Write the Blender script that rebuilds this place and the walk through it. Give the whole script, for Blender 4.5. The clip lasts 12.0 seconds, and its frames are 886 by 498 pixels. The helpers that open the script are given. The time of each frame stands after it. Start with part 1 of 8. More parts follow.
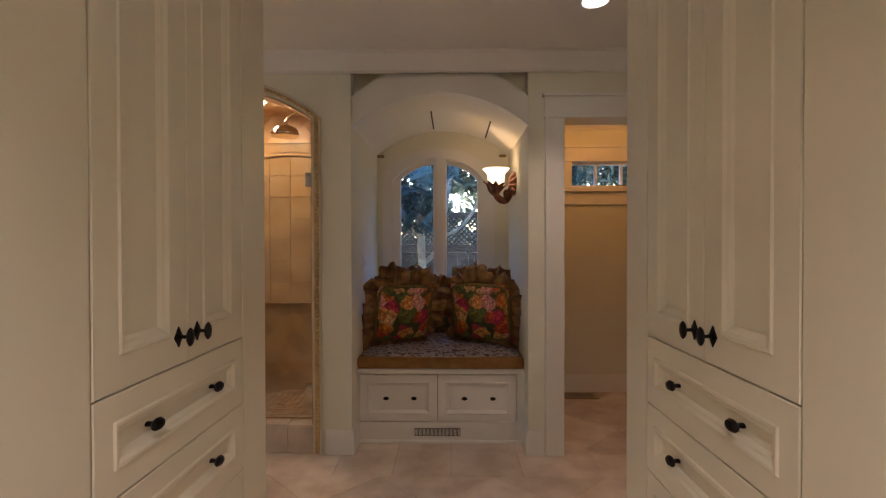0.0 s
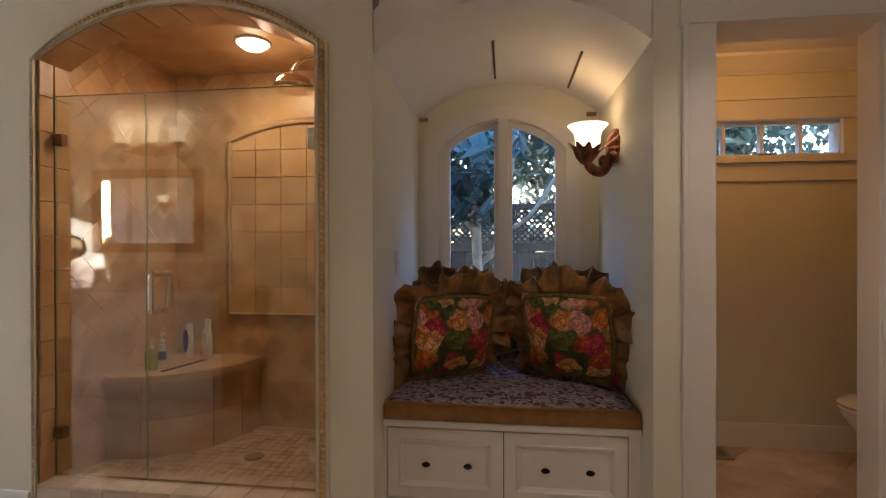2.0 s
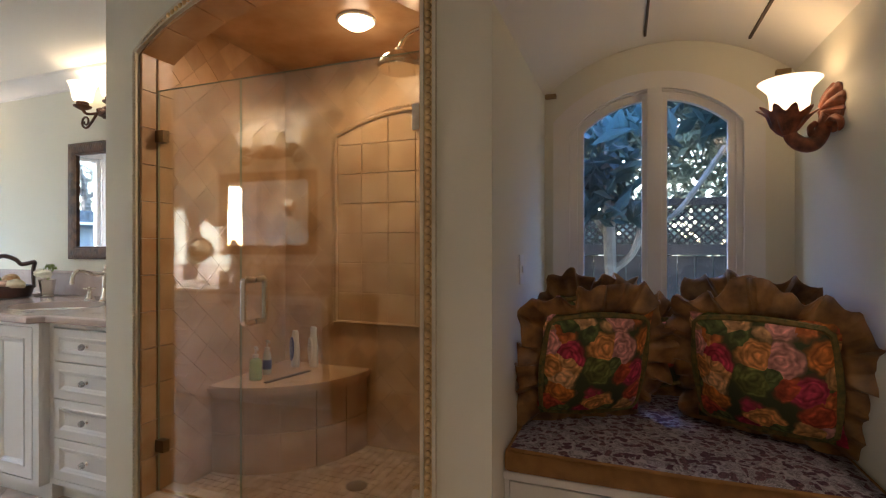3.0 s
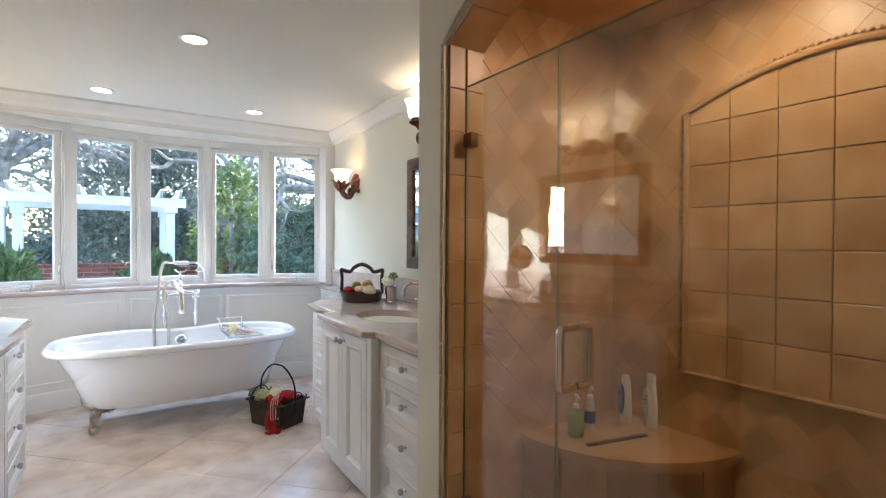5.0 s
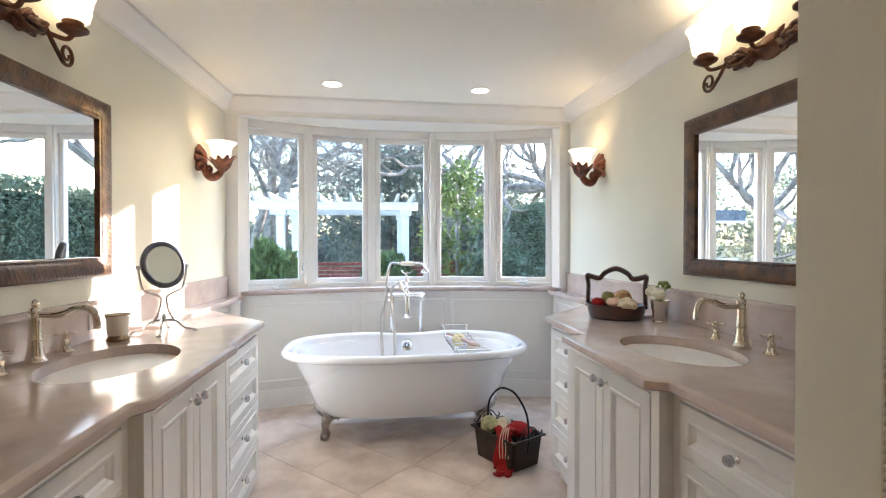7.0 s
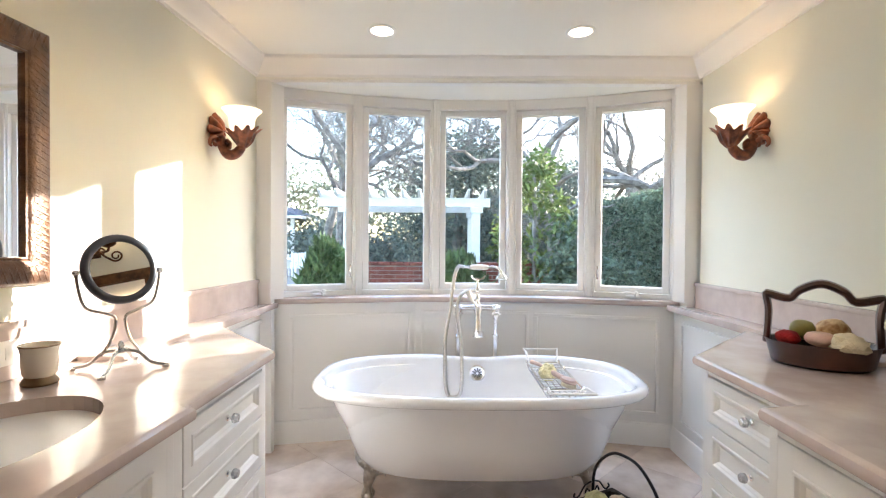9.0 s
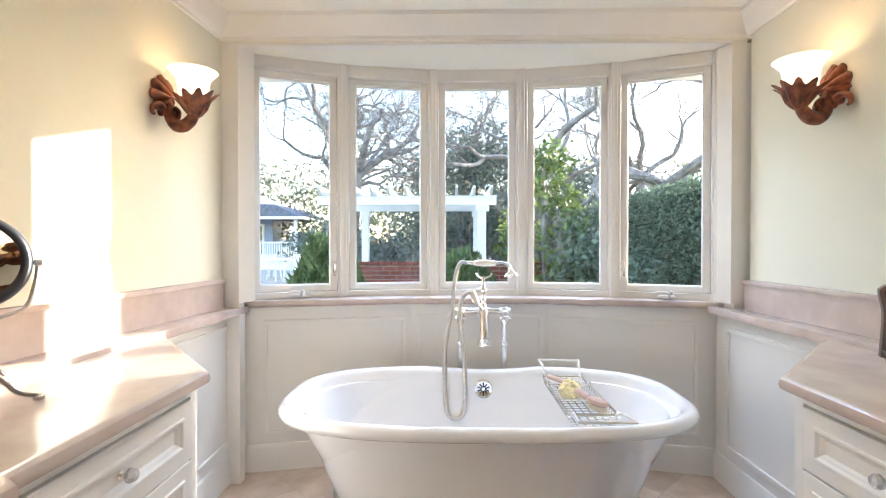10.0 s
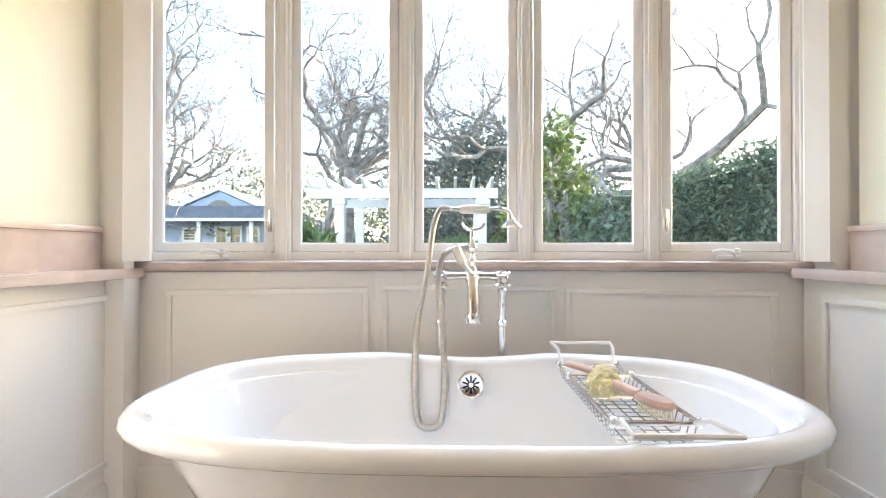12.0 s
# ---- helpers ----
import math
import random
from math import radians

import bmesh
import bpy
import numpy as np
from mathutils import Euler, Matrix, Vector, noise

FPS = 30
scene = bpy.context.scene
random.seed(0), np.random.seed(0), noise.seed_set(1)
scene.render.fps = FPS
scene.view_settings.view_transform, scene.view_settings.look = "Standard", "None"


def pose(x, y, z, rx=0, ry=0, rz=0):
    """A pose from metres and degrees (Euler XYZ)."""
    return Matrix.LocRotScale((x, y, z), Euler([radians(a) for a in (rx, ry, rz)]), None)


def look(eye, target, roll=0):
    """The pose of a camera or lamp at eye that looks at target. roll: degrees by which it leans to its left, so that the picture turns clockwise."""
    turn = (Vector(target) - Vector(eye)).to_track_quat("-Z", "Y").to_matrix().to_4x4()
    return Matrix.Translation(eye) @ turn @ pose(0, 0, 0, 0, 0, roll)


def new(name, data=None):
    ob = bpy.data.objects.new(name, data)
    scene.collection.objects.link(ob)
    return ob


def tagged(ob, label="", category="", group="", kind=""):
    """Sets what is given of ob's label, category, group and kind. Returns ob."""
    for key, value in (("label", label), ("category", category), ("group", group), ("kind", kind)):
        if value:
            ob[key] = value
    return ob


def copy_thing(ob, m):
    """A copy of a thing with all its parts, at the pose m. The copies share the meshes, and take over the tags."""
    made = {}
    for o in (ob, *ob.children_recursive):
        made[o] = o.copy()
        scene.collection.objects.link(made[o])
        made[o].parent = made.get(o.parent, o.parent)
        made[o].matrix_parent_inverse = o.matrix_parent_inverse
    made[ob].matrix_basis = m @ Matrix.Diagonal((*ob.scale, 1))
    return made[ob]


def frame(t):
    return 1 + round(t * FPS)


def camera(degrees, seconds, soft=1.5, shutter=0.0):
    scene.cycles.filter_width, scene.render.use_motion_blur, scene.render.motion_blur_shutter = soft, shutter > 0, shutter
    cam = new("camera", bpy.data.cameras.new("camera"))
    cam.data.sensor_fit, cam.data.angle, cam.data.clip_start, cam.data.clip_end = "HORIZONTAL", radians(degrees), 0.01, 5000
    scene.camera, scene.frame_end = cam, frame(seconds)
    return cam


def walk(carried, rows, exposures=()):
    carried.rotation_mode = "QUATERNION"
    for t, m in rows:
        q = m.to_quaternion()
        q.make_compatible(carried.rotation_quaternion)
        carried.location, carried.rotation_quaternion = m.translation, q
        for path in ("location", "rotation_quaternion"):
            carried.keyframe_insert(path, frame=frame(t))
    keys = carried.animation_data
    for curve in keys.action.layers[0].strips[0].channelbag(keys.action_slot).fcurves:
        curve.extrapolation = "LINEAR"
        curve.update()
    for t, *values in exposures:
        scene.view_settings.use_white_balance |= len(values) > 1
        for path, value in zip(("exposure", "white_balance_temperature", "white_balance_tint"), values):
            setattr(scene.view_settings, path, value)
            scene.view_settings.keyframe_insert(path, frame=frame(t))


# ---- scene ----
cam = camera(84.5, 12.0, soft=1.15)
PATH = [
    (0, (0.465, 0.046, 1.28), (0.43, 2.046, 1.259), -0.1),
    (0.5, (0.456, 0.308, 1.265), (0.4, 2.307, 1.239), 0.0),
    (1, (0.434, 0.58, 1.252), (0.37, 2.579, 1.226), -0.0),
    (1.5, (0.43, 0.854, 1.243), (0.314, 2.851, 1.224), -0.1),
    (2, (0.38, 1.099, 1.222), (0.128, 3.083, 1.213), -0.1),
    (2.5, (0.312, 1.331, 1.216), (-0.147, 3.277, 1.214), -0.2),
    (3, (0.242, 1.539, 1.228), (-0.459, 3.412, 1.227), -0.0),
    (3.5, (0.146, 1.71, 1.268), (-0.842, 3.449, 1.263), 0.1),
    (3.7, (0.114, 1.757, 1.272), (-0.984, 3.429, 1.273), 0.1),
    (5.3, (-0.319, 2.069, 1.341), (-2.073, 3.029, 1.314), 0.1),
    (5.5, (-0.406, 2.086, 1.329), (-2.204, 2.961, 1.302), -0.1),
    (6, (-0.601, 2.143, 1.325), (-2.492, 2.793, 1.303), 0.0),
    (6.5, (-0.792, 2.19, 1.317), (-2.744, 2.626, 1.298), 0.1),
    (7, (-1.012, 2.186, 1.318), (-2.993, 2.465, 1.296), 0.0),
    (7.5, (-1.236, 2.197, 1.313), (-3.227, 2.383, 1.29), 0.1),
    (7.7, (-1.321, 2.207, 1.312), (-3.315, 2.36, 1.287), 0.1),
    (9.5, (-2.121, 2.252, 1.307), (-4.12, 2.22, 1.282), 0.3),
    (10, (-2.359, 2.276, 1.257), (-4.358, 2.241, 1.237), 0.0),
    (10.5, (-2.59, 2.309, 1.171), (-4.589, 2.268, 1.178), -0.0),
    (11, (-2.784, 2.34, 1.113), (-4.783, 2.297, 1.121), -0.0),
    (11.5, (-2.969, 2.36, 1.042), (-4.968, 2.315, 1.06), -0.0),
    (12, (-3.126, 2.379, 0.985), (-5.126, 2.333, 0.998), 0.0),
]
walk(cam, [(t, look(eye, target, roll)) for t, eye, target, roll in PATH], exposures=[(0.0, 3.42, 6000, 12), (1.5, 3.42, 6000, 12), (3.5, 3.38, 5700, 10), (5.5, 3.34, 5650, 10), (7.5, 3.34, 6050, 12), (9.5, 3.30, 6350, 13), (12.0, 3.28, 6800, 13)])

# ---- daylight ----
SUN_DIR = Vector((0.686, -1.0, -0.291)).normalized()
world = bpy.data.worlds.new("sky")
scene.world = world
world.use_nodes = True
wn = world.node_tree.nodes
sky = wn.new("ShaderNodeTexSky")
sky.sky_type, sky.sun_disc = "NISHITA", False
sky.sun_elevation = math.asin(-SUN_DIR.z)
sky.dust_density, sky.air_density = 0.8, 1.0
sky.sun_rotation = math.atan2(-SUN_DIR.x, -SUN_DIR.y)
world.node_tree.links.new(sky.outputs[0], wn["Background"].inputs[0])
wn["Background"].inputs[1].default_value = 0.15
sun_data = bpy.data.lights.new("sun", "SUN")
sun_data.energy, sun_data.angle, sun_data.color = 2.0, radians(0.5), (1.0, 0.93, 0.82)
sun = new("sun", sun_data)
sun.matrix_world = look((0, 0, 8), Vector((0, 0, 8)) + SUN_DIR)

# sky light falling in through the head of the bow window
day_data = bpy.data.lights.new("bay_daylight", "AREA")
day_data.shape, day_data.size, day_data.size_y = "RECTANGLE", 2.4, 0.34
day_data.energy, day_data.color = 12.5, (0.52, 0.70, 1.0)
bay_day = new("bay_daylight", day_data)
bay_day.matrix_world = look((-5.75, 2.43, 2.62), (-4.2, 2.43, 1.2))

# blue sky light falling through the alcove window from above
alc_data = bpy.data.lights.new("alcove_daylight", "AREA")
alc_data.shape, alc_data.size, alc_data.size_y = "RECTANGLE", 1.3, 0.6
alc_data.energy, alc_data.color = 5.5, (0.26, 0.42, 1.0)
alc_day = new("alcove_daylight", alc_data)
alc_day.matrix_world = look((0.36, 4.85, 2.75), (0.36, 3.3, 0.9))
LAMP = 0.66   # strength of the lamps against the daylight

# ---- materials ----
def mat(name, col, rough=0.5, metal=0.0, var=0.06, scale=6.0, bump=0.0, bscale=60.0, coat=0.0, col2=None, emit=None, strength=0.0, detail=4.0, rand=0.0, spec=0.5):
    """Base colour varied at two scales by noise, with a fine bump."""
    m = bpy.data.materials.new(name)
    m.use_nodes = True
    nt = m.node_tree
    b = nt.nodes["Principled BSDF"]
    L = nt.links.new
    tc = nt.nodes.new("ShaderNodeTexCoord")
    n1 = nt.nodes.new("ShaderNodeTexNoise")
    n1.inputs["Scale"].default_value, n1.inputs["Detail"].default_value = scale, detail
    L(tc.outputs["Object"], n1.inputs["Vector"])
    ramp = nt.nodes.new("ShaderNodeValToRGB")
    c2 = col2 or tuple(max(0, c * (1 - 2 * var)) for c in col)
    ramp.color_ramp.elements[0].position, ramp.color_ramp.elements[1].position = 0.35, 0.65
    ramp.color_ramp.elements[0].color, ramp.color_ramp.elements[1].color = (*c2, 1), (*col, 1)
    L(n1.outputs["Fac"], ramp.inputs["Fac"])
    out = ramp.outputs["Color"]
    if rand:
        info = nt.nodes.new("ShaderNodeObjectInfo")
        hsv = nt.nodes.new("ShaderNodeHueSaturation")
        mr = nt.nodes.new("ShaderNodeMapRange")
        mr.inputs["To Min"].default_value, mr.inputs["To Max"].default_value = 1 - rand, 1 + rand
        L(info.outputs["Random"], mr.inputs["Value"])
        L(mr.outputs[0], hsv.inputs["Value"])
        L(out, hsv.inputs["Color"])
        out = hsv.outputs["Color"]
    L(out, b.inputs["Base Color"])
    b.inputs["Roughness"].default_value, b.inputs["Metallic"].default_value = rough, metal
    b.inputs["Specular IOR Level"].default_value = spec
    b.inputs["Coat Weight"].default_value = coat
    b.inputs["Coat Roughness"].default_value = 0.08
    if bump:
        n2 = nt.nodes.new("ShaderNodeTexNoise")
        n2.inputs["Scale"].default_value, n2.inputs["Detail"].default_value = bscale, 6
        L(tc.outputs["Object"], n2.inputs["Vector"])
        bp = nt.nodes.new("ShaderNodeBump")
        bp.inputs["Strength"].default_value, bp.inputs["Distance"].default_value = bump, 0.01
        L(n2.outputs["Fac"], bp.inputs["Height"])
        L(bp.outputs[0], b.inputs["Normal"])
    if emit:
        b.inputs["Emission Color"].default_value = (*emit, 1)
        b.inputs["Emission Strength"].default_value = strength
    return m


def glass_mat(name, tint=(1, 1, 1), gloss=0.0, base=0.035):
    """Thin clear pane: transparent with a Fresnel gloss."""
    m = bpy.data.materials.new(name)
    m.use_nodes = True
    nt = m.node_tree
    nt.nodes.remove(nt.nodes["Principled BSDF"])
    t, g, mix, lw, pw, f = (nt.nodes.new(k) for k in ("ShaderNodeBsdfTransparent", "ShaderNodeBsdfGlossy", "ShaderNodeMixShader", "ShaderNodeLayerWeight", "ShaderNodeMath", "ShaderNodeMath"))
    lw.inputs[0].default_value = 0.5
    pw.operation, pw.inputs[1].default_value = "POWER", 4.0
    f.operation, f.inputs[1].default_value, f.inputs[2].default_value = "MULTIPLY_ADD", 1 - base, base
    nt.links.new(lw.outputs["Facing"], pw.inputs[0])
    nt.links.new(pw.outputs[0], f.inputs[0])
    t.inputs[0].default_value = (*tint, 1)
    g.inputs["Roughness"].default_value = gloss
    nt.links.new(f.outputs[0], mix.inputs[0])
    nt.links.new(t.outputs[0], mix.inputs[1])
    nt.links.new(g.outputs[0], mix.inputs[2])
    nt.links.new(mix.outputs[0], nt.nodes["Material Output"].inputs[0])
    return m


WALL = mat("cream_wall_paint", (0.79, 0.775, 0.66), 0.6, var=0.015, scale=1.5, bump=0.05, bscale=180)
CEIL = mat("ceiling_paint", (0.84, 0.82, 0.75), 0.7, var=0.01, scale=1.2, bump=0.05, bscale=150)
TRIM = mat("white_trim_paint", (0.82, 0.805, 0.77), 0.35, var=0.01, scale=3, bump=0.02, bscale=90)
CAB = mat("cabinet_paint", (0.83, 0.825, 0.80), 0.32, var=0.012, scale=3, bump=0.02, bscale=70)
CLOSET = mat("closet_paint", (0.78, 0.74, 0.61), 0.35, var=0.012, scale=3, bump=0.02, bscale=70)
STONE = mat("limestone_counter", (0.61, 0.51, 0.46), 0.14, var=0.08, scale=9, col2=(0.52, 0.425, 0.38), bump=0.01, coat=0.2)
FLOORT = mat("travertine_floor_tile", (0.76, 0.64, 0.54), 0.18, var=0.1, scale=5, col2=(0.58, 0.46, 0.37), bump=0.03, bscale=30, rand=0.11, detail=8)
GROUT = mat("grout", (0.40, 0.33, 0.26), 0.85, var=0.06, scale=30)
GROUT2 = mat("tan_shower_grout", (0.55, 0.37, 0.19), 0.85, var=0.06, scale=30)
TILE = mat("travertine_wall_tile", (0.62, 0.42, 0.23), 0.35, var=0.1, scale=5, col2=(0.47, 0.28, 0.125), bump=0.05, bscale=25, rand=0.15, detail=7)
CHROME = mat("polished_nickel", (0.82, 0.80, 0.77), 0.08, 1.0, var=0.01)
NICKEL = mat("warm_nickel", (0.78, 0.72, 0.63), 0.12, 1.0, var=0.01)
BLACK = mat("oil_rubbed_black_metal", (0.012, 0.011, 0.012), 0.4, 0.6, var=0.1, scale=40)
ENAMEL = mat("white_enamel", (0.86, 0.87, 0.88), 0.05, var=0.005, scale=2, coat=0.6)
PORC = mat("cream_porcelain", (0.80, 0.74, 0.63), 0.06, var=0.005, coat=0.5)
WINGLASS = glass_mat("window_glass")
SHGLASS = glass_mat("shower_glass", (0.93, 0.95, 0.92), base=0.10)
MIRROR = mat("mirror_silver", (0.93, 0.94, 0.94), 0.0, 1.0, var=0.0)

# ---- building helpers ----
def link(name, bm, material, parent=None, smooth=False):
    me = bpy.data.meshes.new(name)
    bmesh.ops.recalc_face_normals(bm, faces=bm.faces)
    bm.to_mesh(me)
    bm.free()
    for m in (material if isinstance(material, (list, tuple)) else [material]):
        me.materials.append(m)
    if smooth:
        me.shade_smooth()
        me.set_sharp_from_angle(angle=radians(38))
    ob = new(name, me)
    if parent:
        ob.parent = parent
    return ob


def part(name, bm, material, parent, label="", smooth=False):
    return tagged(link(name, bm, material, parent, smooth), label)


def thing(name, label, category, group="", kind="", at=(0, 0, 0), rz=0):
    ob = new(name)
    ob.empty_display_size = 0.05
    ob.matrix_world = pose(*at, 0, 0, rz)
    return tagged(ob, label, category, group, kind)


def setting(name, bm, material, label, category="structure", smooth=False):
    return tagged(link(name, bm, material, None, smooth), label, category, kind="structure")


def box(bm, x0, x1, y0, y1, z0, z1, bevel=0.0):
    r = bmesh.ops.create_cube(bm, size=1)
    for v in r["verts"]:
        v.co = Vector((x0 if v.co.x < 0 else x1, y0 if v.co.y < 0 else y1, z0 if v.co.z < 0 else z1))
    if bevel:
        es = list({e for v in r["verts"] for e in v.link_edges})
        bmesh.ops.bevel(bm, geom=es, offset=bevel, segments=2, profile=0.7, affect="EDGES")
    return bm


def prism(bm, pts, z0, z1):
    """Upright prism over the plan points."""
    a = [bm.verts.new((x, y, z0)) for x, y in pts]
    b = [bm.verts.new((x, y, z1)) for x, y in pts]
    n = len(pts)
    bm.faces.new(a[::-1])
    bm.faces.new(b)
    for i in range(n):
        bm.faces.new((a[i], a[(i + 1) % n], b[(i + 1) % n], b[i]))
    return bm


def slab(bm, pts, axis, c0, c1):
    """Prism of a 2D outline along the axis: 'x' takes (y, z), 'y' takes (x, z)."""
    f = (lambda p, c: (c, p[0], p[1])) if axis == "x" else (lambda p, c: (p[0], c, p[1]))
    a = [bm.verts.new(f(p, c0)) for p in pts]
    b = [bm.verts.new(f(p, c1)) for p in pts]
    n = len(pts)
    bm.faces.new(a[::-1])
    bm.faces.new(b)
    for i in range(n):
        bm.faces.new((a[i], a[(i + 1) % n], b[(i + 1) % n], b[i]))
    return bm


def lathe(bm, profile, n=24, at=(0, 0, 0), squash=(1, 1), m=None):
    """Turned body: profile of (radius, height)."""
    m = m or Matrix.Translation(at)
    rings = []
    for r, z in profile:
        rings.append([bm.verts.new(m @ Vector((r * squash[0] * math.cos(2 * math.pi * i / n), r * squash[1] * math.sin(2 * math.pi * i / n), z))) for i in range(n)])
    for a, b in zip(rings, rings[1:]):
        for i in range(n):
            bm.faces.new((a[i], a[(i + 1) % n], b[(i + 1) % n], b[i]))
    if profile[0][0] > 1e-5:
        bm.faces.new(rings[0][::-1])
    if profile[-1][0] > 1e-5:
        bm.faces.new(rings[-1])
    return bm


def tube(bm, pts, r, n=10, closed=False):
    """Round bar along points; r is a number or a list."""
    P = [Vector(p) for p in pts]
    k = len(P)
    R = r if isinstance(r, (list, tuple)) else [r] * k
    rings, up = [], None
    for i, p in enumerate(P):
        d = (P[(i + 1) % k] - P[i - 1]) if closed or 0 < i < k - 1 else (P[1] - P[0] if i == 0 else P[-1] - P[-2])
        d.normalize()
        if up is None:
            up = Vector((0, 0, 1)) if abs(d.z) < 0.9 else Vector((1, 0, 0))
        s = d.cross(up).normalized()
        up = s.cross(d).normalized()
        rings.append([bm.verts.new(p + R[i] * (math.cos(2 * math.pi * j / n) * s + math.sin(2 * math.pi * j / n) * up)) for j in range(n)])
    for a, b in (zip(rings, rings[1:] + rings[:1]) if closed else zip(rings, rings[1:])):
        for j in range(n):
            bm.faces.new((a[j], a[(j + 1) % n], b[(j + 1) % n], b[j]))
    if not closed:
        bm.faces.new(rings[0][::-1])
        bm.faces.new(rings[-1])
    return bm


def spline(pts, steps=8):
    """Smooth curve through points (Catmull-Rom)."""
    P = [Vector(p) for p in pts]
    P = [2 * P[0] - P[1]] + P + [2 * P[-1] - P[-2]]
    out = []
    for i in range(1, len(P) - 2):
        for s in range(steps):
            t = s / steps
            a, b, c, d = P[i - 1:i + 3]
            out.append(0.5 * (2 * b + (c - a) * t + (2 * a - 5 * b + 4 * c - d) * t * t + (3 * b - a - 3 * c + d) * t ** 3))
    return out + [P[-2]]


def sweep(bm, path, profile, closed=False):
    """Moulding: profile of (out, up) swept along plan points (x, y, z); out is to the right of the way."""
    P = [Vector(p) for p in path]
    k = len(P)
    rings = []
    for i, p in enumerate(P):
        a = (P[i] - P[i - 1]) if i > 0 or closed else P[1] - P[0]
        b = (P[(i + 1) % k] - P[i]) if i < k - 1 or closed else P[-1] - P[-2]
        na, nb = Vector((a.y, -a.x, 0)).normalized(), Vector((b.y, -b.x, 0)).normalized()
        n = (na + nb).normalized()
        n = n / max(0.3, n.dot(na))
        rings.append([bm.verts.new(p + n * o + Vector((0, 0, u))) for o, u in profile])
    m = len(profile)
    for a, b in (zip(rings, rings[1:] + rings[:1]) if closed else zip(rings, rings[1:])):
        for j in range(m):
            bm.faces.new((a[j], a[(j + 1) % m], b[(j + 1) % m], b[j]))
    if not closed:
        bm.faces.new(rings[0])
        bm.faces.new(rings[-1][::-1])
    return bm


def arch_pts(x0, x1, zs, rise, n=24):
    """Segmental arch from (x0, zs) over to (x1, zs)."""
    h = (x1 - x0) / 2
    R = (h * h + rise * rise) / (2 * rise)
    a = math.asin(min(1, h / R))
    return [((x0 + x1) / 2 + R * math.sin(-a + 2 * a * i / n), zs + rise - R + R * math.cos(-a + 2 * a * i / n)) for i in range(n + 1)]


CROWN = [(0, 0), (0.012, 0), (0.016, 0.012), (0.03, 0.02), (0.05, 0.045), (0.078, 0.085), (0.086, 0.09), (0.09, 0.108), (0, 0.108)]
BASE = [(0, 0), (0.016, 0), (0.016, 0.11), (0.012, 0.122), (0.012, 0.13), (0.006, 0.145), (0, 0.148)]

# ---- the plan ----
ZC = 2.42              # ceiling
W = 3.0                # long wall with shower, alcove and closet door
YL, YR = 0.985, 3.785    # bathroom side walls
XB = -4.88             # bay header
XLC, XRC = -0.08, 0.97  # closet faces
YE = 1.46              # end of the closets
XS, XE = -1.857, 1.78  # partition end, right wall
AL, AR = -0.144, 0.929  # alcove
SHL, SHR = -1.665, -0.38  # shower opening
BOWX, BOWY, PITCH, STEP = -5.35, 2.43, 0.54, 10.5

def yl(x):
    """The south wall runs slightly out of square."""
    return 0.985 - 0.058 * (x + 3.3)


# bow window facets: centre and angle
FACETS = []
for k in (-2, -1, 0, 1, 2):
    s, a = (1 if k > 0 else -1), abs(k)
    y = x = 0.0
    for j in range(a):
        y += PITCH / 2 * (math.cos(radians(STEP * j)) + math.cos(radians(STEP * (j + 1))))
        x += PITCH / 2 * (math.sin(radians(STEP * j)) + math.sin(radians(STEP * (j + 1))))
    FACETS.append((BOWX + x, BOWY + s * y, -STEP * k))

bm = bmesh.new()
box(bm, -6.0, 2.6, -1.6, 4.6, -0.2, -0.012)
floor = setting("floor", bm, GROUT, "stone subfloor with pale grout joints", "floor")
bm = bmesh.new()
prism(bm, [(-0.75, -1.5), (2.6, -1.5), (2.6, W + 0.02), (-1.87, W + 0.02), (-1.87, YR), (XB, YR), (XB, 0.8), (-0.75, 0.8)], ZC, ZC + 0.15)
prism(bm, [(-5.5, 0.9), (XB + 0.01, 0.9), (XB + 0.01, 3.95), (-5.5, 3.95)], 2.30, 2.55)
box(bm, -1.9, 0.95, W + 0.02, 4.3, 2.42, 2.57)
box(bm, 0.95, 2.6, W + 0.02, 4.2, 2.42, 2.57)
setting("ceiling", bm, CEIL, "plain off-white plaster ceiling", "ceiling")

bm = bmesh.new()
prism(bm, [(-4.94, yl(-4.94)), (-4.94, 0.7), (-0.75, 0.7), (-0.75, yl(-0.75))], 0, ZC)
setting("wall_south", bm, WALL, "pale cream painted bathroom wall", "wall")
bm = bmesh.new()
box(bm, -4.85, XS, YR, YR + 0.15, 0, ZC)
setting("wall_north", bm, WALL, "pale cream painted bathroom wall", "wall")
# long wall with the shower arch
bm = bmesh.new()
SPR, RISE = 2.045, 0.205
ring = arch_pts(SHL, SHR, SPR, RISE)
slab(bm, [(XS, 0), (SHL, 0), (SHL, SPR), (XS, SPR)], "y", W, W + 0.15)
slab(bm, [(SHR, 0), (AL, 0), (AL, SPR), (SHR, SPR)], "y", W, W + 0.15)
slab(bm, [(XS, SPR)] + ring + [(AL, SPR), (AL, ZC), (XS, ZC)], "y", W, W + 0.15)
box(bm, XS, XS + 0.1, W + 0.15, YR, 0, ZC)
setting("wall_shower", bm, WALL, "cream painted wall with arched shower opening", "wall")
bm = bmesh.new()
box(bm, AR, 1.03, W, W + 0.13, 0, ZC)
box(bm, 1.03, 1.75, W, W + 0.13, 2.06, ZC)
box(bm, 1.75, XE, W, W + 0.13, 0, ZC)
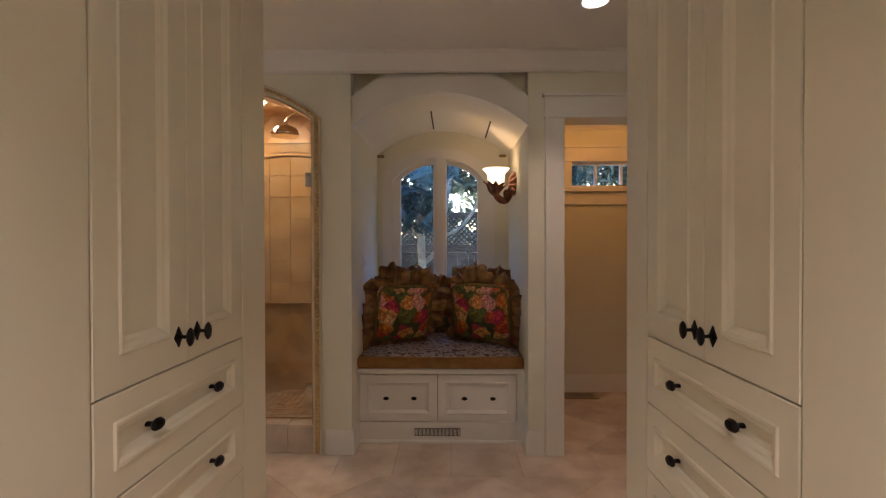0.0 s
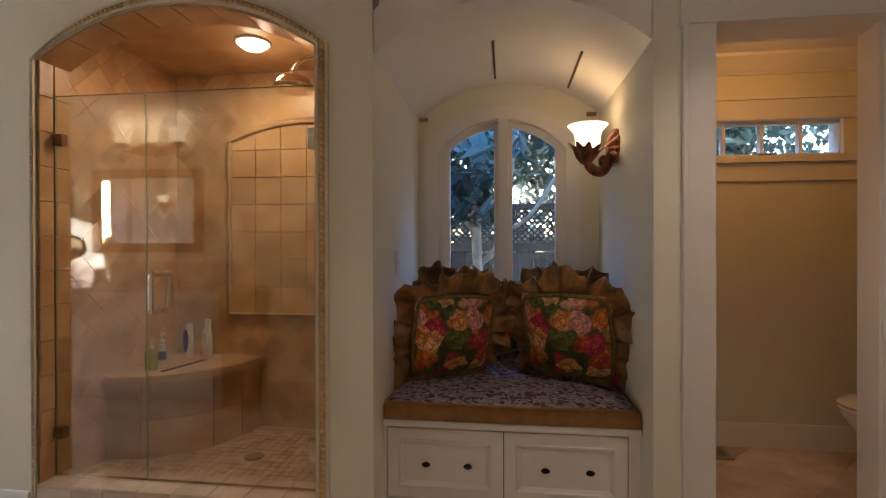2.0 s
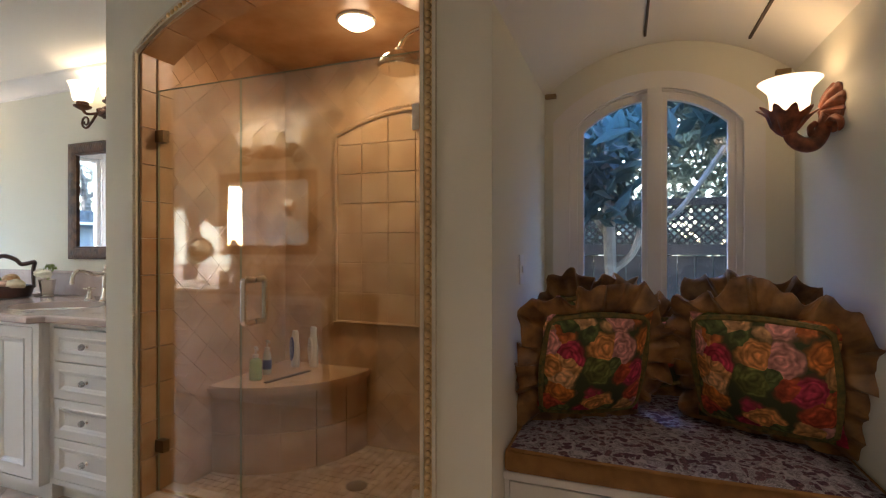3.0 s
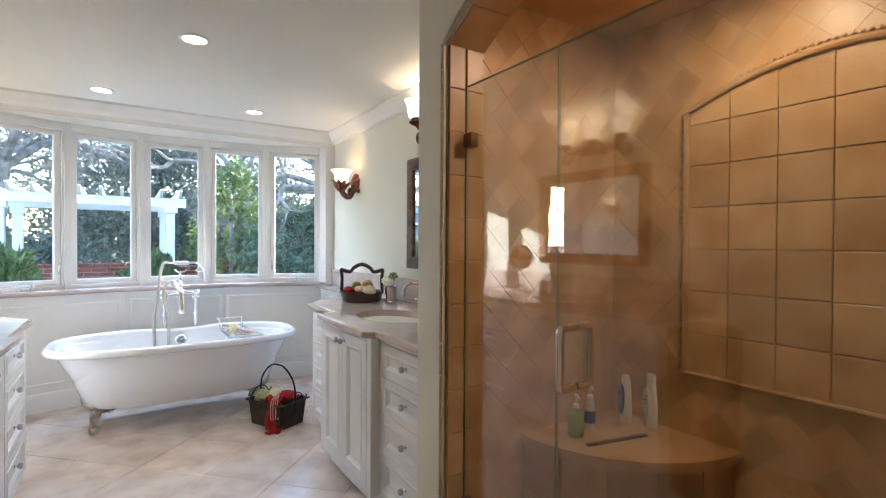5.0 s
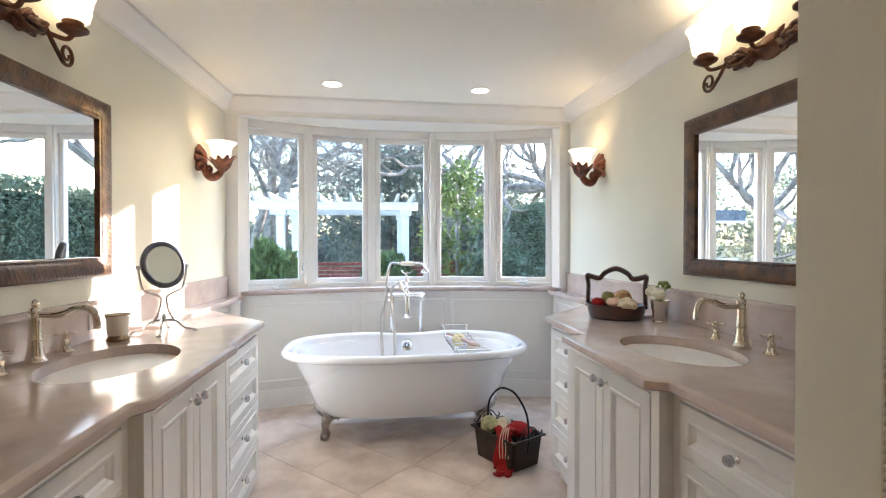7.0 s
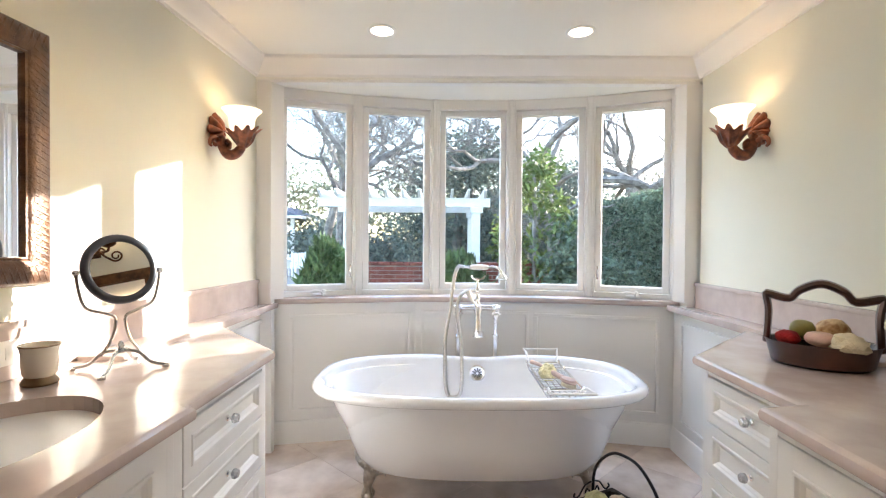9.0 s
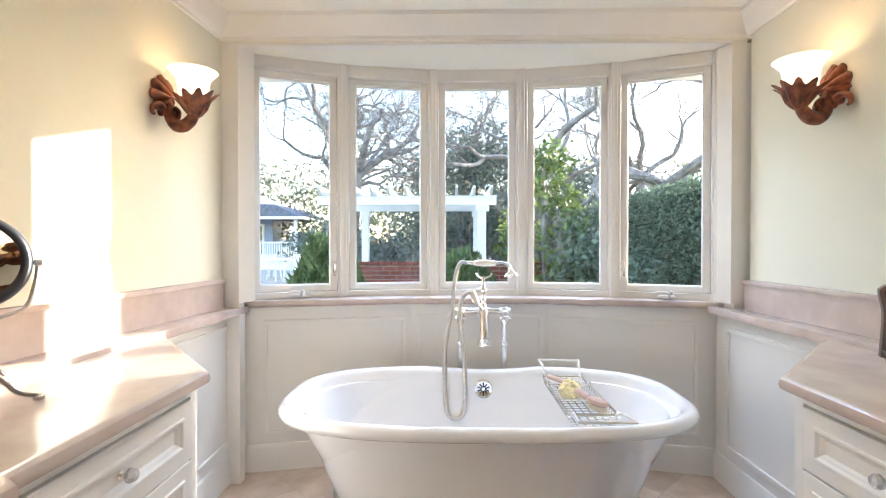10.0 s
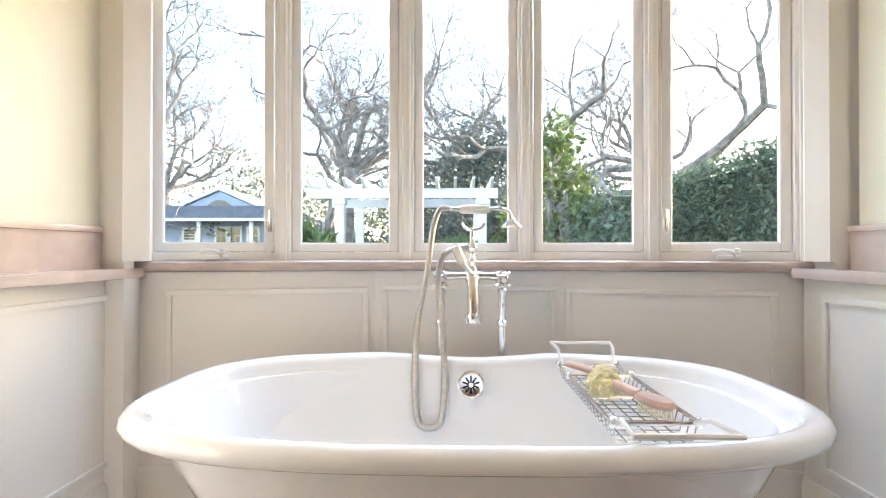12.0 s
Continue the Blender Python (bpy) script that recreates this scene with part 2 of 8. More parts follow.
setting("wall_door", bm, WALL, "cream painted wall with a doorway", "wall")
bm = bmesh.new()
box(bm, XE, XE + 0.13, 2.905, W + 0.13, 0, ZC)
box(bm, XE, XE + 0.13, 2.065, 2.905, 2.05, ZC)
box(bm, XE, XE + 0.13, 1.2, 2.065, 0, ZC)
setting("wall_east", bm, WALL, "cream painted wall beside an open door", "wall")
bm = bmesh.new()
box(bm, -0.85, 2.6, -1.6, -1.45, 0, ZC)
box(bm, 2.5, 2.6, -1.45, 4.2, 0, ZC)
setting("wall_back", bm, WALL, "plain cream painted wall", "wall")

# floor tiles on the diagonal are laid at the end of the file

# crown mouldings
bm = bmesh.new()
sweep(bm, [(XLC, -1.4, ZC - 0.108), (XLC, YE, ZC - 0.108), (-0.75, YE, ZC - 0.108), (-0.75, yl(-0.75), ZC - 0.108), (XB, yl(XB), ZC - 0.108), (XB, YR, ZC - 0.108), (XS, YR, ZC - 0.108), (XS, W, ZC - 0.108), (XE, W, ZC - 0.108), (XE, YE, ZC - 0.108), (XRC, YE, ZC - 0.108), (XRC, -1.4, ZC - 0.108)], CROWN)
tagged(link("trim_crown", bm, TRIM, None, True), "white crown moulding along the ceiling", "moulding", kind="structure")

# bay: header, side returns, low wall
bm = bmesh.new()
box(bm, XB - 0.06, XB, 0.95, YR, 2.285, ZC)
setting("wall_bay_header", bm, TRIM, "white header board over the bow window", "wall")
bm = bmesh.new()
for a, b in ((YL - 0.2, 1.14), (3.725, YR + 0.2)):
    bm = bmesh.new()
    box(bm, -5.12, XB - 0.06, a, b, 0, 2.30)
    box(bm, XB - 0.06, XB - 0.004, a, b + (0.03 if a < 2 else 0), 0, 2.285)
    setting("wall_bay_side_south" if a < 2 else "wall_bay_side_north", bm, TRIM, "white painted side return of the window bay", "wall")
for nm, pts in (("trim_bay_corner_south", [(-4.878, 1.10), (-4.878, 1.168), (-4.955, 1.222), (-5.065, 1.165), (-5.065, 1.10)]), ("trim_bay_corner_north", [(-4.878, 3.776), (-4.878, 3.705), (-4.955, 3.672), (-5.065, 3.735), (-5.065, 3.776)])):
    bm = bmesh.new()
    prism(bm, pts, 0.951, 2.284)
    setting(nm, bm, TRIM, "white casing board in the corner of the bay", "trim")
LOW = [(-4.99, 1.0), (-5.21, 2.04), (-5.21, 2.84), (-4.99, 3.86)]
bm = bmesh.new()
prism(bm, LOW + [(-5.55, 3.95), (-5.55, 0.9)], 0, 0.905)
setting("wall_bay_low", bm, TRIM, "white panelled low wall under the bow window", "wall")
bm = bmesh.new()
box(bm, -5.0, -3.4, 0.95, 1.1, 0, 0.885)
setting("wall_wainscot_south", bm, TRIM, "white panelled wainscot beside the bathtub", "wall")
bm = bmesh.new()
box(bm, -5.0, -3.4, 3.7, YR, 0, 0.885)
setting("wall_wainscot_north", bm, TRIM, "white panelled wainscot beside the bathtub", "wall")
# raised panel mouldings on the low walls
def moulded(bm, p, q, z0, z1, w=0.022, d=0.012):
    """A rectangular bead frame standing proud of an upright face from p to q in plan; its front is to the left of p-q."""
    p, q = Vector((*p, 0)), Vector((*q, 0))
    t = (q - p).normalized()
    n = Vector((-t.y, t.x, 0))
    L = (q - p).length
    M = Matrix(((t.x, n.x, 0, p.x), (t.y, n.y, 0, p.y), (0, 0, 1, 0), (0, 0, 0, 1)))
    k = len(bm.verts)
    for b in ((0, L, z0, z0 + w), (0, L, z1 - w, z1), (0, w, z0 + w, z1 - w), (L - w, L, z0 + w, z1 - w)):
        box(bm, b[0], b[1], -0.004, d, b[2], b[3], 0.004)
    bm.verts.ensure_lookup_table()
    for v in bm.verts[k:]:
        v.co = M @ v.co
    return bm


def along(p, q, a, b):
    p, q = Vector(p), Vector(q)
    t = (q - p).normalized()
    return tuple(p + t * a), tuple(p + t * b)


def panel_trim(name, p, q, z0, z1, parent_label):
    bm = moulded(bmesh.new(), p, q, z0, z1)
    setting(name, bm, TRIM, parent_label, "moulding")


L0 = (Vector(LOW[1]) - Vector(LOW[0])).length
panel_trim("trim_panel_1", *along(LOW[1], LOW[0], 0.03, L0 - 0.24), 0.2, 0.835, "white panel moulding on the low wall")
panel_trim("trim_panel_2", *along(LOW[2], LOW[1], 0.03, 0.77), 0.2, 0.845, "white panel moulding behind the bathtub")
panel_trim("trim_panel_3", *along(LOW[3], LOW[2], 0.24, L0 - 0.03), 0.2, 0.835, "white panel moulding on the low wall")
panel_trim("trim_panel_4", (-4.93, 1.1), (-4.2, 1.1), 0.2, 0.83, "white panel moulding on the wainscot")
panel_trim("trim_panel_5", (-4.2, 3.7), (-4.9, 3.7), 0.2, 0.83, "white panel moulding on the wainscot")
# stone sill along the bay and ledges on the wainscot
NOSE = [(0, 0), (0.012, 0.002), (0.02, 0.012), (0.022, 0.024), (0.018, 0.036), (0.008, 0.042), (-0.3, 0.042), (-0.3, 0)]
bm = bmesh.new()
sweep(bm, [(x + 0.02, y, 0.908) for x, y in LOW][::-1], [(-o, u) for o, u in NOSE])
link("window_sill_stone", bm, STONE, None, True)
tagged(bpy.data.objects["window_sill_stone"], "pink-beige stone sill under the bow window", "sill", kind="structure")
for nm, y0, y1 in (("ledge_south", 1.0, 1.175), ("ledge_north", 3.65, YR)):
    bm = bmesh.new()
    box(bm, -5.0, -3.5, y0, y1, 0.886, 0.926, 0.012)
    setting(nm, bm, STONE, "narrow pink-beige stone ledge on the wainscot", "ledge", True)
# baseboards
bm = bmesh.new()
sweep(bm, [(x, y, 0) for x, y in ((-3.6, 1.1), (-4.995, 1.1))], BASE)
sweep(bm, [(x, y, 0) for x, y in ((-4.995, 3.7), (-3.6, 3.7))], BASE)
sweep(bm, [(x, y, 0) for x, y in LOW], BASE)
for a in (((XS, YR), (XS, W), (-1.70, W)), ((-0.30, W), (AL, W), (AL, 3.165)), ((AR, 3.165), (AR, W), (1.02, W)), ((XLC, YE), (-0.75, YE), (-0.75, yl(-0.75)), (-1.86, yl(-1.86)))):
    sweep(bm, [(x, y, 0) for x, y in a], BASE)
tagged(link("baseboard", bm, TRIM, None, True), "white moulded baseboard along the floor", "baseboard", kind="structure")


# bow windows
def pane_obj(name, bm, parent):
    ob = part(name, bm, WINGLASS, parent)
    ob.visible_shadow = False
    return ob


def bay_window(i, x, y, a):
    w = thing("window_%d" % i, "tall white casement window with a clear pane", "window", "bow windows", "structure", (x, y, 0), a)
    bm = bmesh.new()
    h = PITCH / 2
    for b in ((-h, -0.232, 0.95, 2.299), (0.232, h, 0.95, 2.299), (-0.232, 0.232, 0.95, 0.985), (-0.232, 0.232, 2.232, 2.299)):
        box(bm, -0.03, 0.062, *b, 0.004)
    part("window_frame", bm, TRIM, w)
    bm = bmesh.new()
    for s in (-1, 1):
        y0, y1 = sorted((s * h, s * (h - 0.024)))
        box(bm, 0.055, 0.078, y0, y1, 0.95, 2.299, 0.006)
    part("mullion_cap", bm, TRIM, w)
    bm = bmesh.new()
    for b in ((-0.23, -0.192, 0.987, 2.23), (0.192, 0.23, 0.987, 2.23), (-0.192, 0.192, 0.987, 1.022), (-0.192, 0.192, 2.197, 2.23)):
        box(bm, -0.02, 0.03, *b, 0.004)
    for b in ((-0.198, -0.19, 1.015, 2.204), (0.19, 0.198, 1.015, 2.204), (-0.192, 0.192, 1.015, 1.027), (-0.192, 0.192, 2.19, 2.202)):
        box(bm, -0.008, 0.018, *b, 0.003)
    sash = part("sash", bm, TRIM, w)
    bm = bmesh.new()
    box(bm, -0.004, 0.0, -0.196, 0.196, 1.02, 2.2)
    pane_obj("pane", bm, w)
    if i in (1, 5):
        bm = bmesh.new()
        box(bm, 0.062, 0.085, -0.03 , 0.055, 0.955, 0.972, 0.005)
        tube(bm, spline([(0.08, 0.03, 0.967), (0.097, 0.02, 0.985), (0.1, -0.02, 0.992), (0.098, -0.05, 0.985)], 5), 0.008, 8)
        lathe(bm, [(0.002, -0.012), (0.012, -0.008), (0.012, 0.008), (0.002, 0.012)], 10, (0.098, 0.035, 0.99))
        part("crank_handle", bm, CAB, w, "white crank handle", True)
        bm = bmesh.new()
        s = 0.212 if i == 1 else -0.212
        box(bm, 0.06, 0.072, s - 0.008, s + 0.008, 1.07, 1.13, 0.004)
        tube(bm, [(0.07, s, 1.08), (0.085, s, 1.1), (0.085, s, 1.16)], 0.005, 8)
        part("latch", bm, CHROME, w, "metal casement latch", True)
    return w


for i, (x, y, a) in enumerate(FACETS):
    bay_window(i + 1, x, y, a)
# doorway casings
def casing(bm, x0, x1, y, head, cap=True, w=0.115, z0=0.0, w2=0.115):
    for a, b in ((x0 - w, x0), (x1, x1 + w2)):
        box(bm, a, b, y - 0.02, y, z0, head, 0.004)
        box(bm, a - 0.0 if a < x0 else b - 0.02, a + 0.02 if a < x0 else b, y - 0.03, y - 0.012, z0, head, 0.005)
    box(bm, x0 - w - 0.005, x1 + w2 + 0.003, y - 0.022, y, head, head + 0.125, 0.003)
    if cap:
        box(bm, x0 - w - 0.018, x1 + w2 + 0.003, y - 0.036, y, head + 0.125, head + 0.145, 0.006)
        box(bm, x0 - w - 0.008, x1 + w2 + 0.003, y - 0.028, y, head - 0.002, head + 0.012, 0.004)


bm = bmesh.new()
casing(bm, 1.142, 1.737, W, 2.035, w2=0.038)
box(bm, 1.118, 1.142, W - 0.005, W + 0.18, 0, 2.035)
box(bm, 1.737, 1.76, W - 0.005, W + 0.18, 0, 2.035)
box(bm, 1.142, 1.737, W - 0.005, W + 0.18, 2.035, 2.06)
box(bm, 1.142, 1.155, W + 0.05, W + 0.09, 0, 2.035)
box(bm, 1.724, 1.737, W + 0.05, W + 0.09, 0, 2.035)
setting("door_frame_1", bm, TRIM, "white casing round the small closet doorway", "door frame")
bm = bmesh.new()
casing(bm, -2.89, -2.08, 0, 2.035, w=0.1)
box(bm, -2.91, -2.89, -0.005, 0.14, 0, 2.035)
box(bm, -2.08, -2.06, -0.005, 0.14, 0, 2.035)
box(bm, -2.89, -2.08, -0.005, 0.14, 2.035, 2.055)
box(bm, -2.89, -2.878, 0.04, 0.08, 0, 2.035)
bmesh.ops.transform(bm, matrix=Matrix(((0, 1, 0, XE), (-1, 0, 0, 0), (0, 0, 1, 0), (0, 0, 0, 1))), verts=bm.verts)
setting("door_frame_2", bm, TRIM, "white casing round the side doorway", "door frame")


def hinge(parent, z, m):
    """Black butt hinge: leaf and knuckle."""
    bm = bmesh.new()
    box(bm, -0.055, 0.03, -0.002, 0.002, z - 0.055, z + 0.055)
    tube(bm, [(0, -0.004, z - 0.055), (0, -0.004, z + 0.055)], 0.007, 10)
    bmesh.ops.transform(bm, matrix=m, verts=bm.verts)
    part("hinge", bm, BLACK, parent, "black metal hinge", True)


d = thing("door_2", "open white panelled door on black hinges", "door", kind="structure")
bm = bmesh.new()
box(bm, XE + 0.15, XE + 0.7, 2.83, 2.867, 0.01, 2.025, 0.003)
part("leaf", bm, TRIM, d)
bm = bmesh.new()
for z0, z1 in ((0.2, 0.95), (1.1, 1.9)):
    moulded(bm, (XE + 0.25, 2.83), (XE + 0.58, 2.83), z0, z1)
for v in bm.verts:
    v.co.y = 2 * 2.83 - v.co.y
part("panel_moulding", bm, TRIM, d)
for z in (0.367, 1.066, 1.765):
    hinge(d, z, pose(XE + 0.142, 2.848, 0, 0, 0, -42))
# water-closet room beyond the doorway
bm = bmesh.new()
X0, X1, Z0, Z1 = 1.5, 2.38, 1.765, 1.985
YT = 4.28
box(bm, 0.98, 2.6, YT, YT + 0.14, 0, Z0)
box(bm, 0.98, 2.6, YT, YT + 0.14, Z1, 2.42)
box(bm, 0.98, X0, YT, YT + 0.14, Z0, Z1)
box(bm, X1, 2.6, YT, YT + 0.14, Z0, Z1)
box(bm, 0.98, 1.05, W + 0.13, YT, 0, 2.42)
box(bm, 2.5, 2.6, W + 0.13, YT, 0, 2.42)
box(bm, XE, 2.6, W, W + 0.13, 0, 2.42)
setting("wall_closet_room", bm, WALL, "cream painted walls of the small closet room", "wall")
bm = bmesh.new()
box(bm, 1.05, 2.5, W + 0.13, YT + 0.05, 2.37, 2.425)
setting("ceiling_closet_room", bm, CEIL, "plain ceiling of the small closet room", "ceiling")
bm = bmesh.new()
sweep(bm, [(1.05, YT, 2.262), (2.5, YT, 2.262)], CROWN)
sweep(bm, [(1.05, YT, 0), (2.5, YT, 0)], BASE)
tagged(link("trim_closet_room", bm, TRIM, None, True), "white mouldings of the small closet room", "moulding", kind="structure")
w = thing("window_6", "narrow white transom window with four lights", "window", kind="structure")
bm = bmesh.new()
box(bm, X0 - 0.1, X1 + 0.1, YT - 0.02, YT, Z1, Z1 + 0.12, 0.004)
box(bm, X0 - 0.12, X1 + 0.12, YT - 0.034, YT, Z1 + 0.12, Z1 + 0.14, 0.005)
box(bm, X0 - 0.09, X0, YT - 0.02, YT, Z0, Z1, 0.004)
box(bm, X0 - 0.1, X1 + 0.1, YT - 0.05, YT, Z0 - 0.04, Z0, 0.006)
box(bm, X0 - 0.09, X1 + 0.09, YT - 0.02, YT, Z0 - 0.15, Z0 - 0.04, 0.004)
part("window_frame", bm, TRIM, w)
bm = bmesh.new()
box(bm, X0, X1, YT + 0.03, YT + 0.07, Z0, Z0 + 0.02)
box(bm, X0, X1, YT + 0.03, YT + 0.07, Z1 - 0.022, Z1)
for k in range(5):
    x = X0 + (X1 - X0) * k / 4
    box(bm, x - 0.01, x + 0.01, YT + 0.03, YT + 0.07, Z0 + 0.02, Z1 - 0.022)
part("sash", bm, TRIM, w)
bm = bmesh.new()
box(bm, X0, X1, YT + 0.045, YT + 0.049, Z0 + 0.02, Z1 - 0.022)
pane_obj("pane", bm, w)
bm = bmesh.new()
box(bm, 1.63, 1.67, YT - 0.02, YT + 0.03, Z0 - 0.004, Z0 + 0.012, 0.004)
box(bm, 1.88, 1.98, YT - 0.045, YT - 0.02, Z0 + 0.001, Z0 + 0.014, 0.004)
part("crank_handle", bm, NICKEL, w, "small metal window latch")


def floor_vent(name, label, x0, x1, y0, y1, z, n, upright=False):
    v = thing(name, label, "vent")
    bm = bmesh.new()
    if upright:
        box(bm, x0, x1, y0 - 0.003, y0, z, y1)
    else:
        box(bm, x0, x1, y0, y1, z + 0.001, z + 0.004)
    part("backing", bm, BLACK, v)
    for k in range(n):
        bm = bmesh.new()
        x = x0 + (x1 - x0) * (k + 0.5) / n
        if upright:
            box(bm, x - 0.0022, x + 0.0022, y0 - 0.006, y0 - 0.003, z + 0.004, y1 - 0.004)
            part("slat", bm, TRIM, v)
        else:
            box(bm, x - 0.004, x + 0.004, y0 + 0.02, y1 - 0.02, z + 0.004, z + 0.008)
            part("slat", bm, VENTM, v)
    if not upright:
        bm = bmesh.new()
        for b in ((x0 - 0.02, x1 + 0.02, y0 - 0.02, y0 + 0.015), (x0 - 0.02, x1 + 0.02, y1 - 0.015, y1 + 0.02), (x0 - 0.02, x0 + 0.004, y0 + 0.015, y1 - 0.015), (x1 - 0.004, x1 + 0.02, y0 + 0.015, y1 - 0.015)):
            box(bm, *b, z + 0.002, z + 0.01)
        part("frame", bm, VENTM, v)
    return v


# toilet against the far side of the closet room
tl = thing("toilet", "white ceramic toilet with a closed lid", "toilet", at=(2.355, 3.79, 0))
def bowl_ring(bm, rx, ry, cx, z, n=28):
    return [bm.verts.new((cx + rx * math.cos(2 * math.pi * i / n), ry * math.sin(2 * math.pi * i / n), z)) for i in range(n)]
def bowl_solid(rows):
    bm = bmesh.new()
    rings = [bowl_ring(bm, *r) for r in rows]
    for p, q in zip(rings, rings[1:]):
        for i in range(28):
            bm.faces.new((p[i], p[(i + 1) % 28], q[(i + 1) % 28], q[i]))
    bm.faces.new(rings[0][::-1])
    bm.faces.new(rings[-1])
    return bm
part("bowl", bowl_solid([(0.15, 0.11, 0.0, 0.001), (0.13, 0.1, 0.0, 0.06), (0.13, 0.1, 0.0, 0.16), (0.19, 0.15, -0.03, 0.28), (0.23, 0.175, -0.05, 0.37), (0.235, 0.18, -0.05, 0.39)]), ENAMEL, tl, "", True)
part("seat", bowl_solid([(0.235, 0.182, -0.05, 0.392), (0.242, 0.188, -0.05, 0.4), (0.24, 0.186, -0.05, 0.412)]), ENAMEL, tl, "", True)
part("lid", bowl_solid([(0.238, 0.184, -0.05, 0.416), (0.242, 0.187, -0.05, 0.424), (0.225, 0.172, -0.05, 0.436)]), ENAMEL, tl, "", True)
bm = bmesh.new()
box(bm, 0.0, 0.14, -0.22, 0.22, 0.438, 0.76, 0.02)
part("tank", bm, ENAMEL, tl, "", True)
bm = bmesh.new()
box(bm, -0.008, 0.143, -0.23, 0.23, 0.762, 0.795, 0.01)
part("tank_lid", bm, ENAMEL, tl, "", True)

VENTM = mat("dull_bronze_vent", (0.35, 0.28, 0.18), 0.4, 0.6, var=0.05)
floor_vent("floor_vent", "bronze floor register by the closet wall", 1.42, 1.66, 4.08, 4.2, 0, 18)
lp = thing("latch_plate", "small brass latch plate on the white jamb", "latch", "latch plates")
bm = bmesh.new()
box(bm, XE + 0.10, XE + 0.126, 2.8865, 2.8895, 1.36, 1.45, 0.001)
part("plate", bm, mat("aged_brass", (0.50, 0.38, 0.20), 0.35, 0.9, var=0.1, scale=40), lp)
bm = bmesh.new()
box(bm, XE + 0.108, XE + 0.118, 2.8855, 2.8868, 1.385, 1.425)
part("slot", bm, BLACK, lp)
sp = thing("latch_plate", "small black strike plate on the white jamb", "latch", "latch plates")
bm = bmesh.new()
box(bm, 1.7335, 1.7365, 3.05, 3.085, 0.88, 0.95, 0.001)
part("plate", bm, BLACK, sp)

# ---- built-in cabinets ----
CRYSTAL = mat("crystal_knob", (0.9, 0.92, 0.95), 0.02, 0.0, var=0.0, spec=1.0, coat=1.0)
CRYSTAL.node_tree.nodes["Principled BSDF"].inputs["Transmission Weight"].default_value = 0.7
# near-black colour that paints the shade in the slits between fronts
GAP_SHADE = mat("painted_gap_shade", (0.05, 0.04, 0.02), 0.9, var=0.05)


def front_mesh(w, h, fw, t=0.02, deep=0.011):
    """Framed door or drawer front: x along, z up, y out."""
    bm = bmesh.new()
    rings = [(0, -t), (0, -0.002), (0.002, 0), (fw - 0.006, 0), (fw - 0.003, 0.0035), (fw + 0.003, 0.003), (fw + 0.009, -0.003), (fw + 0.013, -0.005), (fw + 0.02, -deep)]
    prev = None
    for i, y in rings:
        r = [bm.verts.new((a, y, c)) for a, c in ((i, i), (w - i, i), (w - i, h - i), (i, h - i))]
        if prev:
            for k in range(4):
                bm.faces.new((prev[k], prev[(k + 1) % 4], r[(k + 1) % 4], r[k]))
        else:
            bm.faces.new(r)
        prev = r
    bm.faces.new(prev)
    return bm


def knob(parent, m, kind):
    bm = bmesh.new()
    M = m @ Matrix.Rotation(radians(-90), 4, "X")
    if kind == "crystal":
        lathe(bm, [(0.009, 0), (0.01, 0.004), (0.005, 0.008), (0.005, 0.016)], 12, m=M)
        base = part("knob", bm, CHROME, parent, "chrome-footed crystal knob", True)
        bm = bmesh.new()
        lathe(bm, [(0.006, 0.014), (0.015, 0.02), (0.0165, 0.028), (0.012, 0.036), (0.004, 0.038)], 8, m=M)
        part("crystal", bm, CRYSTAL, base, "faceted clear crystal")
    elif kind == "iron":
        # diamond back plate, stem and oval grip
        M = M @ Matrix.Scale(0.8, 4)
        lathe(bm, [(0.0, 0), (0.022, 0), (0.021, 0.003), (0.008, 0.006), (0.006, 0.007)], 4, squash=(0.85, 1.2), m=M)
        lathe(bm, [(0.006, 0.005), (0.0045, 0.012), (0.0045, 0.024), (0.008, 0.028)], 8, m=M)
        lathe(bm, [(0.004, 0.025), (0.013, 0.027), (0.016, 0.031), (0.013, 0.035), (0.003, 0.037)], 14, squash=(1.0, 1.5), m=M)
        part("knob", bm, BLACK, parent, "black iron knob", True)
    else:
        lathe(bm, [(0.006, 0), (0.005, 0.012), (0.013, 0.016), (0.015, 0.02), (0.011, 0.026), (0.003, 0.028)], 12, squash=(1.25, 0.8), m=M)
        part("knob", bm, BLACK, parent, "black iron knob", True)


def place_front(parent, name, m, w, h, fw, mtl, knobs, kind, label=""):
    ob = link(name, front_mesh(w, h, fw), mtl, parent)
    ob.matrix_basis = m
    tagged(ob, label)
    for kx, kz in knobs:
        knob(ob, pose(kx, 0.0 if not (fw < kx < w - fw and fw < kz < h - fw) else -0.011, kz), kind)
    return ob


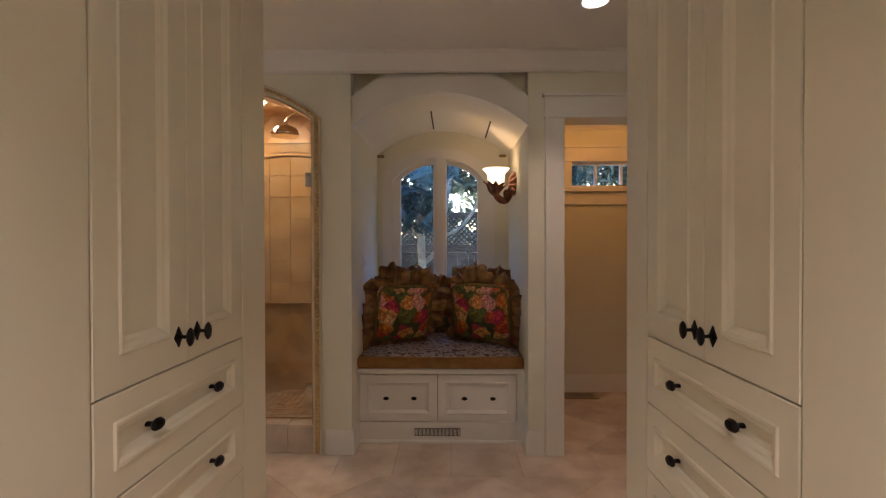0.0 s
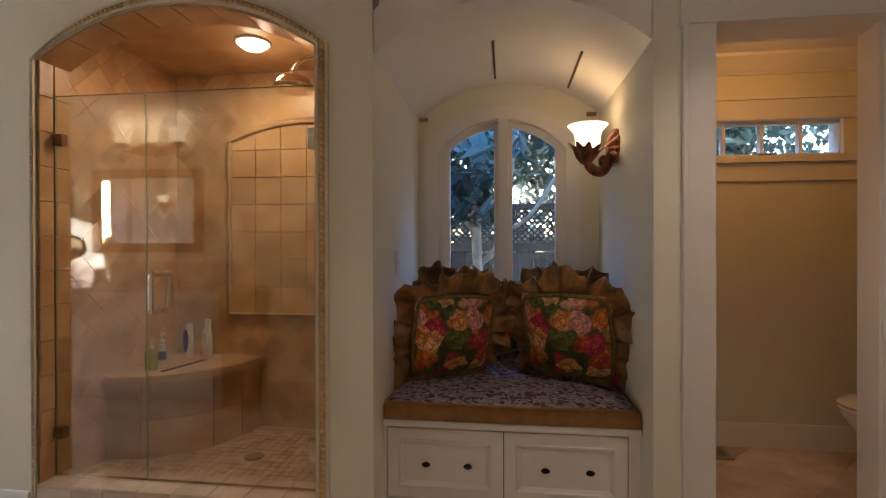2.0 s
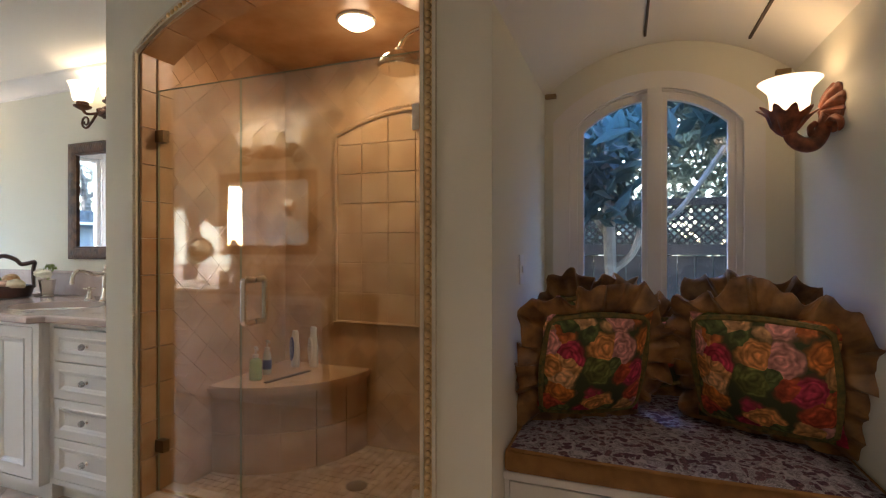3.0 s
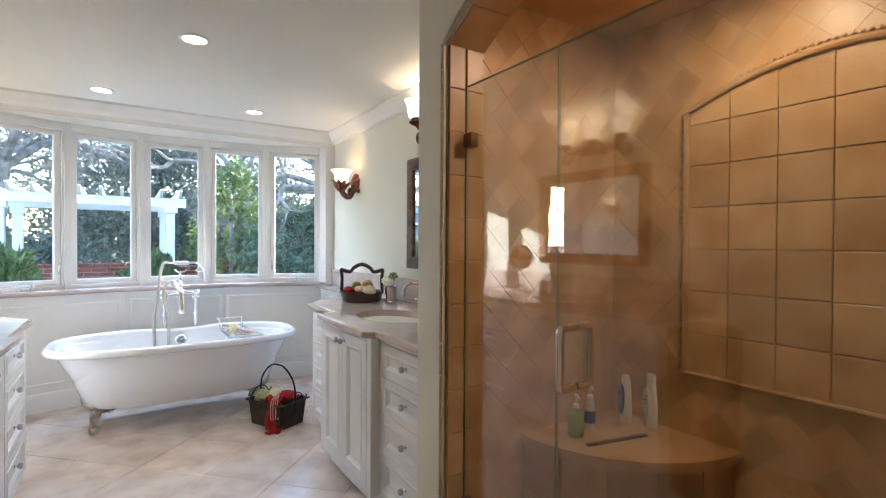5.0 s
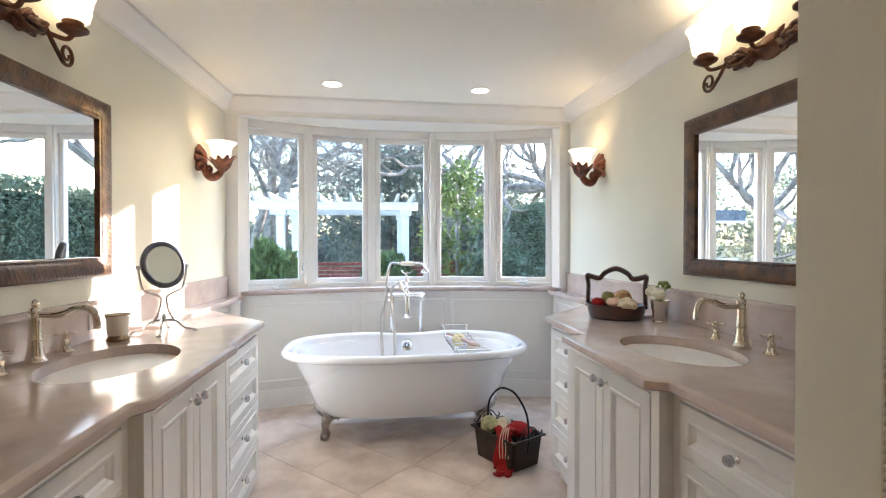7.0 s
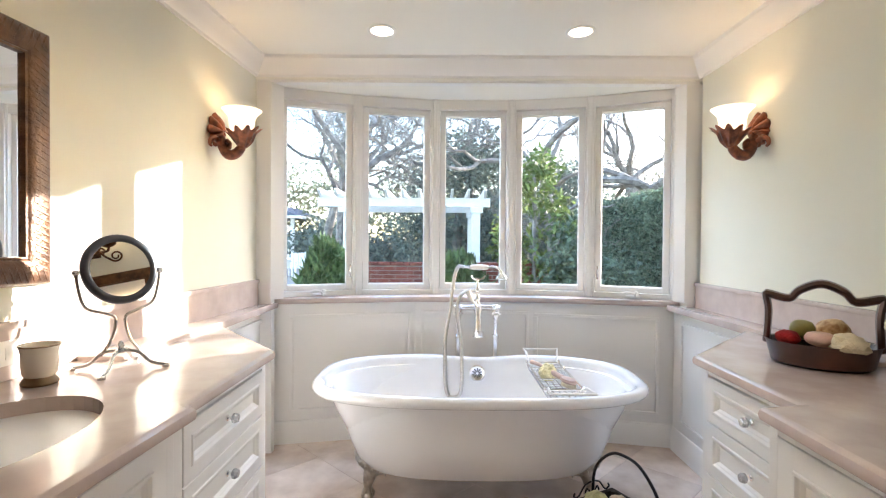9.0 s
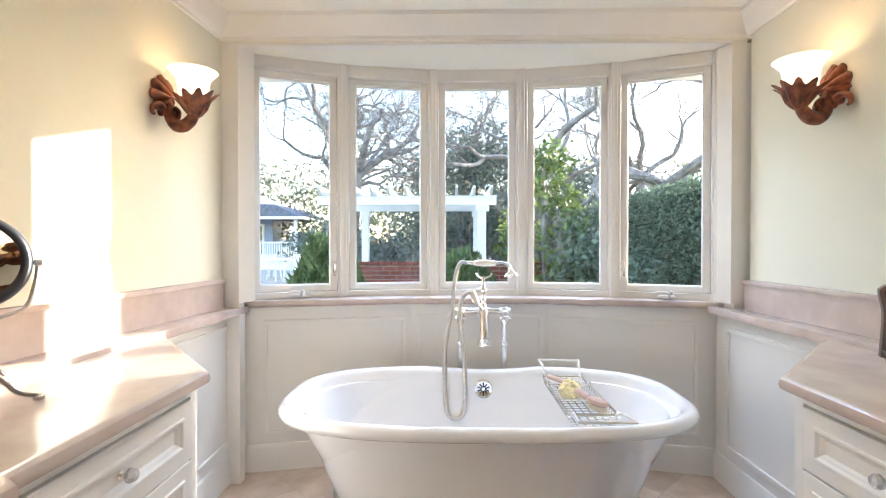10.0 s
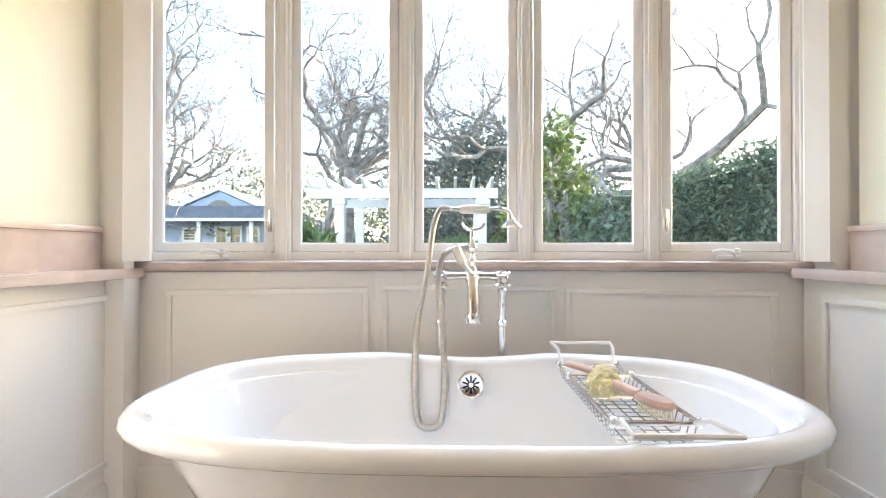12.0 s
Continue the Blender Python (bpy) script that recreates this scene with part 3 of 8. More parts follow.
# -- tall closets on both sides of the passage --
def tall_closet(label, face, side, y_end, y0, ymid, y1, zd):
    c = thing("tall_cabinet", label, "cabinet", "tall cabinets of the passage")
    bm = bmesh.new()
    x0, x1 = sorted((face, face - side * 0.6))
    ys = -1.44
    box(bm, x0, x1, ys, y0 - 0.006, 0, ZC - 0.002, 0.002)
    box(bm, *sorted((face - side * 0.024, face - side * 0.6)), y0 - 0.006, y1, 0, ZC - 0.002)
    box(bm, x0, x1, y1, y_end, 0, ZC - 0.002, 0.002)
    box(bm, *sorted((face, face - side * 0.024)), y0 - 0.006, y1, 2.25, ZC - 0.002)
    box(bm, *sorted((face, face - side * 0.024)), y0 - 0.006, y1, 0.0, 0.1)
    part("body", bm, CLOSET, c)
    # dark sheet behind the fronts, painting the shade seen through their slits
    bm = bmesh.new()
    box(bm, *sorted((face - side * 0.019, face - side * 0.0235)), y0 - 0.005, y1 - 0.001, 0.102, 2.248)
    part("gap_lining", bm, GAP_SHADE, c)
    def at(ya, z):
        return pose(face - side * 0.001, ya, z, 0, 0, -90 if side > 0 else 90)
    def put(name, ya, yb, z0, z1, fw, knobs, kind):
        w = yb - ya
        if side > 0:
            return place_front(c, name, at(yb, z0), w, z1 - z0, fw, CLOSET, knobs(w), kind)
        return place_front(c, name, at(ya, z0), w, z1 - z0, fw, CLOSET, knobs(w), kind)
    g = 0.003
    zt = 2.247
    # doors: grips side by side at the meeting stiles
    near = (lambda w: [(0.034, 0.056)]) if side > 0 else (lambda w: [(w - 0.034, 0.056)])
    far = (lambda w: [(w - 0.034, 0.056)]) if side > 0 else (lambda w: [(0.034, 0.056)])
    put("door", y0, ymid - g / 2, zd + g, zt, 0.065, near, "iron")
    put("door", ymid + g / 2, y1 - g, zd + g, zt, 0.065, far, "iron")
    z = zd
    for h in (0.172, 0.172, 0.222, 0.366):
        hh = min(h, z - 0.104)
        put("drawer", y0, y1 - g, z - hh + g, z, 0.05, lambda w: [(w * 0.28, 0.085), (w * 0.72, 0.085)], "pull")
        z -= hh
    return c


tall_closet("tall cream-painted cabinet with black iron knobs", XLC, 1, YE, 0.776, 1.044, 1.31, 1.036)
tall_closet("tall cream-painted cabinet facing its twin", XRC, -1, YE, 0.762, 1.032, 1.317, 1.041)
bm = bmesh.new()
box(bm, XRC + 0.6, XE + 0.05, 1.2, YE - 0.001, 0, ZC)
setting("wall_cabinet_end", bm, WALL, "cream wall at the end of the cabinets", "wall")
bm = bmesh.new()
box(bm, -0.78, -0.682, -1.45, YE, 0, ZC)
setting("wall_cabinet_back", bm, WALL, "cream wall behind the cabinets", "wall")


# -- vanities: plan given for the south side and mirrored for the north --
def vanity(label_side, wall, s, xs, fronts, xend, diag):
    """xs: ends of the three units; fronts: their counter edges; s: the way out from the wall."""
    names = ("drawer", "door", "drawer")
    over = 0.028
    for u, (a, b, fy) in enumerate(zip(xs, xs[1:], fronts)):
        unit = thing("vanity_cabinet", ("white vanity unit with two panelled doors", "white vanity unit with four drawers")[u != 1], "cabinet", "vanity units " + label_side)
        f = fy - s * over
        bm = bmesh.new()
        pts = [(a, wall), (b, wall), (b, f - s * 0.021), (a, f - s * 0.021)]
        if u == 2:
            pts = [(a, wall), (diag[0] + 0.02, wall), (diag[0] + 0.02, diag[1] - s * 0.03), (b, f - s * 0.021), (a, f - s * 0.021)]
        prism(bm, pts, 0.09, 0.873)
        part("body", bm, CAB, unit)
        bm = bmesh.new()
        prism(bm, [(a, wall), (b, wall), (b, f - s * 0.06), (a, f - s * 0.06)], 0, 0.09)
        part("plinth", bm, CAB, unit)
        e = 0.0006 * (u + 1)
        for p, q in ((a, a - 0.045), (b + 0.03, b)):
            bm = bmesh.new()
            box(bm, q, p, *sorted((f - s * e, f - s * 0.021)), 0.09, 0.873, 0.002)
            part("stile", bm, CAB, unit)
        for z0, z1 in ((0.852, 0.873), (0.09, 0.115)):
            bm = bmesh.new()
            box(bm, b + 0.03, a - 0.045, *sorted((f - s * e, f - s * 0.021)), z0, z1)
            part("rail", bm, CAB, unit)
        x0, x1 = b + 0.032, a - 0.047
        def at(xa, z):
            return pose(xa, f + s * 0.001, z, 0, 0, 0 if s > 0 else 180)
        def put(name, xa, xb, z0, z1, fw, knobs):
            place_front(unit, name, at(xa if s > 0 else xb, z0), xb - xa, z1 - z0, fw, CAB, knobs(xb - xa), "crystal")
        if u == 1:
            m = (x0 + x1) / 2
            k1 = (lambda w: [(w - 0.03, 0.685)]) if s > 0 else (lambda w: [(0.03, 0.685)])
            k2 = (lambda w: [(0.03, 0.685)]) if s > 0 else (lambda w: [(w - 0.03, 0.685)])
            put("door", x0, m - 0.0015, 0.118, 0.849, 0.06, k1)
            put("door", m + 0.0015, x1, 0.118, 0.849, 0.06, k2)
        else:
            zs = [0.118, 0.318, 0.508, 0.688, 0.849]
            for z0, z1 in zip(zs, zs[1:]):
                put("drawer", x0, x1, z0, z1 - 0.004, 0.042, lambda w, h=z1 - z0: [(w / 2, h / 2)] if w < 0.7 else [(w * 0.3, h / 2), (w * 0.7, h / 2)])


def countertop(name, label, outline, sink, rad, wall, s, xa, xb):
    c = thing(name, label, "countertop")
    bm = bmesh.new()
    n = 40
    ell = [(sink[0] + rad[0] * math.cos(2 * math.pi * i / n), sink[1] + rad[1] * math.sin(2 * math.pi * i / n)) for i in range(n)]
    for z in (0.91, 0.873):
        loops = []
        for pts in (outline, ell):
            vs = [bm.verts.new((x, y, z)) for x, y in pts]
            loops.append([bm.edges.new((vs[i], vs[(i + 1) % len(vs)])) for i in range(len(vs))])
        bmesh.ops.triangle_fill(bm, edges=loops[0] + loops[1], use_beauty=True)
    for pts in (outline, ell):
        for i in range(len(pts)):
            p, q = pts[i], pts[(i + 1) % len(pts)]
            bm.faces.new([bm.verts.new((*v, z)) for v, z in ((p, 0.873), (q, 0.873), (q, 0.91), (p, 0.91))])
    bmesh.ops.remove_doubles(bm, verts=bm.verts, dist=1e-5)
    part("slab", bm, STONE, c)
    # rounded nosing along the free edges
    edge = outline[1:-1]
    bm = bmesh.new()
    prof = [(0, 0.0), (0.008, 0.0), (0.017, 0.006), (0.02, 0.018), (0.017, 0.03), (0.008, 0.0365), (0, 0.037)]
    sweep(bm, [(x, y, 0.8735) for x, y in edge], [((o if s > 0 else -o), u) for o, u in prof])
    part("nosing", bm, STONE, c, "rounded stone edge", True)
    bm = bmesh.new()
    for d, z0, z1, e in ((0.02, 0.911, 1.07, 0.003), (0.03, 1.055, 1.078, 0.008)):
        k = len(bm.verts)
        box(bm, xa, xb, *sorted((0, s * d)), z0, z1, e)
        bm.verts.ensure_lookup_table()
        for v in bm.verts[k:]:
            v.co.y += wall(v.co.x)
    part("backsplash", bm, STONE, c, "", True)
    # basin under the cut-out
    bm = bmesh.new()
    prof = [(1.04, 0.872), (1.0, 0.872), (0.985, 0.86), (0.93, 0.82), (0.78, 0.775), (0.5, 0.752), (0.12, 0.745)]
    lathe(bm, [(r, z) for r, z in prof], 40, (sink[0], sink[1], 0), rad)
    basin = part("basin", bm, PORC, c, "cream oval undermount basin", True)
    bm = bmesh.new()
    lathe(bm, [(0.022, 0.0), (0.03, 0.002), (0.03, 0.005), (0.012, 0.006), (0.0, 0.004)], 20, (sink[0], sink[1], 0.7455))
    part("drain", bm, CHROME, c, "chrome basin drain", True)
    return c


vanity("south", 0.9, 1, (-1.87, -2.385, -3.06, -3.67), (1.575, 1.615, 1.612), -3.66, (-4.14, 1.20))
vanity("north", YR, -1, (XS, -2.38, -3.09, -3.64), (3.06, 3.012, 3.14), -3.6, (-4.12, 3.62))
OUT_S = [(-1.87, 0.87), (-1.87, 1.558), (-2.35, 1.558), (-2.405, 1.595), (-3.05, 1.622), (-3.07, 1.592), (-3.675, 1.595), (-4.16, 1.19), (-4.16, 1.0)]
OUT_N = [(XS - 0.002, YR), (XS - 0.002, 3.07), (-2.36, 3.07), (-2.395, 3.012), (-3.08, 3.035), (-3.105, 3.15), (-3.645, 3.155), (-4.14, 3.635), (-4.14, YR)]
countertop("vanity_countertop", "pink-beige polished stone countertop with oval basin", OUT_S, (-2.85, 1.285), (0.285, 0.195), yl, 1, -4.87, -1.87)
countertop("vanity_countertop", "pink-beige polished stone countertop with oval basin", OUT_N, (-2.755, 3.355), (0.28, 0.192), lambda x: YR, -1, -4.87, XS - 0.004)


# -- window seat --
w = thing("window_seat", "white built-in window seat with two drawers", "window seat")
bm = bmesh.new()
box(bm, AL, AR, 3.19, 4.05, 0, 0.452)
part("body", bm, CAB, w)
bm = bmesh.new()
box(bm, AL, AR, 3.17, 3.19, 0.0, 0.134)
box(bm, AL, AR, 3.17, 3.19, 0.443, 0.452)
box(bm, AL, -0.13, 3.17, 3.19, 0.134, 0.443)
box(bm, 0.882, AR, 3.17, 3.19, 0.134, 0.443)
part("face_frame", bm, CAB, w)
bm = bmesh.new()
box(bm, AL, AR, 3.145, 4.05, 0.453, 0.482, 0.008)
part("seat_board", bm, CAB, w)
# the same painted shade behind the two seat drawers
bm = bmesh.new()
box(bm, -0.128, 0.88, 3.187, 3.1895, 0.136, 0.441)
part("gap_lining", bm, GAP_SHADE, w)
for xa, xb in ((-0.127, 0.372), (0.375, 0.879)):
    place_front(w, "drawer", pose(xb, 3.169, 0.138, 0, 0, 180), xb - xa, 0.301, 0.052, CAB, [((xb - xa) * 0.3, 0.15), ((xb - xa) * 0.66, 0.15)], "pull")
bm = bmesh.new()
sweep(bm, [(AL, 3.17, 0), (AR, 3.17, 0)], [(0, 0), (0.012, 0), (0.012, 0.012), (0.006, 0.02), (0, 0.02)])
part("shoe_moulding", bm, TRIM, w)
floor_vent("wall_vent", "white slotted vent under the window seat", 0.225, 0.52, 3.1695, 0.094, 0.045, 34, True)

# ---- lamps and fixtures ----
IRON = mat("bronze_brown_iron", (0.17, 0.07, 0.035), 0.4, 0.35, var=0.25, scale=25, bump=0.2, bscale=40, col2=(0.07, 0.027, 0.014))
CARVED = mat("red_brown_carved_wood", (0.33, 0.10, 0.045), 0.38, 0.1, var=0.3, scale=28, bump=0.45, bscale=40, col2=(0.10, 0.028, 0.014), coat=0.2)
SHADE = mat("glowing_alabaster_shade", (0.95, 0.85, 0.68), 0.35, var=0.02, emit=(1.0, 0.66, 0.33), strength=0.32)
SHADE_BATH = mat("glowing_alabaster_shade_bath", (0.95, 0.88, 0.74), 0.35, var=0.02, emit=(1.0, 0.74, 0.44), strength=0.24)
CANGLOW = mat("recessed_lamp_glow", (1, 0.95, 0.88), 0.4, var=0.0, emit=(1.0, 0.86, 0.68), strength=1.5)


def point(name, p, watts, col=(1.0, 0.74, 0.48), r=0.03):
    l = bpy.data.lights.new(name, "POINT")
    l.energy, l.color, l.shadow_soft_size = watts * LAMP, col, r
    new(name, l).location = p


def bell(bm, top=0.088, m=None):
    """Bell-shaped glass shade, open at the top."""
    prof = [(0.03, 0.0), (0.052, 0.006), (0.06, 0.03), (0.062, 0.06), (0.068, 0.085), (top, 0.112), (top + 0.006, 0.118), (top - 0.002, 0.117), (0.064, 0.085), (0.057, 0.058), (0.054, 0.03), (0.045, 0.012), (0.02, 0.008)]
    return lathe(bm, prof, 28, m=m or Matrix())


def sconce(label, at, rz, watts, shade):
    """Carved leaf bracket with an up-turned glass bell; local y points out of the wall, z = 0 at the leaf's middle."""
    s = thing("wall_sconce", label, "wall lamp", "carved wall sconces", at=at, rz=rz)
    # scalloped shell with raised ribs, domed out of the wall
    bm = bmesh.new()
    nt, nr = 72, 7
    rings = []
    for q in range(nr + 1):
        f = q / nr
        row = []
        for i in range(nt):
            a = 2 * math.pi * i / nt
            lobe = abs(math.cos(4.5 * a))
            r = 0.094 * f * (0.84 + 0.2 * lobe * f) * (1.0 if math.sin(a) > -0.2 else 0.82)
            y = 0.006 + 0.042 * (1 - f ** 2.2) + 0.034 * (lobe - 0.4) * f * (1.25 - f)
            row.append(bm.verts.new((r * 0.82 * math.cos(a), y, r * math.sin(a) + 0.012)))
        rings.append(row)
    rings.append([bm.verts.new((v.co.x * 0.96, 0.0, 0.012 + (v.co.z - 0.012) * 0.96)) for v in rings[-1]])
    for a, b in zip(rings, rings[1:]):
        for i in range(nt):
            bm.faces.new((a[i], a[(i + 1) % nt], b[(i + 1) % nt], b[i]))
    bmesh.ops.remove_doubles(bm, verts=bm.verts, dist=1e-5)
    part("leaf_plate", bm, CARVED, s, "carved red-brown scalloped shell", True)
    for sg in (-1, 1):
        bm = bmesh.new()
        tube(bm, spline([(sg * 0.03, 0.03, -0.04), (sg * 0.06, 0.03, -0.03), (sg * 0.086, 0.022, -0.042), (sg * 0.09, 0.02, -0.066), (sg * 0.078, 0.022, -0.075)], 5), [0.016 - 0.0005 * i for i in range(21)], 8)
        part("curl", bm, CARVED, s, "", True)
    bm = bmesh.new()
    pts = spline([(0, 0.03, -0.005), (0, 0.042, -0.06), (0, 0.066, -0.1), (0, 0.1, -0.104), (0, 0.132, -0.078), (0, 0.145, -0.045)], 6)
    n = len(pts)
    tube(bm, pts, [0.015 + 0.012 * math.sin(math.pi * (0.15 + 0.75 * i / (n - 1))) for i in range(n)], 12)
    tube(bm, spline([(0, 0.06, -0.03), (0, 0.078, -0.048), (0, 0.07, -0.07), (0, 0.055, -0.062)], 5), [0.011] * 8 + [0.014] * 8, 8)
    part("arm", bm, CARVED, s, "curled carved arm", True)
    # fluted cup whose lip breaks into leaf tips
    bm = bmesh.new()
    nf = 60
    rings = []
    for r, z, w in ((0.016, -0.07, 0.03), (0.03, -0.056, 0.1), (0.043, -0.036, 0.14), (0.056, -0.014, 0.16), (0.072, 0.006, 0.18), (0.082, 0.014, 0.18), (0.074, 0.012, 0.15), (0.05, -0.004, 0.08)):
        row = []
        for i in range(nf):
            a = 2 * math.pi * i / nf
            c = math.cos(10 * a)
            q = r * (1 + w * c)
            row.append(bm.verts.new((q * math.cos(a), 0.148 + q * math.sin(a), z + 0.011 * c * (r > 0.05) + 0.012 * math.sin(a) * (r > 0.05))))
        rings.append(row)
    for a, b in zip(rings, rings[1:]):
        for i in range(nf):
            bm.faces.new((a[i], a[(i + 1) % nf], b[(i + 1) % nf], b[i]))
    bm.faces.new(rings[0])
    bm.faces.new(rings[-1])
    part("cup", bm, CARVED, s, "fluted leaf-edged cup", True)
    part("shade", bell(bmesh.new(), 0.092, Matrix.Translation((0, 0.14, 0.006))), shade, s, "glowing cream glass bell shade", True)
    p = pose(*at, 0, 0, rz) @ Vector((0, 0.14, 0.105))
    point("sconce_bulb", p, watts, (1.0, 0.66, 0.38))
    return s


sconce("carved red-brown wall sconce with a lit glass bell", (AR, 3.60, 1.70), 90, 0.05, SHADE)
sconce("carved red-brown wall sconce with a lit glass bell", (-4.40, yl(-4.40), 1.86), 0, 0.065, SHADE_BATH)
sconce("carved red-brown wall sconce with a lit glass bell", (-4.30, YR, 1.855), 180, 0.12, SHADE_BATH)


def scroll(cx, cz, r0, turns, start, sgn, n=26):
    return [(cx + sgn * (r0 * (1 - 0.78 * i / n)) * math.cos(start + turns * 2 * math.pi * i / n), 0.03, cz + (r0 * (1 - 0.78 * i / n)) * math.sin(start + turns * 2 * math.pi * i / n)) for i in range(n + 1)]


def vanity_light(label, at, rz, watts):
    """Three-light bar with iron scrolls; local y points out of the wall."""
    v = thing("vanity_light", label, "wall lamp", "vanity lights", at=at, rz=rz)
    bm = bmesh.new()
    box(bm, -0.2, 0.2, 0.0, 0.02, -0.035, 0.035, 0.008)
    lathe(bm, [(0.075, 0.0), (0.07, 0.014), (0.04, 0.026), (0.02, 0.034), (0.0, 0.036)], 20, squash=(1.1, 0.7), m=Matrix.Rotation(radians(-90), 4, "X"))
    part("back_plate", bm, IRON, v, "dark bronze back plate", True)
    for sg in (-1, 1):
        bm = bmesh.new()
        tube(bm, spline([(sg * 0.06, 0.03, 0.0), (sg * 0.11, 0.05, -0.035), (sg * 0.17, 0.05, -0.02), (sg * 0.2, 0.05, 0.02)], 6), 0.011, 8)
        tube(bm, scroll(sg * 0.14, -0.005, 0.045, 1.4, 0.4, sg), 0.009, 8)
        part("scroll", bm, IRON, v, "", True)
        # outer tail that sweeps down and curls up in a spiral under the end cup
        bm = bmesh.new()
        curl = []
        for i in range(25):
            a, r = radians(-150 + 22 * i), 0.044 * (1 - 0.68 * i / 24)
            curl.append((sg * (0.30 + r * math.cos(a)), 0.06, -0.055 + r * math.sin(a)))
        tube(bm, spline([(sg * 0.185, 0.05, 0.015), (sg * 0.215, 0.055, -0.025), (sg * 0.24, 0.06, -0.06)], 4)[:-1] + [Vector(p) for p in curl], [0.0085 - 0.0001 * i for i in range(33)], 8)
        part("scroll", bm, IRON, v, "", True)
        bm = bmesh.new()
        tube(bm, scroll(sg * 0.205, 0.012, 0.034, 1.5, 2.4, sg, 22), 0.0075, 8)
        tube(bm, scroll(sg * 0.085, -0.03, 0.03, 1.4, 0.9, -sg, 22), 0.007, 8)
        part("scroll", bm, IRON, v, "", True)
        for k in range(3):
            bm = bmesh.new()
            lathe(bm, [(0.002, -0.03), (0.013, -0.008), (0.01, 0.018), (0.002, 0.034)], 7, m=Matrix.Translation((sg * (0.09 + 0.03 * k), 0.055, 0.012 - 0.012 * k)) @ Matrix.Rotation(radians(sg * (50 + 25 * k)), 4, "Y"))
            part("leaf", bm, IRON, v, "", True)
    for x in (-0.27, 0, 0.27):
        bm = bmesh.new()
        lathe(bm, [(0.008, -0.03), (0.03, -0.02), (0.05, -0.008), (0.052, 0.0), (0.034, 0.006), (0.036, 0.022), (0.028, 0.03)], 20, (x, 0.1, 0.035))
        tube(bm, spline([(x * 0.8, 0.03, 0.0), (x * 0.95, 0.08, -0.012), (x, 0.1, 0.01)], 5), 0.009, 8)
        part("cup", bm, IRON, v, "dark bronze cup", True)
        part("shade", bell(bmesh.new(), 0.078, Matrix.Translation((x, 0.1, 0.06))), SHADE_BATH, v, "glowing cream glass bell shade", True)
        point("vanity_bulb", pose(*at, 0, 0, rz) @ Vector((x, 0.1, 0.15)), watts, (1.0, 0.84, 0.66))
    return v


vanity_light("three-light bronze scroll lamp above the mirror", (-2.78, yl(-2.78), 2.10), 0, 0.05)
vanity_light("three-light bronze scroll lamp above the mirror", (-2.79, YR, 2.12), 180, 0.06)


# framed mirrors
FRAME = mat("dark_bronze_embossed_frame", (0.15, 0.068, 0.028), 0.36, 0.3, var=0.35, scale=20, bump=0.45, bscale=60, col2=(0.055, 0.024, 0.01), coat=0.15)


def wall_mirror(label, at, rz, w, h):
    """Local x along, y out, z up from the lower edge."""
    m = thing("wall_mirror", label, "mirror", "framed mirrors", at=at, rz=rz)
    prof = [(0, 0.002), (0, 0.02), (0.006, 0.028), (0.02, 0.033), (0.045, 0.034), (0.066, 0.028), (0.075, 0.022), (0.078, 0.026), (0.084, 0.024), (0.086, 0.012), (0.086, 0.002)]
    bm = bmesh.new()
    prev = None
    for i, y in prof:
        r = [bm.verts.new((a, y, c)) for a, c in ((i - w / 2, i), (w / 2 - i, i), (w / 2 - i, h - i), (i - w / 2, h - i))]
        if prev:
            for k in range(4):
                bm.faces.new((prev[k], prev[(k + 1) % 4], r[(k + 1) % 4], r[k]))
        prev = r
    part("frame", bm, FRAME, m, "dark bronze embossed frame", True)
    # embossed leaf ridges round the frame
    bm = bmesh.new()
    def ridge(x, z, a):
        lathe(bm, [(0.001, -0.026), (0.005, -0.012), (0.006, 0.005), (0.001, 0.026)], 5, squash=(1, 0.5), m=Matrix.Translation((x, 0.032, z)) @ Matrix.Rotation(radians(a), 4, "Y"))
    n = int(w / 0.022)
    for k in range(n):
        x = -w / 2 + 0.03 + (w - 0.06) * k / (n - 1)
        ridge(x, 0.034, 22)
        ridge(x, h - 0.034, -22)
    n = int(h / 0.022)
    for k in range(1, n):
        z = 0.03 + (h - 0.06) * k / n
        ridge(-w / 2 + 0.034, z, 68)
        ridge(w / 2 - 0.034, z, 112)
    tagged(part("embossing", bm, FRAME, m, "", True), kind="stuff")
    bm = bmesh.new()
    box(bm, 0.08 - w / 2, w / 2 - 0.08, 0.006, 0.012, 0.08, h - 0.08)
    part("glass", bm, MIRROR, m, "silvered mirror glass")
    return m


wall_mirror("large mirror in a dark embossed frame", (-2.87, yl(-2.87), 1.175), math.degrees(math.atan(-0.058)), 1.06, 0.765)
wall_mirror("large mirror in a dark embossed frame", (-2.74, YR - 0.002, 1.158), 180, 1.165, 0.785)


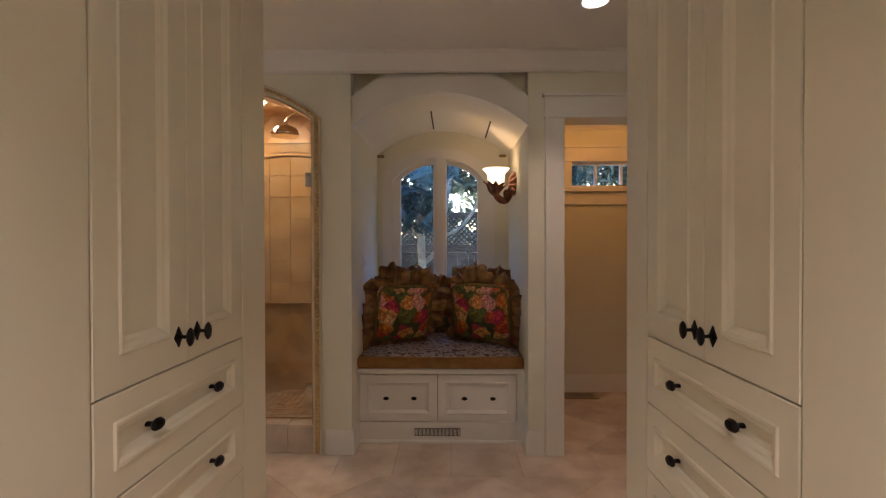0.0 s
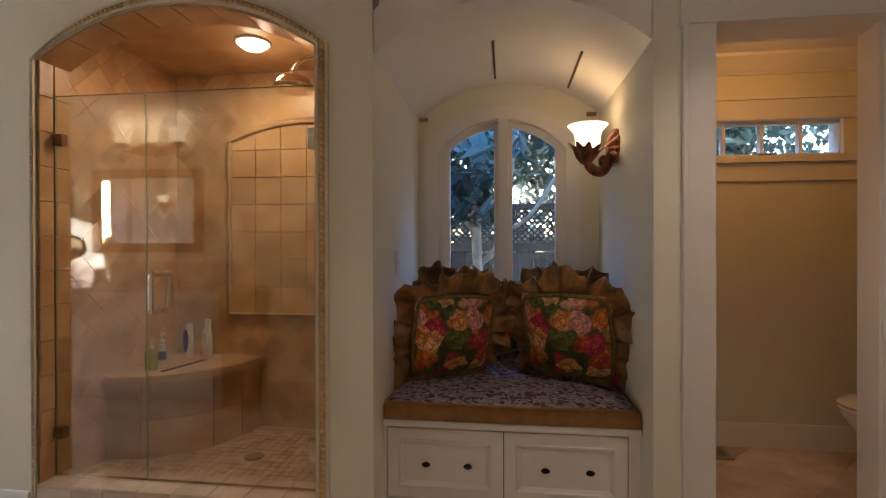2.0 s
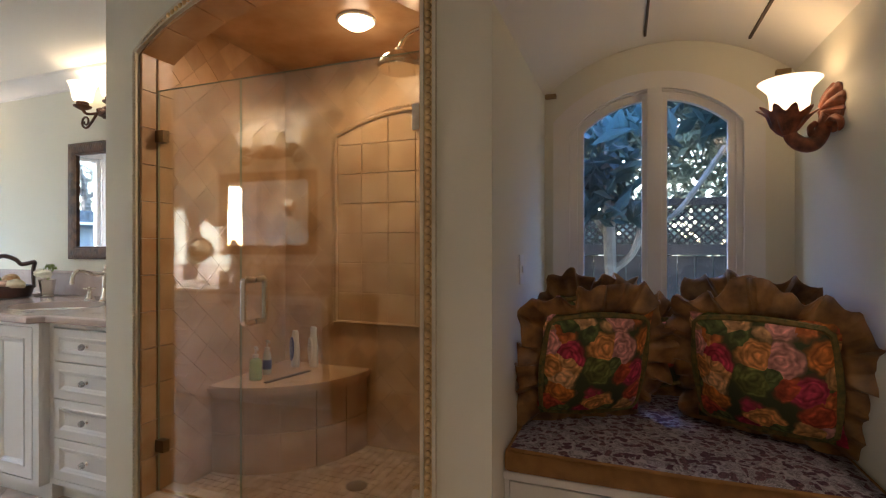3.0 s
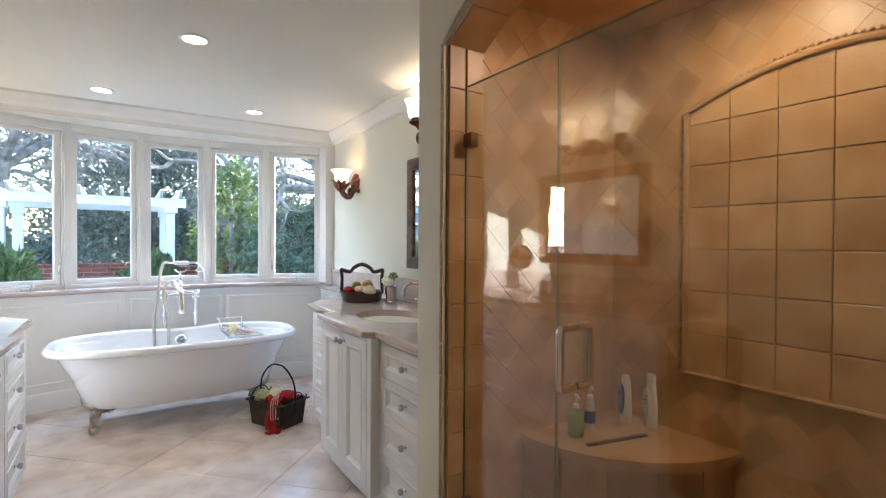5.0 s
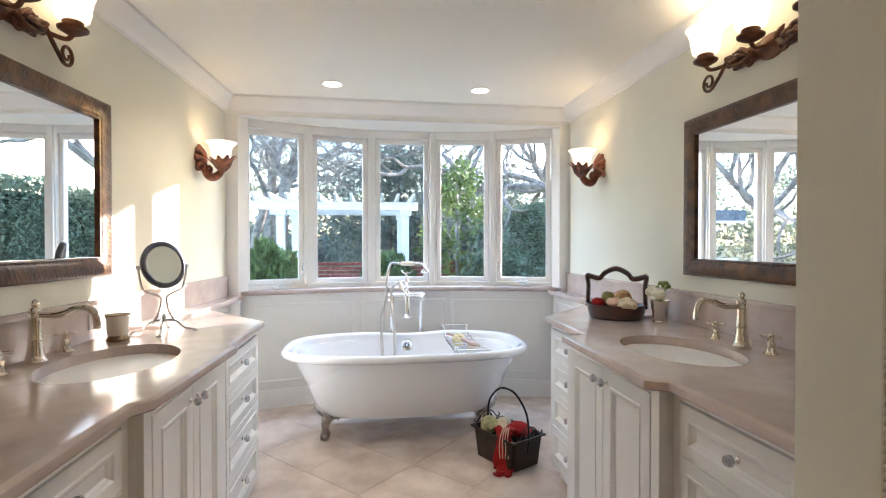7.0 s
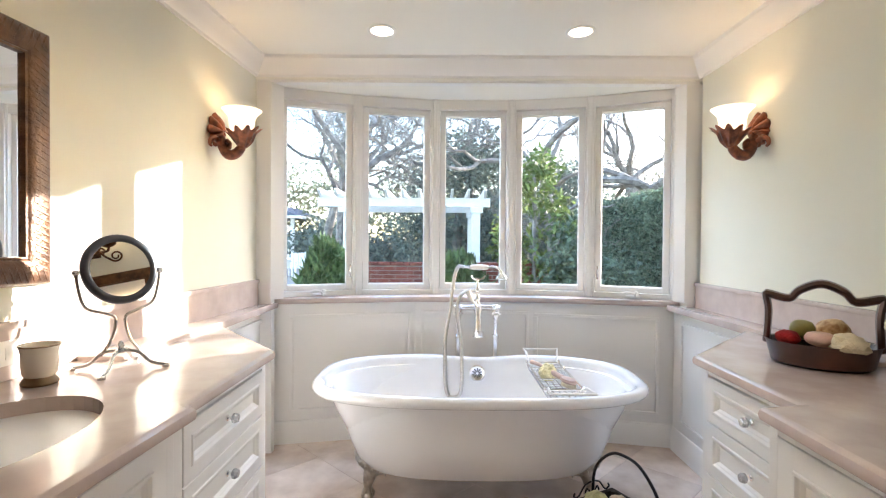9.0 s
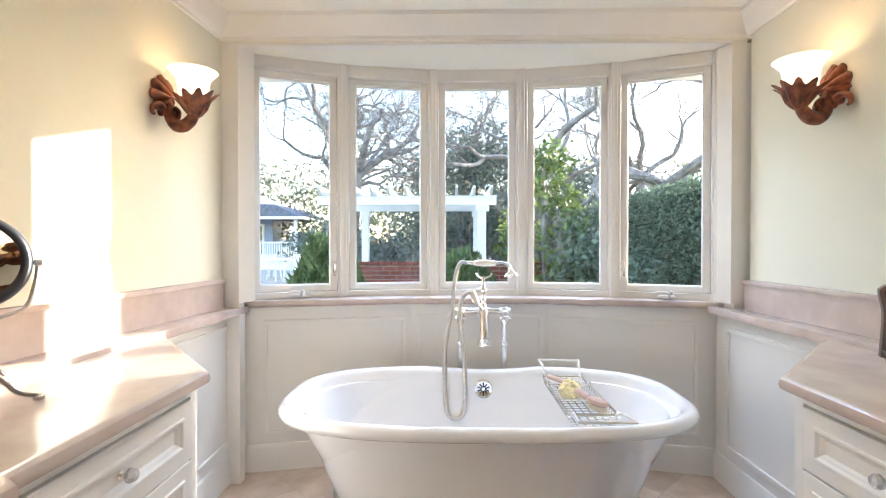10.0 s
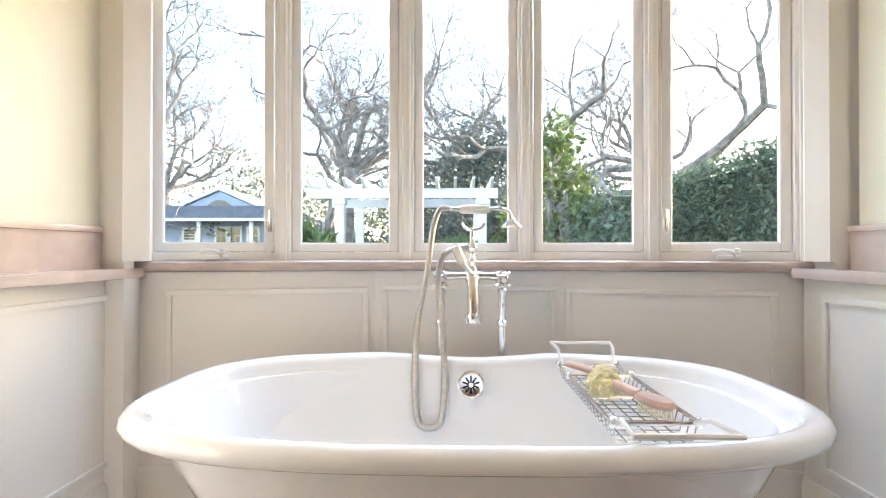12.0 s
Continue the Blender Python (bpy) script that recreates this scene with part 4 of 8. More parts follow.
# recessed ceiling lamps
def can_light(x, y, z, watts, col=(1.0, 0.94, 0.87)):
    c = thing("recessed_light", "round white recessed ceiling lamp, lit", "ceiling lamp", "recessed lamps", at=(x, y, z))
    bm = bmesh.new()
    lathe(bm, [(0.078, 0.002), (0.078, -0.004), (0.07, -0.008), (0.06, -0.006), (0.056, 0.004)], 28)
    part("trim_ring", bm, TRIM, c, "", True)
    bm = bmesh.new()
    lathe(bm, [(0.0, -0.003), (0.056, -0.003), (0.056, 0.001), (0.0, 0.001)], 28)
    part("lens", bm, CANGLOW, c, "glowing lens")
    l = bpy.data.lights.new("can_beam", "SPOT")
    l.energy, l.color, l.spot_size, l.spot_blend, l.shadow_soft_size = watts * LAMP, col, radians(110), 0.7, 0.05
    new("can_beam", l).matrix_world = look((x, y, z - 0.012), (x, y, 0))


can_light(-4.46, 1.90, ZC, 2.2)
can_light(-4.46, 2.94, ZC, 2.7)
can_light(-3.12, 2.35, ZC, 4.8)
can_light(1.14, 2.36, ZC, 4.0, (1.0, 0.70, 0.53))
# unseen lamp added behind the starting point to brighten the tall cabinets
can_light(0.45, -0.4, ZC, 15.5, (1.0, 0.81, 0.73))
# orange fill light added without a fixture to warm the closet room
point("closet_room_bulb", (1.75, 3.6, 2.2), 0.72, (1.0, 0.42, 0.10), 0.06)

# ---- shower ----
BEADM = mat("gold_beige_beads", (0.74, 0.53, 0.24), 0.3, 0.15, var=0.2, scale=30, col2=(0.58, 0.40, 0.18))
CAST = mat("cast_stone_trim", (0.72, 0.66, 0.52), 0.5, var=0.05, scale=12, bump=0.05)
BRONZE = mat("dull_bronze", (0.22, 0.15, 0.08), 0.35, 0.8, var=0.1)
SHX0, SHX1, SHY1, SHZ0, SHZ1 = -1.75, -0.24, 4.05, 0.08, 2.335

bm = bmesh.new()
box(bm, SHX0 - 0.02, SHX1 + 0.1, SHY1 + 0.012, SHY1 + 0.2, 0, 2.42)
box(bm, SHX0 - 0.1, SHX0 - 0.012, W + 0.15, SHY1 + 0.012, 0, 2.42)
box(bm, SHX1 + 0.012, SHX1 + 0.09, W + 0.15, SHY1 + 0.012, 0, 2.42)
setting("wall_shower_inner", bm, GROUT2, "grouted backing of the tiled shower walls", "wall")
bm = bmesh.new()
box(bm, SHX0 - 0.01, SHX1 + 0.01, W + 0.15, SHY1, SHZ1, SHZ1 + 0.1)
setting("ceiling_shower", bm, TILE, "tan stone shower ceiling", "ceiling")
bm = bmesh.new()
box(bm, SHX0 - 0.01, SHX1 + 0.01, W + 0.1, SHY1 + 0.01, 0, SHZ0 - 0.006)
setting("floor_shower", bm, GROUT2, "grout bed of the shower floor", "floor")
# plaster reveal of the opening and the bead trim round it
def arch_band(inset, y0, y1, wdt, mtl, name, label, zb=0.0):
    """A band that follows jambs and arch; wdt outward from the inset line, a third as wide on the west jamb."""
    bm = bmesh.new()
    a, b = SHL - inset * 0.3, SHR + inset
    inner = [(a, zb)] + arch_pts(a, b, SPR, RISE + inset * 0.9, 28) + [(b, zb)]
    a, b = SHL - (inset + wdt) * 0.3, SHR + inset + wdt
    outer = [(a, zb)] + arch_pts(a, b, SPR + 0.004, RISE + (inset + wdt) * 0.9, 28) + [(b, zb)]
    vs = [[bm.verts.new((x, y, z)) for x, z in pts] for pts in (inner, outer) for y in (y0, y1)]
    i0, i1, o0, o1 = vs
    for k in range(len(inner) - 1):
        for q in ((i0, i1), (i1, o1), (o1, o0), (o0, i0)):
            bm.faces.new((q[0][k], q[0][k + 1], q[1][k + 1], q[1][k]))
    bm.faces.new((i0[0], i1[0], o1[0], o0[0]))
    bm.faces.new((i0[-1], o0[-1], o1[-1], i1[-1]))
    return setting(name, bm, mtl, label, "trim", True)


arch_band(0.0, W - 0.012, W + 0.006, 0.012, CAST, "trim_shower_inner", "cast stone strip round the shower arch")
arch_band(0.012, W - 0.006, W + 0.004, 0.03, BEADM, "trim_shower_cove", "tan cove behind the bead moulding")
arch_band(0.042, W - 0.014, W + 0.004, 0.012, CAST, "trim_shower_outer", "cast stone strip round the shower arch")
a, b = SHL - 0.008, SHR + 0.027
arch_line = [Vector((x, 0, z)) for x, z in arch_pts(a, b, SPR, RISE + 0.0245, 62)]
bm = bmesh.new()
for p in [Vector((a, 0, z)) for z in np.arange(0.02, SPR, 0.015)] + arch_line[:10]:
    bmesh.ops.create_icosphere(bm, subdivisions=1, radius=0.006, matrix=Matrix.Translation((p.x, W - 0.014, p.z)))
tagged(link("bead_moulding", bm, CAST, None, True), "row of small cream beads beside the shower arch", "moulding", kind="stuff")
bm = bmesh.new()
for p in arch_line[10:] + [Vector((b, 0, z)) for z in np.arange(SPR - 0.012, 0.01, -0.024)]:
    bmesh.ops.create_icosphere(bm, subdivisions=2, radius=0.0118, matrix=Matrix.Translation((p.x, W - 0.008, p.z)))
ob = link("bead_moulding", bm, BEADM, None, True)
tagged(ob, "row of gold-beige beads round the shower arch", "moulding", kind="stuff")


def clip_poly(pts, x0, x1, z0, z1):
    for k, lim, sg in ((0, x0, 1), (0, x1, -1), (1, z0, 1), (1, z1, -1)):
        out = []
        for i, p in enumerate(pts):
            q = pts[(i + 1) % len(pts)]
            dp, dq = sg * (p[k] - lim), sg * (q[k] - lim)
            if dp >= 0:
                out.append(p)
            if dp * dq < 0:
                t = dp / (dp - dq)
                out.append((p[0] + t * (q[0] - p[0]), p[1] + t * (q[1] - p[1])))
        pts = out
        if len(pts) < 3:
            return []
    return pts


def tile_mesh(pts, t, gap=0.0006, e=0.0013):
    """A tile of a 2D outline: sides t deep, face at height 0, with an eased edge."""
    c = (sum(p[0] for p in pts) / len(pts), sum(p[1] for p in pts) / len(pts))
    def shrink(d):
        out = []
        n = len(pts)
        for i in range(n):
            p0, p, p1 = Vector(pts[i - 1]), Vector(pts[i]), Vector(pts[(i + 1) % n])
            a, b = (p - p0), (p1 - p)
            if a.length < 1e-6 or b.length < 1e-6:
                out.append(p)
                continue
            a.normalize(), b.normalize()
            na, nb = Vector((-a.y, a.x)), Vector((-b.y, b.x))
            m = na + nb
            m = m / max(0.25, m.dot(na)) if m.length > 1e-6 else na
            out.append(p + m * d)
        return out
    area = sum(pts[i][0] * pts[(i + 1) % len(pts)][1] - pts[(i + 1) % len(pts)][0] * pts[i][1] for i in range(len(pts)))
    if area < 0:
        pts = pts[::-1]
    if abs(area) < 0.0006:
        return None
    return shrink(gap), shrink(gap + e), t


def lay_tile(parent, pts, f, t=0.012, mtl=None, name="tile", gap=0.0006, e=0.0013):
    r = tile_mesh(pts, t, gap, e)
    if not r:
        return None
    a, b, t = r
    bm = bmesh.new()
    d = random.uniform(-0.0008, 0.0008)
    lo = [bm.verts.new(f(p[0], p[1], -t)) for p in a]
    mi = [bm.verts.new(f(p[0], p[1], -0.002 + d)) for p in a]
    hi = [bm.verts.new(f(p[0], p[1], d)) for p in b]
    n = len(a)
    for x, y in ((lo, mi), (mi, hi)):
        for i in range(n):
            bm.faces.new((x[i], x[(i + 1) % n], y[(i + 1) % n], y[i]))
    bm.faces.new(hi)
    return link(name, bm, mtl or TILE, parent)


def diamonds(x0, x1, z0, z1, s, ox=0.0, oz=0.0):
    """Diagonal squares of diagonal s clipped to a rectangle."""
    h = s / 2
    out = []
    i0 = int((x0 - ox) / h) - 2
    for i in range(i0, int((x1 - ox) / h) + 3):
        for j in range(int((z0 - oz) / h) - 2, int((z1 - oz) / h) + 3):
            if (i + j) % 2:
                continue
            cx, cz = ox + i * h, oz + j * h
            p = clip_poly([(cx - h, cz), (cx, cz - h), (cx + h, cz), (cx, cz + h)], x0, x1, z0, z1)
            if p:
                out.append(p)
    return out


def squares(x0, x1, z0, z1, s, sz=None):
    sz = sz or s
    nx, nz = max(1, round((x1 - x0) / s)), max(1, round((z1 - z0) / sz))
    a, b = (x1 - x0) / nx, (z1 - z0) / nz
    return [[(x0 + i * a, z0 + j * b), (x0 + (i + 1) * a, z0 + j * b), (x0 + (i + 1) * a, z0 + (j + 1) * b), (x0 + i * a, z0 + (j + 1) * b)] for i in range(nx) for j in range(nz)]


# framed niche panel on the back wall
PX0, PX1, PZ0, PZS, PR = -1.375, -0.345, 0.795, 1.895, 0.12
pan = thing("tile_panel", "arched stone panel framed by a beaded moulding", "panel", kind="structure")
bm = bmesh.new()
line = [(PX0, PZ0)] + arch_pts(PX0, PX1, PZS, PR, 24) + [(PX1, PZ0)]
P3 = [Vector((x, SHY1 - 0.012, z)) for x, z in line]
tube(bm, P3, 0.014, 8, closed=True)
part("moulding", bm, TILE, pan, "rounded stone moulding", True)
bm = bmesh.new()
off = [(PX0 - 0.024, PZ0 - 0.024)] + arch_pts(PX0 - 0.024, PX1 + 0.024, PZS, PR + 0.024, 24) + [(PX1 + 0.024, PZ0 - 0.024)]
for p, q in zip(off, off[1:]):
    d = math.dist(p, q)
    for k in range(int(d / 0.02)):
        t = k / max(1, int(d / 0.02))
        bmesh.ops.create_icosphere(bm, subdivisions=1, radius=0.008, matrix=Matrix.Translation((p[0] + t * (q[0] - p[0]), SHY1 - 0.006, p[1] + t * (q[1] - p[1]))))
tagged(part("bead_row", bm, TILE, pan, "row of small stone beads", True), kind="stuff")
for p in squares(PX0, PX1, PZ0, PZS + PR, 0.172, 0.174):
    h = (PX1 - PX0) / 2
    R = (h * h + PR * PR) / (2 * PR)
    def top(x):
        return PZS + PR - R + math.sqrt(max(0, R * R - (x - (PX0 + PX1) / 2) ** 2))
    lim = [(x, min(z, top(x))) for x, z in p]
    lay_tile(pan, lim, lambda x, z, d: (x, SHY1 - 0.006 - d, z), 0.016, gap=0.0014, e=0.0025)
wall_in = bpy.data.objects["wall_shower_inner"]
for p in diamonds(SHX0, SHX1, SHZ0, SHZ1, 0.16, -1.0, 0.5):
    c = [sum(q[k] for q in p) / len(p) for k in (0, 1)]
    if PX0 + 0.08 < c[0] < PX1 - 0.08 and PZ0 + 0.08 < c[1] < PZS + 0.02:
        continue
    lay_tile(wall_in, p, lambda x, z, d: (x, SHY1 - d, z), gap=0.0002, e=0.0005)
for p in diamonds(W + 0.15, SHY1, SHZ0, SHZ1, 0.16, 3.6, 0.5):
    lay_tile(wall_in, p, lambda y, z, d: (SHX0 + d, y, z), gap=0.0002, e=0.0005)
for p in squares(W + 0.15, SHY1, SHZ0, SHZ1, 0.3, 0.32):
    lay_tile(wall_in, p, lambda y, z, d: (SHX1 - d, y, z))
# jamb and arch reveal tiles
wall_sh = bpy.data.objects["wall_shower"]
for y0, y1 in ((W + 0.008, W + 0.078), (W + 0.084, W + 0.16)):
    for j in range(12):
        z0 = 0.18 + j * 0.156
        z1 = min(SPR + 0.01, z0 + 0.156)
        lay_tile(wall_sh, [(y0, z0), (y1, z0), (y1, z1), (y0, z1)], lambda y, z, d: (SHL + 0.012 + d, y, z), gap=0.0009, e=0.0018)
        lay_tile(wall_sh, [(y0, z0), (y1, z0), (y1, z1), (y0, z1)], lambda y, z, d: (SHR - 0.012 - d, y, z), gap=0.0009, e=0.0018)
ap = arch_pts(SHL + 0.012, SHR - 0.012, SPR, RISE - 0.01, 8)
for (xa, za), (xb, zb) in zip(ap, ap[1:]):
    bm = bmesh.new()
    g = 0.02
    q = [(xa + g * (xb - xa), za + g * (zb - za)), (xb - g * (xb - xa), zb - g * (zb - za)), (xb - g * (xb - xa), zb + 0.014), (xa + g * (xb - xa), za + 0.014)]
    slab(bm, q, "y", W + 0.006, W + 0.16)
    link("tile", bm, TILE, wall_sh)

# kerb
k = thing("shower_curb", "low tiled curb across the shower opening", "curb", kind="structure")
bm = bmesh.new()
box(bm, SHL, SHR, W + 0.012, W + 0.16, 0, 0.165)
part("core", bm, GROUT, k)
n = 8
for i in range(n):
    xa, xb = SHL + (SHR - SHL) * i / n, SHL + (SHR - SHL) * (i + 1) / n
    for y0, y1, z0, z1 in ((W - 0.004, W + 0.012, 0.002, 0.165), (W - 0.006, W + 0.168, 0.166, 0.18)):
        bm = bmesh.new()
        box(bm, xa + 0.002, xb - 0.002, y0, y1, z0, z1, 0.004)
        link("tile", bm, FLOORT, k)

# mosaic floor
bm = bmesh.new()
s = 0.048
for i in range(int((SHX1 - SHX0) / s)):
    for j in range(int((SHY1 - W - 0.16) / s)):
        x, y = SHX0 + (i + 0.5) * s, W + 0.165 + (j + 0.5) * s
        a = random.uniform(0.42, 0.485)
        z = SHZ0 + random.uniform(-0.001, 0.001)
        box(bm, x - a * s, x + a * s, y - a * s, y + a * s, SHZ0 - 0.01, z)
ob = link("mosaic_floor", bm, None, None)
MOS = mat("mosaic_stone", (0.56, 0.40, 0.26), 0.4, var=0.12, scale=18, col2=(0.38, 0.25, 0.14), bump=0.05)
ob.data.materials.clear()
ob.data.materials.append(MOS)
tagged(ob, "small tumbled stone mosaic on the shower floor", "mosaic", kind="stuff")
bm = bmesh.new()
lathe(bm, [(0.052, 0.0), (0.052, 0.004), (0.045, 0.006), (0.0, 0.005)], 24, (-0.975, 3.6, SHZ0 + 0.001))
d = thing("shower_drain", "round dark metal drain in the shower floor", "drain")
part("grate", bm, BRONZE, d, "", True)

# corner bench
b = thing("shower_bench", "quarter-round tiled corner bench in the shower", "bench", kind="structure")
R = 0.61
def arc(r, n=18):
    return [(SHX0 + r * math.cos(-math.pi / 2 * i / n), SHY1 + r * math.sin(-math.pi / 2 * i / n)) for i in range(n + 1)]
bm = bmesh.new()
prism(bm, [(SHX0, SHY1)] + arc(R - 0.045)[::-1], SHZ0, 0.488)
part("core", bm, GROUT2, b)
for zr in ((SHZ0 + 0.002, 0.282), (0.286, 0.486)):
    for i in range(5):
        bm = bmesh.new()
        r0, r1 = R - 0.046, R - 0.03
        A = [-math.pi / 2 * (i + 0.015 + 0.97 * q / 4) / 5 for q in range(5)]
        pts = [(SHX0 + r1 * math.cos(a), SHY1 + r1 * math.sin(a)) for a in A] + [(SHX0 + r0 * math.cos(a), SHY1 + r0 * math.sin(a)) for a in A[::-1]]
        prism(bm, pts, *zr)
        link("tile", bm, TILE, b)
bm = bmesh.new()
prism(bm, [(SHX0, SHY1)] + arc(R)[::-1], 0.490, 0.530)
bmesh.ops.bevel(bm, geom=[e for e in bm.edges if e.calc_length() < 0.08 and abs(e.verts[0].co.z - e.verts[1].co.z) < 0.001], offset=0.012, segments=3, affect="EDGES")
part("seat_slab", bm, TILE, b, "polished stone seat slab", True)

# glass enclosure
g = thing("shower_glass", "frameless clear glass shower door and side panel", "shower door")
GY = W + 0.08
for nm, x0, x1 in (("side_panel", SHL + 0.016, -1.205), ("door_panel", -1.2, SHR - 0.02)):
    bm = bmesh.new()
    box(bm, x0, x1, GY, GY + 0.009, 0.186, 1.908)
    ob = part(nm, bm, SHGLASS, g)
    ob.visible_shadow = False
    bm = bmesh.new()
    box(bm, x0, x1, GY - 0.0005, GY + 0.0095, 1.908, 1.9095)
    box(bm, x0 - 0.001, x0 + 0.0006, GY - 0.0005, GY + 0.0095, 0.186, 1.908)
    part("glass_edge", bm, mat("green_glass_edge", (0.34, 0.36, 0.24), 0.2, var=0.1), g)
bm = bmesh.new()
xh = -1.135
for y in (GY - 0.055, GY + 0.064):
    sg = -1 if y < GY else 1
    tube(bm, spline([(xh, GY + (0 if sg < 0 else 0.009), 1.105), (xh, y - sg * 0.012, 1.107), (xh, y, 1.09), (xh, y, 1.02), (xh, y, 0.955), (xh, y - sg * 0.012, 0.938), (xh, GY + (0 if sg < 0 else 0.009), 0.94)], 6), 0.0125, 12)
part("pull_handle", bm, CHROME, g, "polished D-shaped pull handle", True)
for x, z in ((SHL + 0.03, 1.71), (SHL + 0.03, 0.38)):
    bm = bmesh.new()
    box(bm, x - 0.018, x + 0.03, GY - 0.012, GY + 0.021, z - 0.026, z + 0.026, 0.004)
    part("clamp", bm, BRONZE, g, "bronze glass clamp", True)
for z in (1.68, 0.36):
    bm = bmesh.new()
    box(bm, SHR - 0.065, SHR - 0.008, GY - 0.012, GY + 0.021, z - 0.045, z + 0.045, 0.004)
    part("hinge", bm, NICKEL, g, "nickel door hinge", True)
bm = bmesh.new()
box(bm, SHL + 0.014, SHR - 0.014, GY - 0.006, GY + 0.015, 0.181, 0.188)
part("sill_strip", bm, NICKEL, g, "metal sill strip")

# shower head
h = thing("rain_shower", "round nickel rain shower head on a curved arm", "shower head")
bm = bmesh.new()
tube(bm, spline([(SHX1, 3.62, 2.15), (-0.42, 3.62, 2.215), (-0.60, 3.62, 2.25), (-0.705, 3.62, 2.235), (-0.75, 3.62, 2.185), (-0.755, 3.62, 2.15)], 8), 0.011, 12)
part("arm", bm, NICKEL, h, "", True)
bm = bmesh.new()
lathe(bm, [(0.012, 0.09), (0.022, 0.08), (0.016, 0.066), (0.045, 0.06), (0.08, 0.042), (0.097, 0.018), (0.1, 0.004), (0.107, 0.0), (0.107, -0.014), (0.1, -0.02), (0.0, -0.022)], 28, (-0.755, 3.62, 2.09))
part("head", bm, NICKEL, h, "", True)
l = thing("shower_light", "round frosted dome lamp in the shower ceiling, lit", "ceiling lamp")
bm = bmesh.new()
lathe(bm, [(0.095, 0.0), (0.095, -0.008), (0.085, -0.012), (0.08, -0.004)], 28, (-0.975, 3.60, SHZ1))
part("trim_ring", bm, TRIM, l, "", True)
bm = bmesh.new()
lathe(bm, [(0.078, 0.0), (0.072, -0.018), (0.05, -0.034), (0.0, -0.042)], 28, (-0.975, 3.60, SHZ1 - 0.004))
part("dome", bm, mat("frosted_dome_glow", (1, 0.9, 0.75), 0.4, var=0.0, emit=(1.0, 0.72, 0.42), strength=1.4), l, "glowing frosted dome", True)
shl = bpy.data.lights.new("shower_bulb", "AREA")
shl.shape, shl.size, shl.energy, shl.color = "DISK", 0.13, 0.76, (1.0, 0.68, 0.40)
new("shower_bulb", shl).matrix_world = look((-0.975, 3.60, SHZ1 - 0.052), (-0.975, 3.601, 0))
point("shower_glow", (-0.975, 3.60, SHZ1 - 0.09), 0.07, (1.0, 0.68, 0.40), 0.05)

# bottles on the bench
GREENB = mat("green_soap", (0.32, 0.45, 0.12), 0.12, var=0.1, coat=0.4)
WHITEP = mat("white_plastic", (0.82, 0.82, 0.8), 0.3, var=0.02)
BLUEP = mat("deep_blue_label", (0.02, 0.05, 0.28), 0.3, var=0.1)
CLEARP = mat("pale_clear_plastic", (0.7, 0.75, 0.72), 0.12, var=0.05, coat=0.4)
DARKW = mat("dark_comb", (0.06, 0.035, 0.02), 0.4, var=0.1)
ZB = 0.5305


def pump_bottle(at, body, r, hh, label):
    b = thing("soap_dispenser", label, "bottle", at=at)
    bm = bmesh.new()
    lathe(bm, [(r * 0.9, 0), (r, 0.005), (r, hh * 0.8), (r * 0.8, hh * 0.92), (0.012, hh), (0.012, hh + 0.006)], 18)
    part("bottle", bm, body, b, "", True)
    bm = bmesh.new()
    lathe(bm, [(0.014, hh + 0.004), (0.014, hh + 0.018), (0.004, hh + 0.02), (0.004, hh + 0.05), (0.009, hh + 0.052), (0.009, hh + 0.06), (0.0, hh + 0.061)], 14)
    tube(bm, [(0, 0, hh + 0.056), (0.02, -0.012, hh + 0.057), (0.034, -0.02, hh + 0.05)], 0.004, 8)
    part("pump", bm, WHITEP, b, "white pump", True)
    return b


pump_bottle((-1.605, 3.625, ZB), GREENB, 0.033, 0.115, "green liquid soap in a pump bottle on the bench")
pump_bottle((-1.625, 3.737, ZB), CLEARP, 0.022, 0.13, "slim clear pump bottle on the shower bench")
bm = bmesh.new()
lathe(bm, [(0.024, 0.03), (0.0243, 0.032), (0.0243, 0.08), (0.024, 0.082)], 18, (-1.625, 3.737, ZB))
lab = part("label", bm, BLUEP, bpy.data.objects["soap_dispenser.001"], "dark blue label", True)
lab.matrix_parent_inverse = bpy.data.objects["soap_dispenser.001"].matrix_world.inverted()


def flat_bottle(at, rz, w, d, hh, mtl, cap, label, patch, taper=0.85):
    b = thing("shampoo_bottle", label, "bottle", at=at, rz=rz)
    bm = bmesh.new()
    lathe(bm, [(0.9, 0), (1.0, 0.006), (1.02, hh * 0.5), (taper, hh * 0.9), (taper * 0.82, hh)], 24, squash=(w / 2, d / 2))
    part("bottle", bm, mtl, b, "", True)
    bm = bmesh.new()
    lathe(bm, [(0.75, hh), (0.75, hh + 0.02), (0.6, hh + 0.028), (0.0, hh + 0.03)] if cap else [(0.6, -0.002), (0.6, -0.0005), (0.0, -0.0005)], 20, squash=(w / 2, d / 2))
    part("cap", bm, cap or mtl, b, "", True)
    bm = bmesh.new()
    ell = [(w * 0.36 * math.cos(2 * math.pi * i / 20), hh * 0.5 + hh * 0.34 * math.sin(2 * math.pi * i / 20)) for i in range(20)]
    slab(bm, ell, "y", -d / 2 - 0.0035, -d / 2 + 0.008)
    part("label", bm, patch, b, "coloured label")
    return b


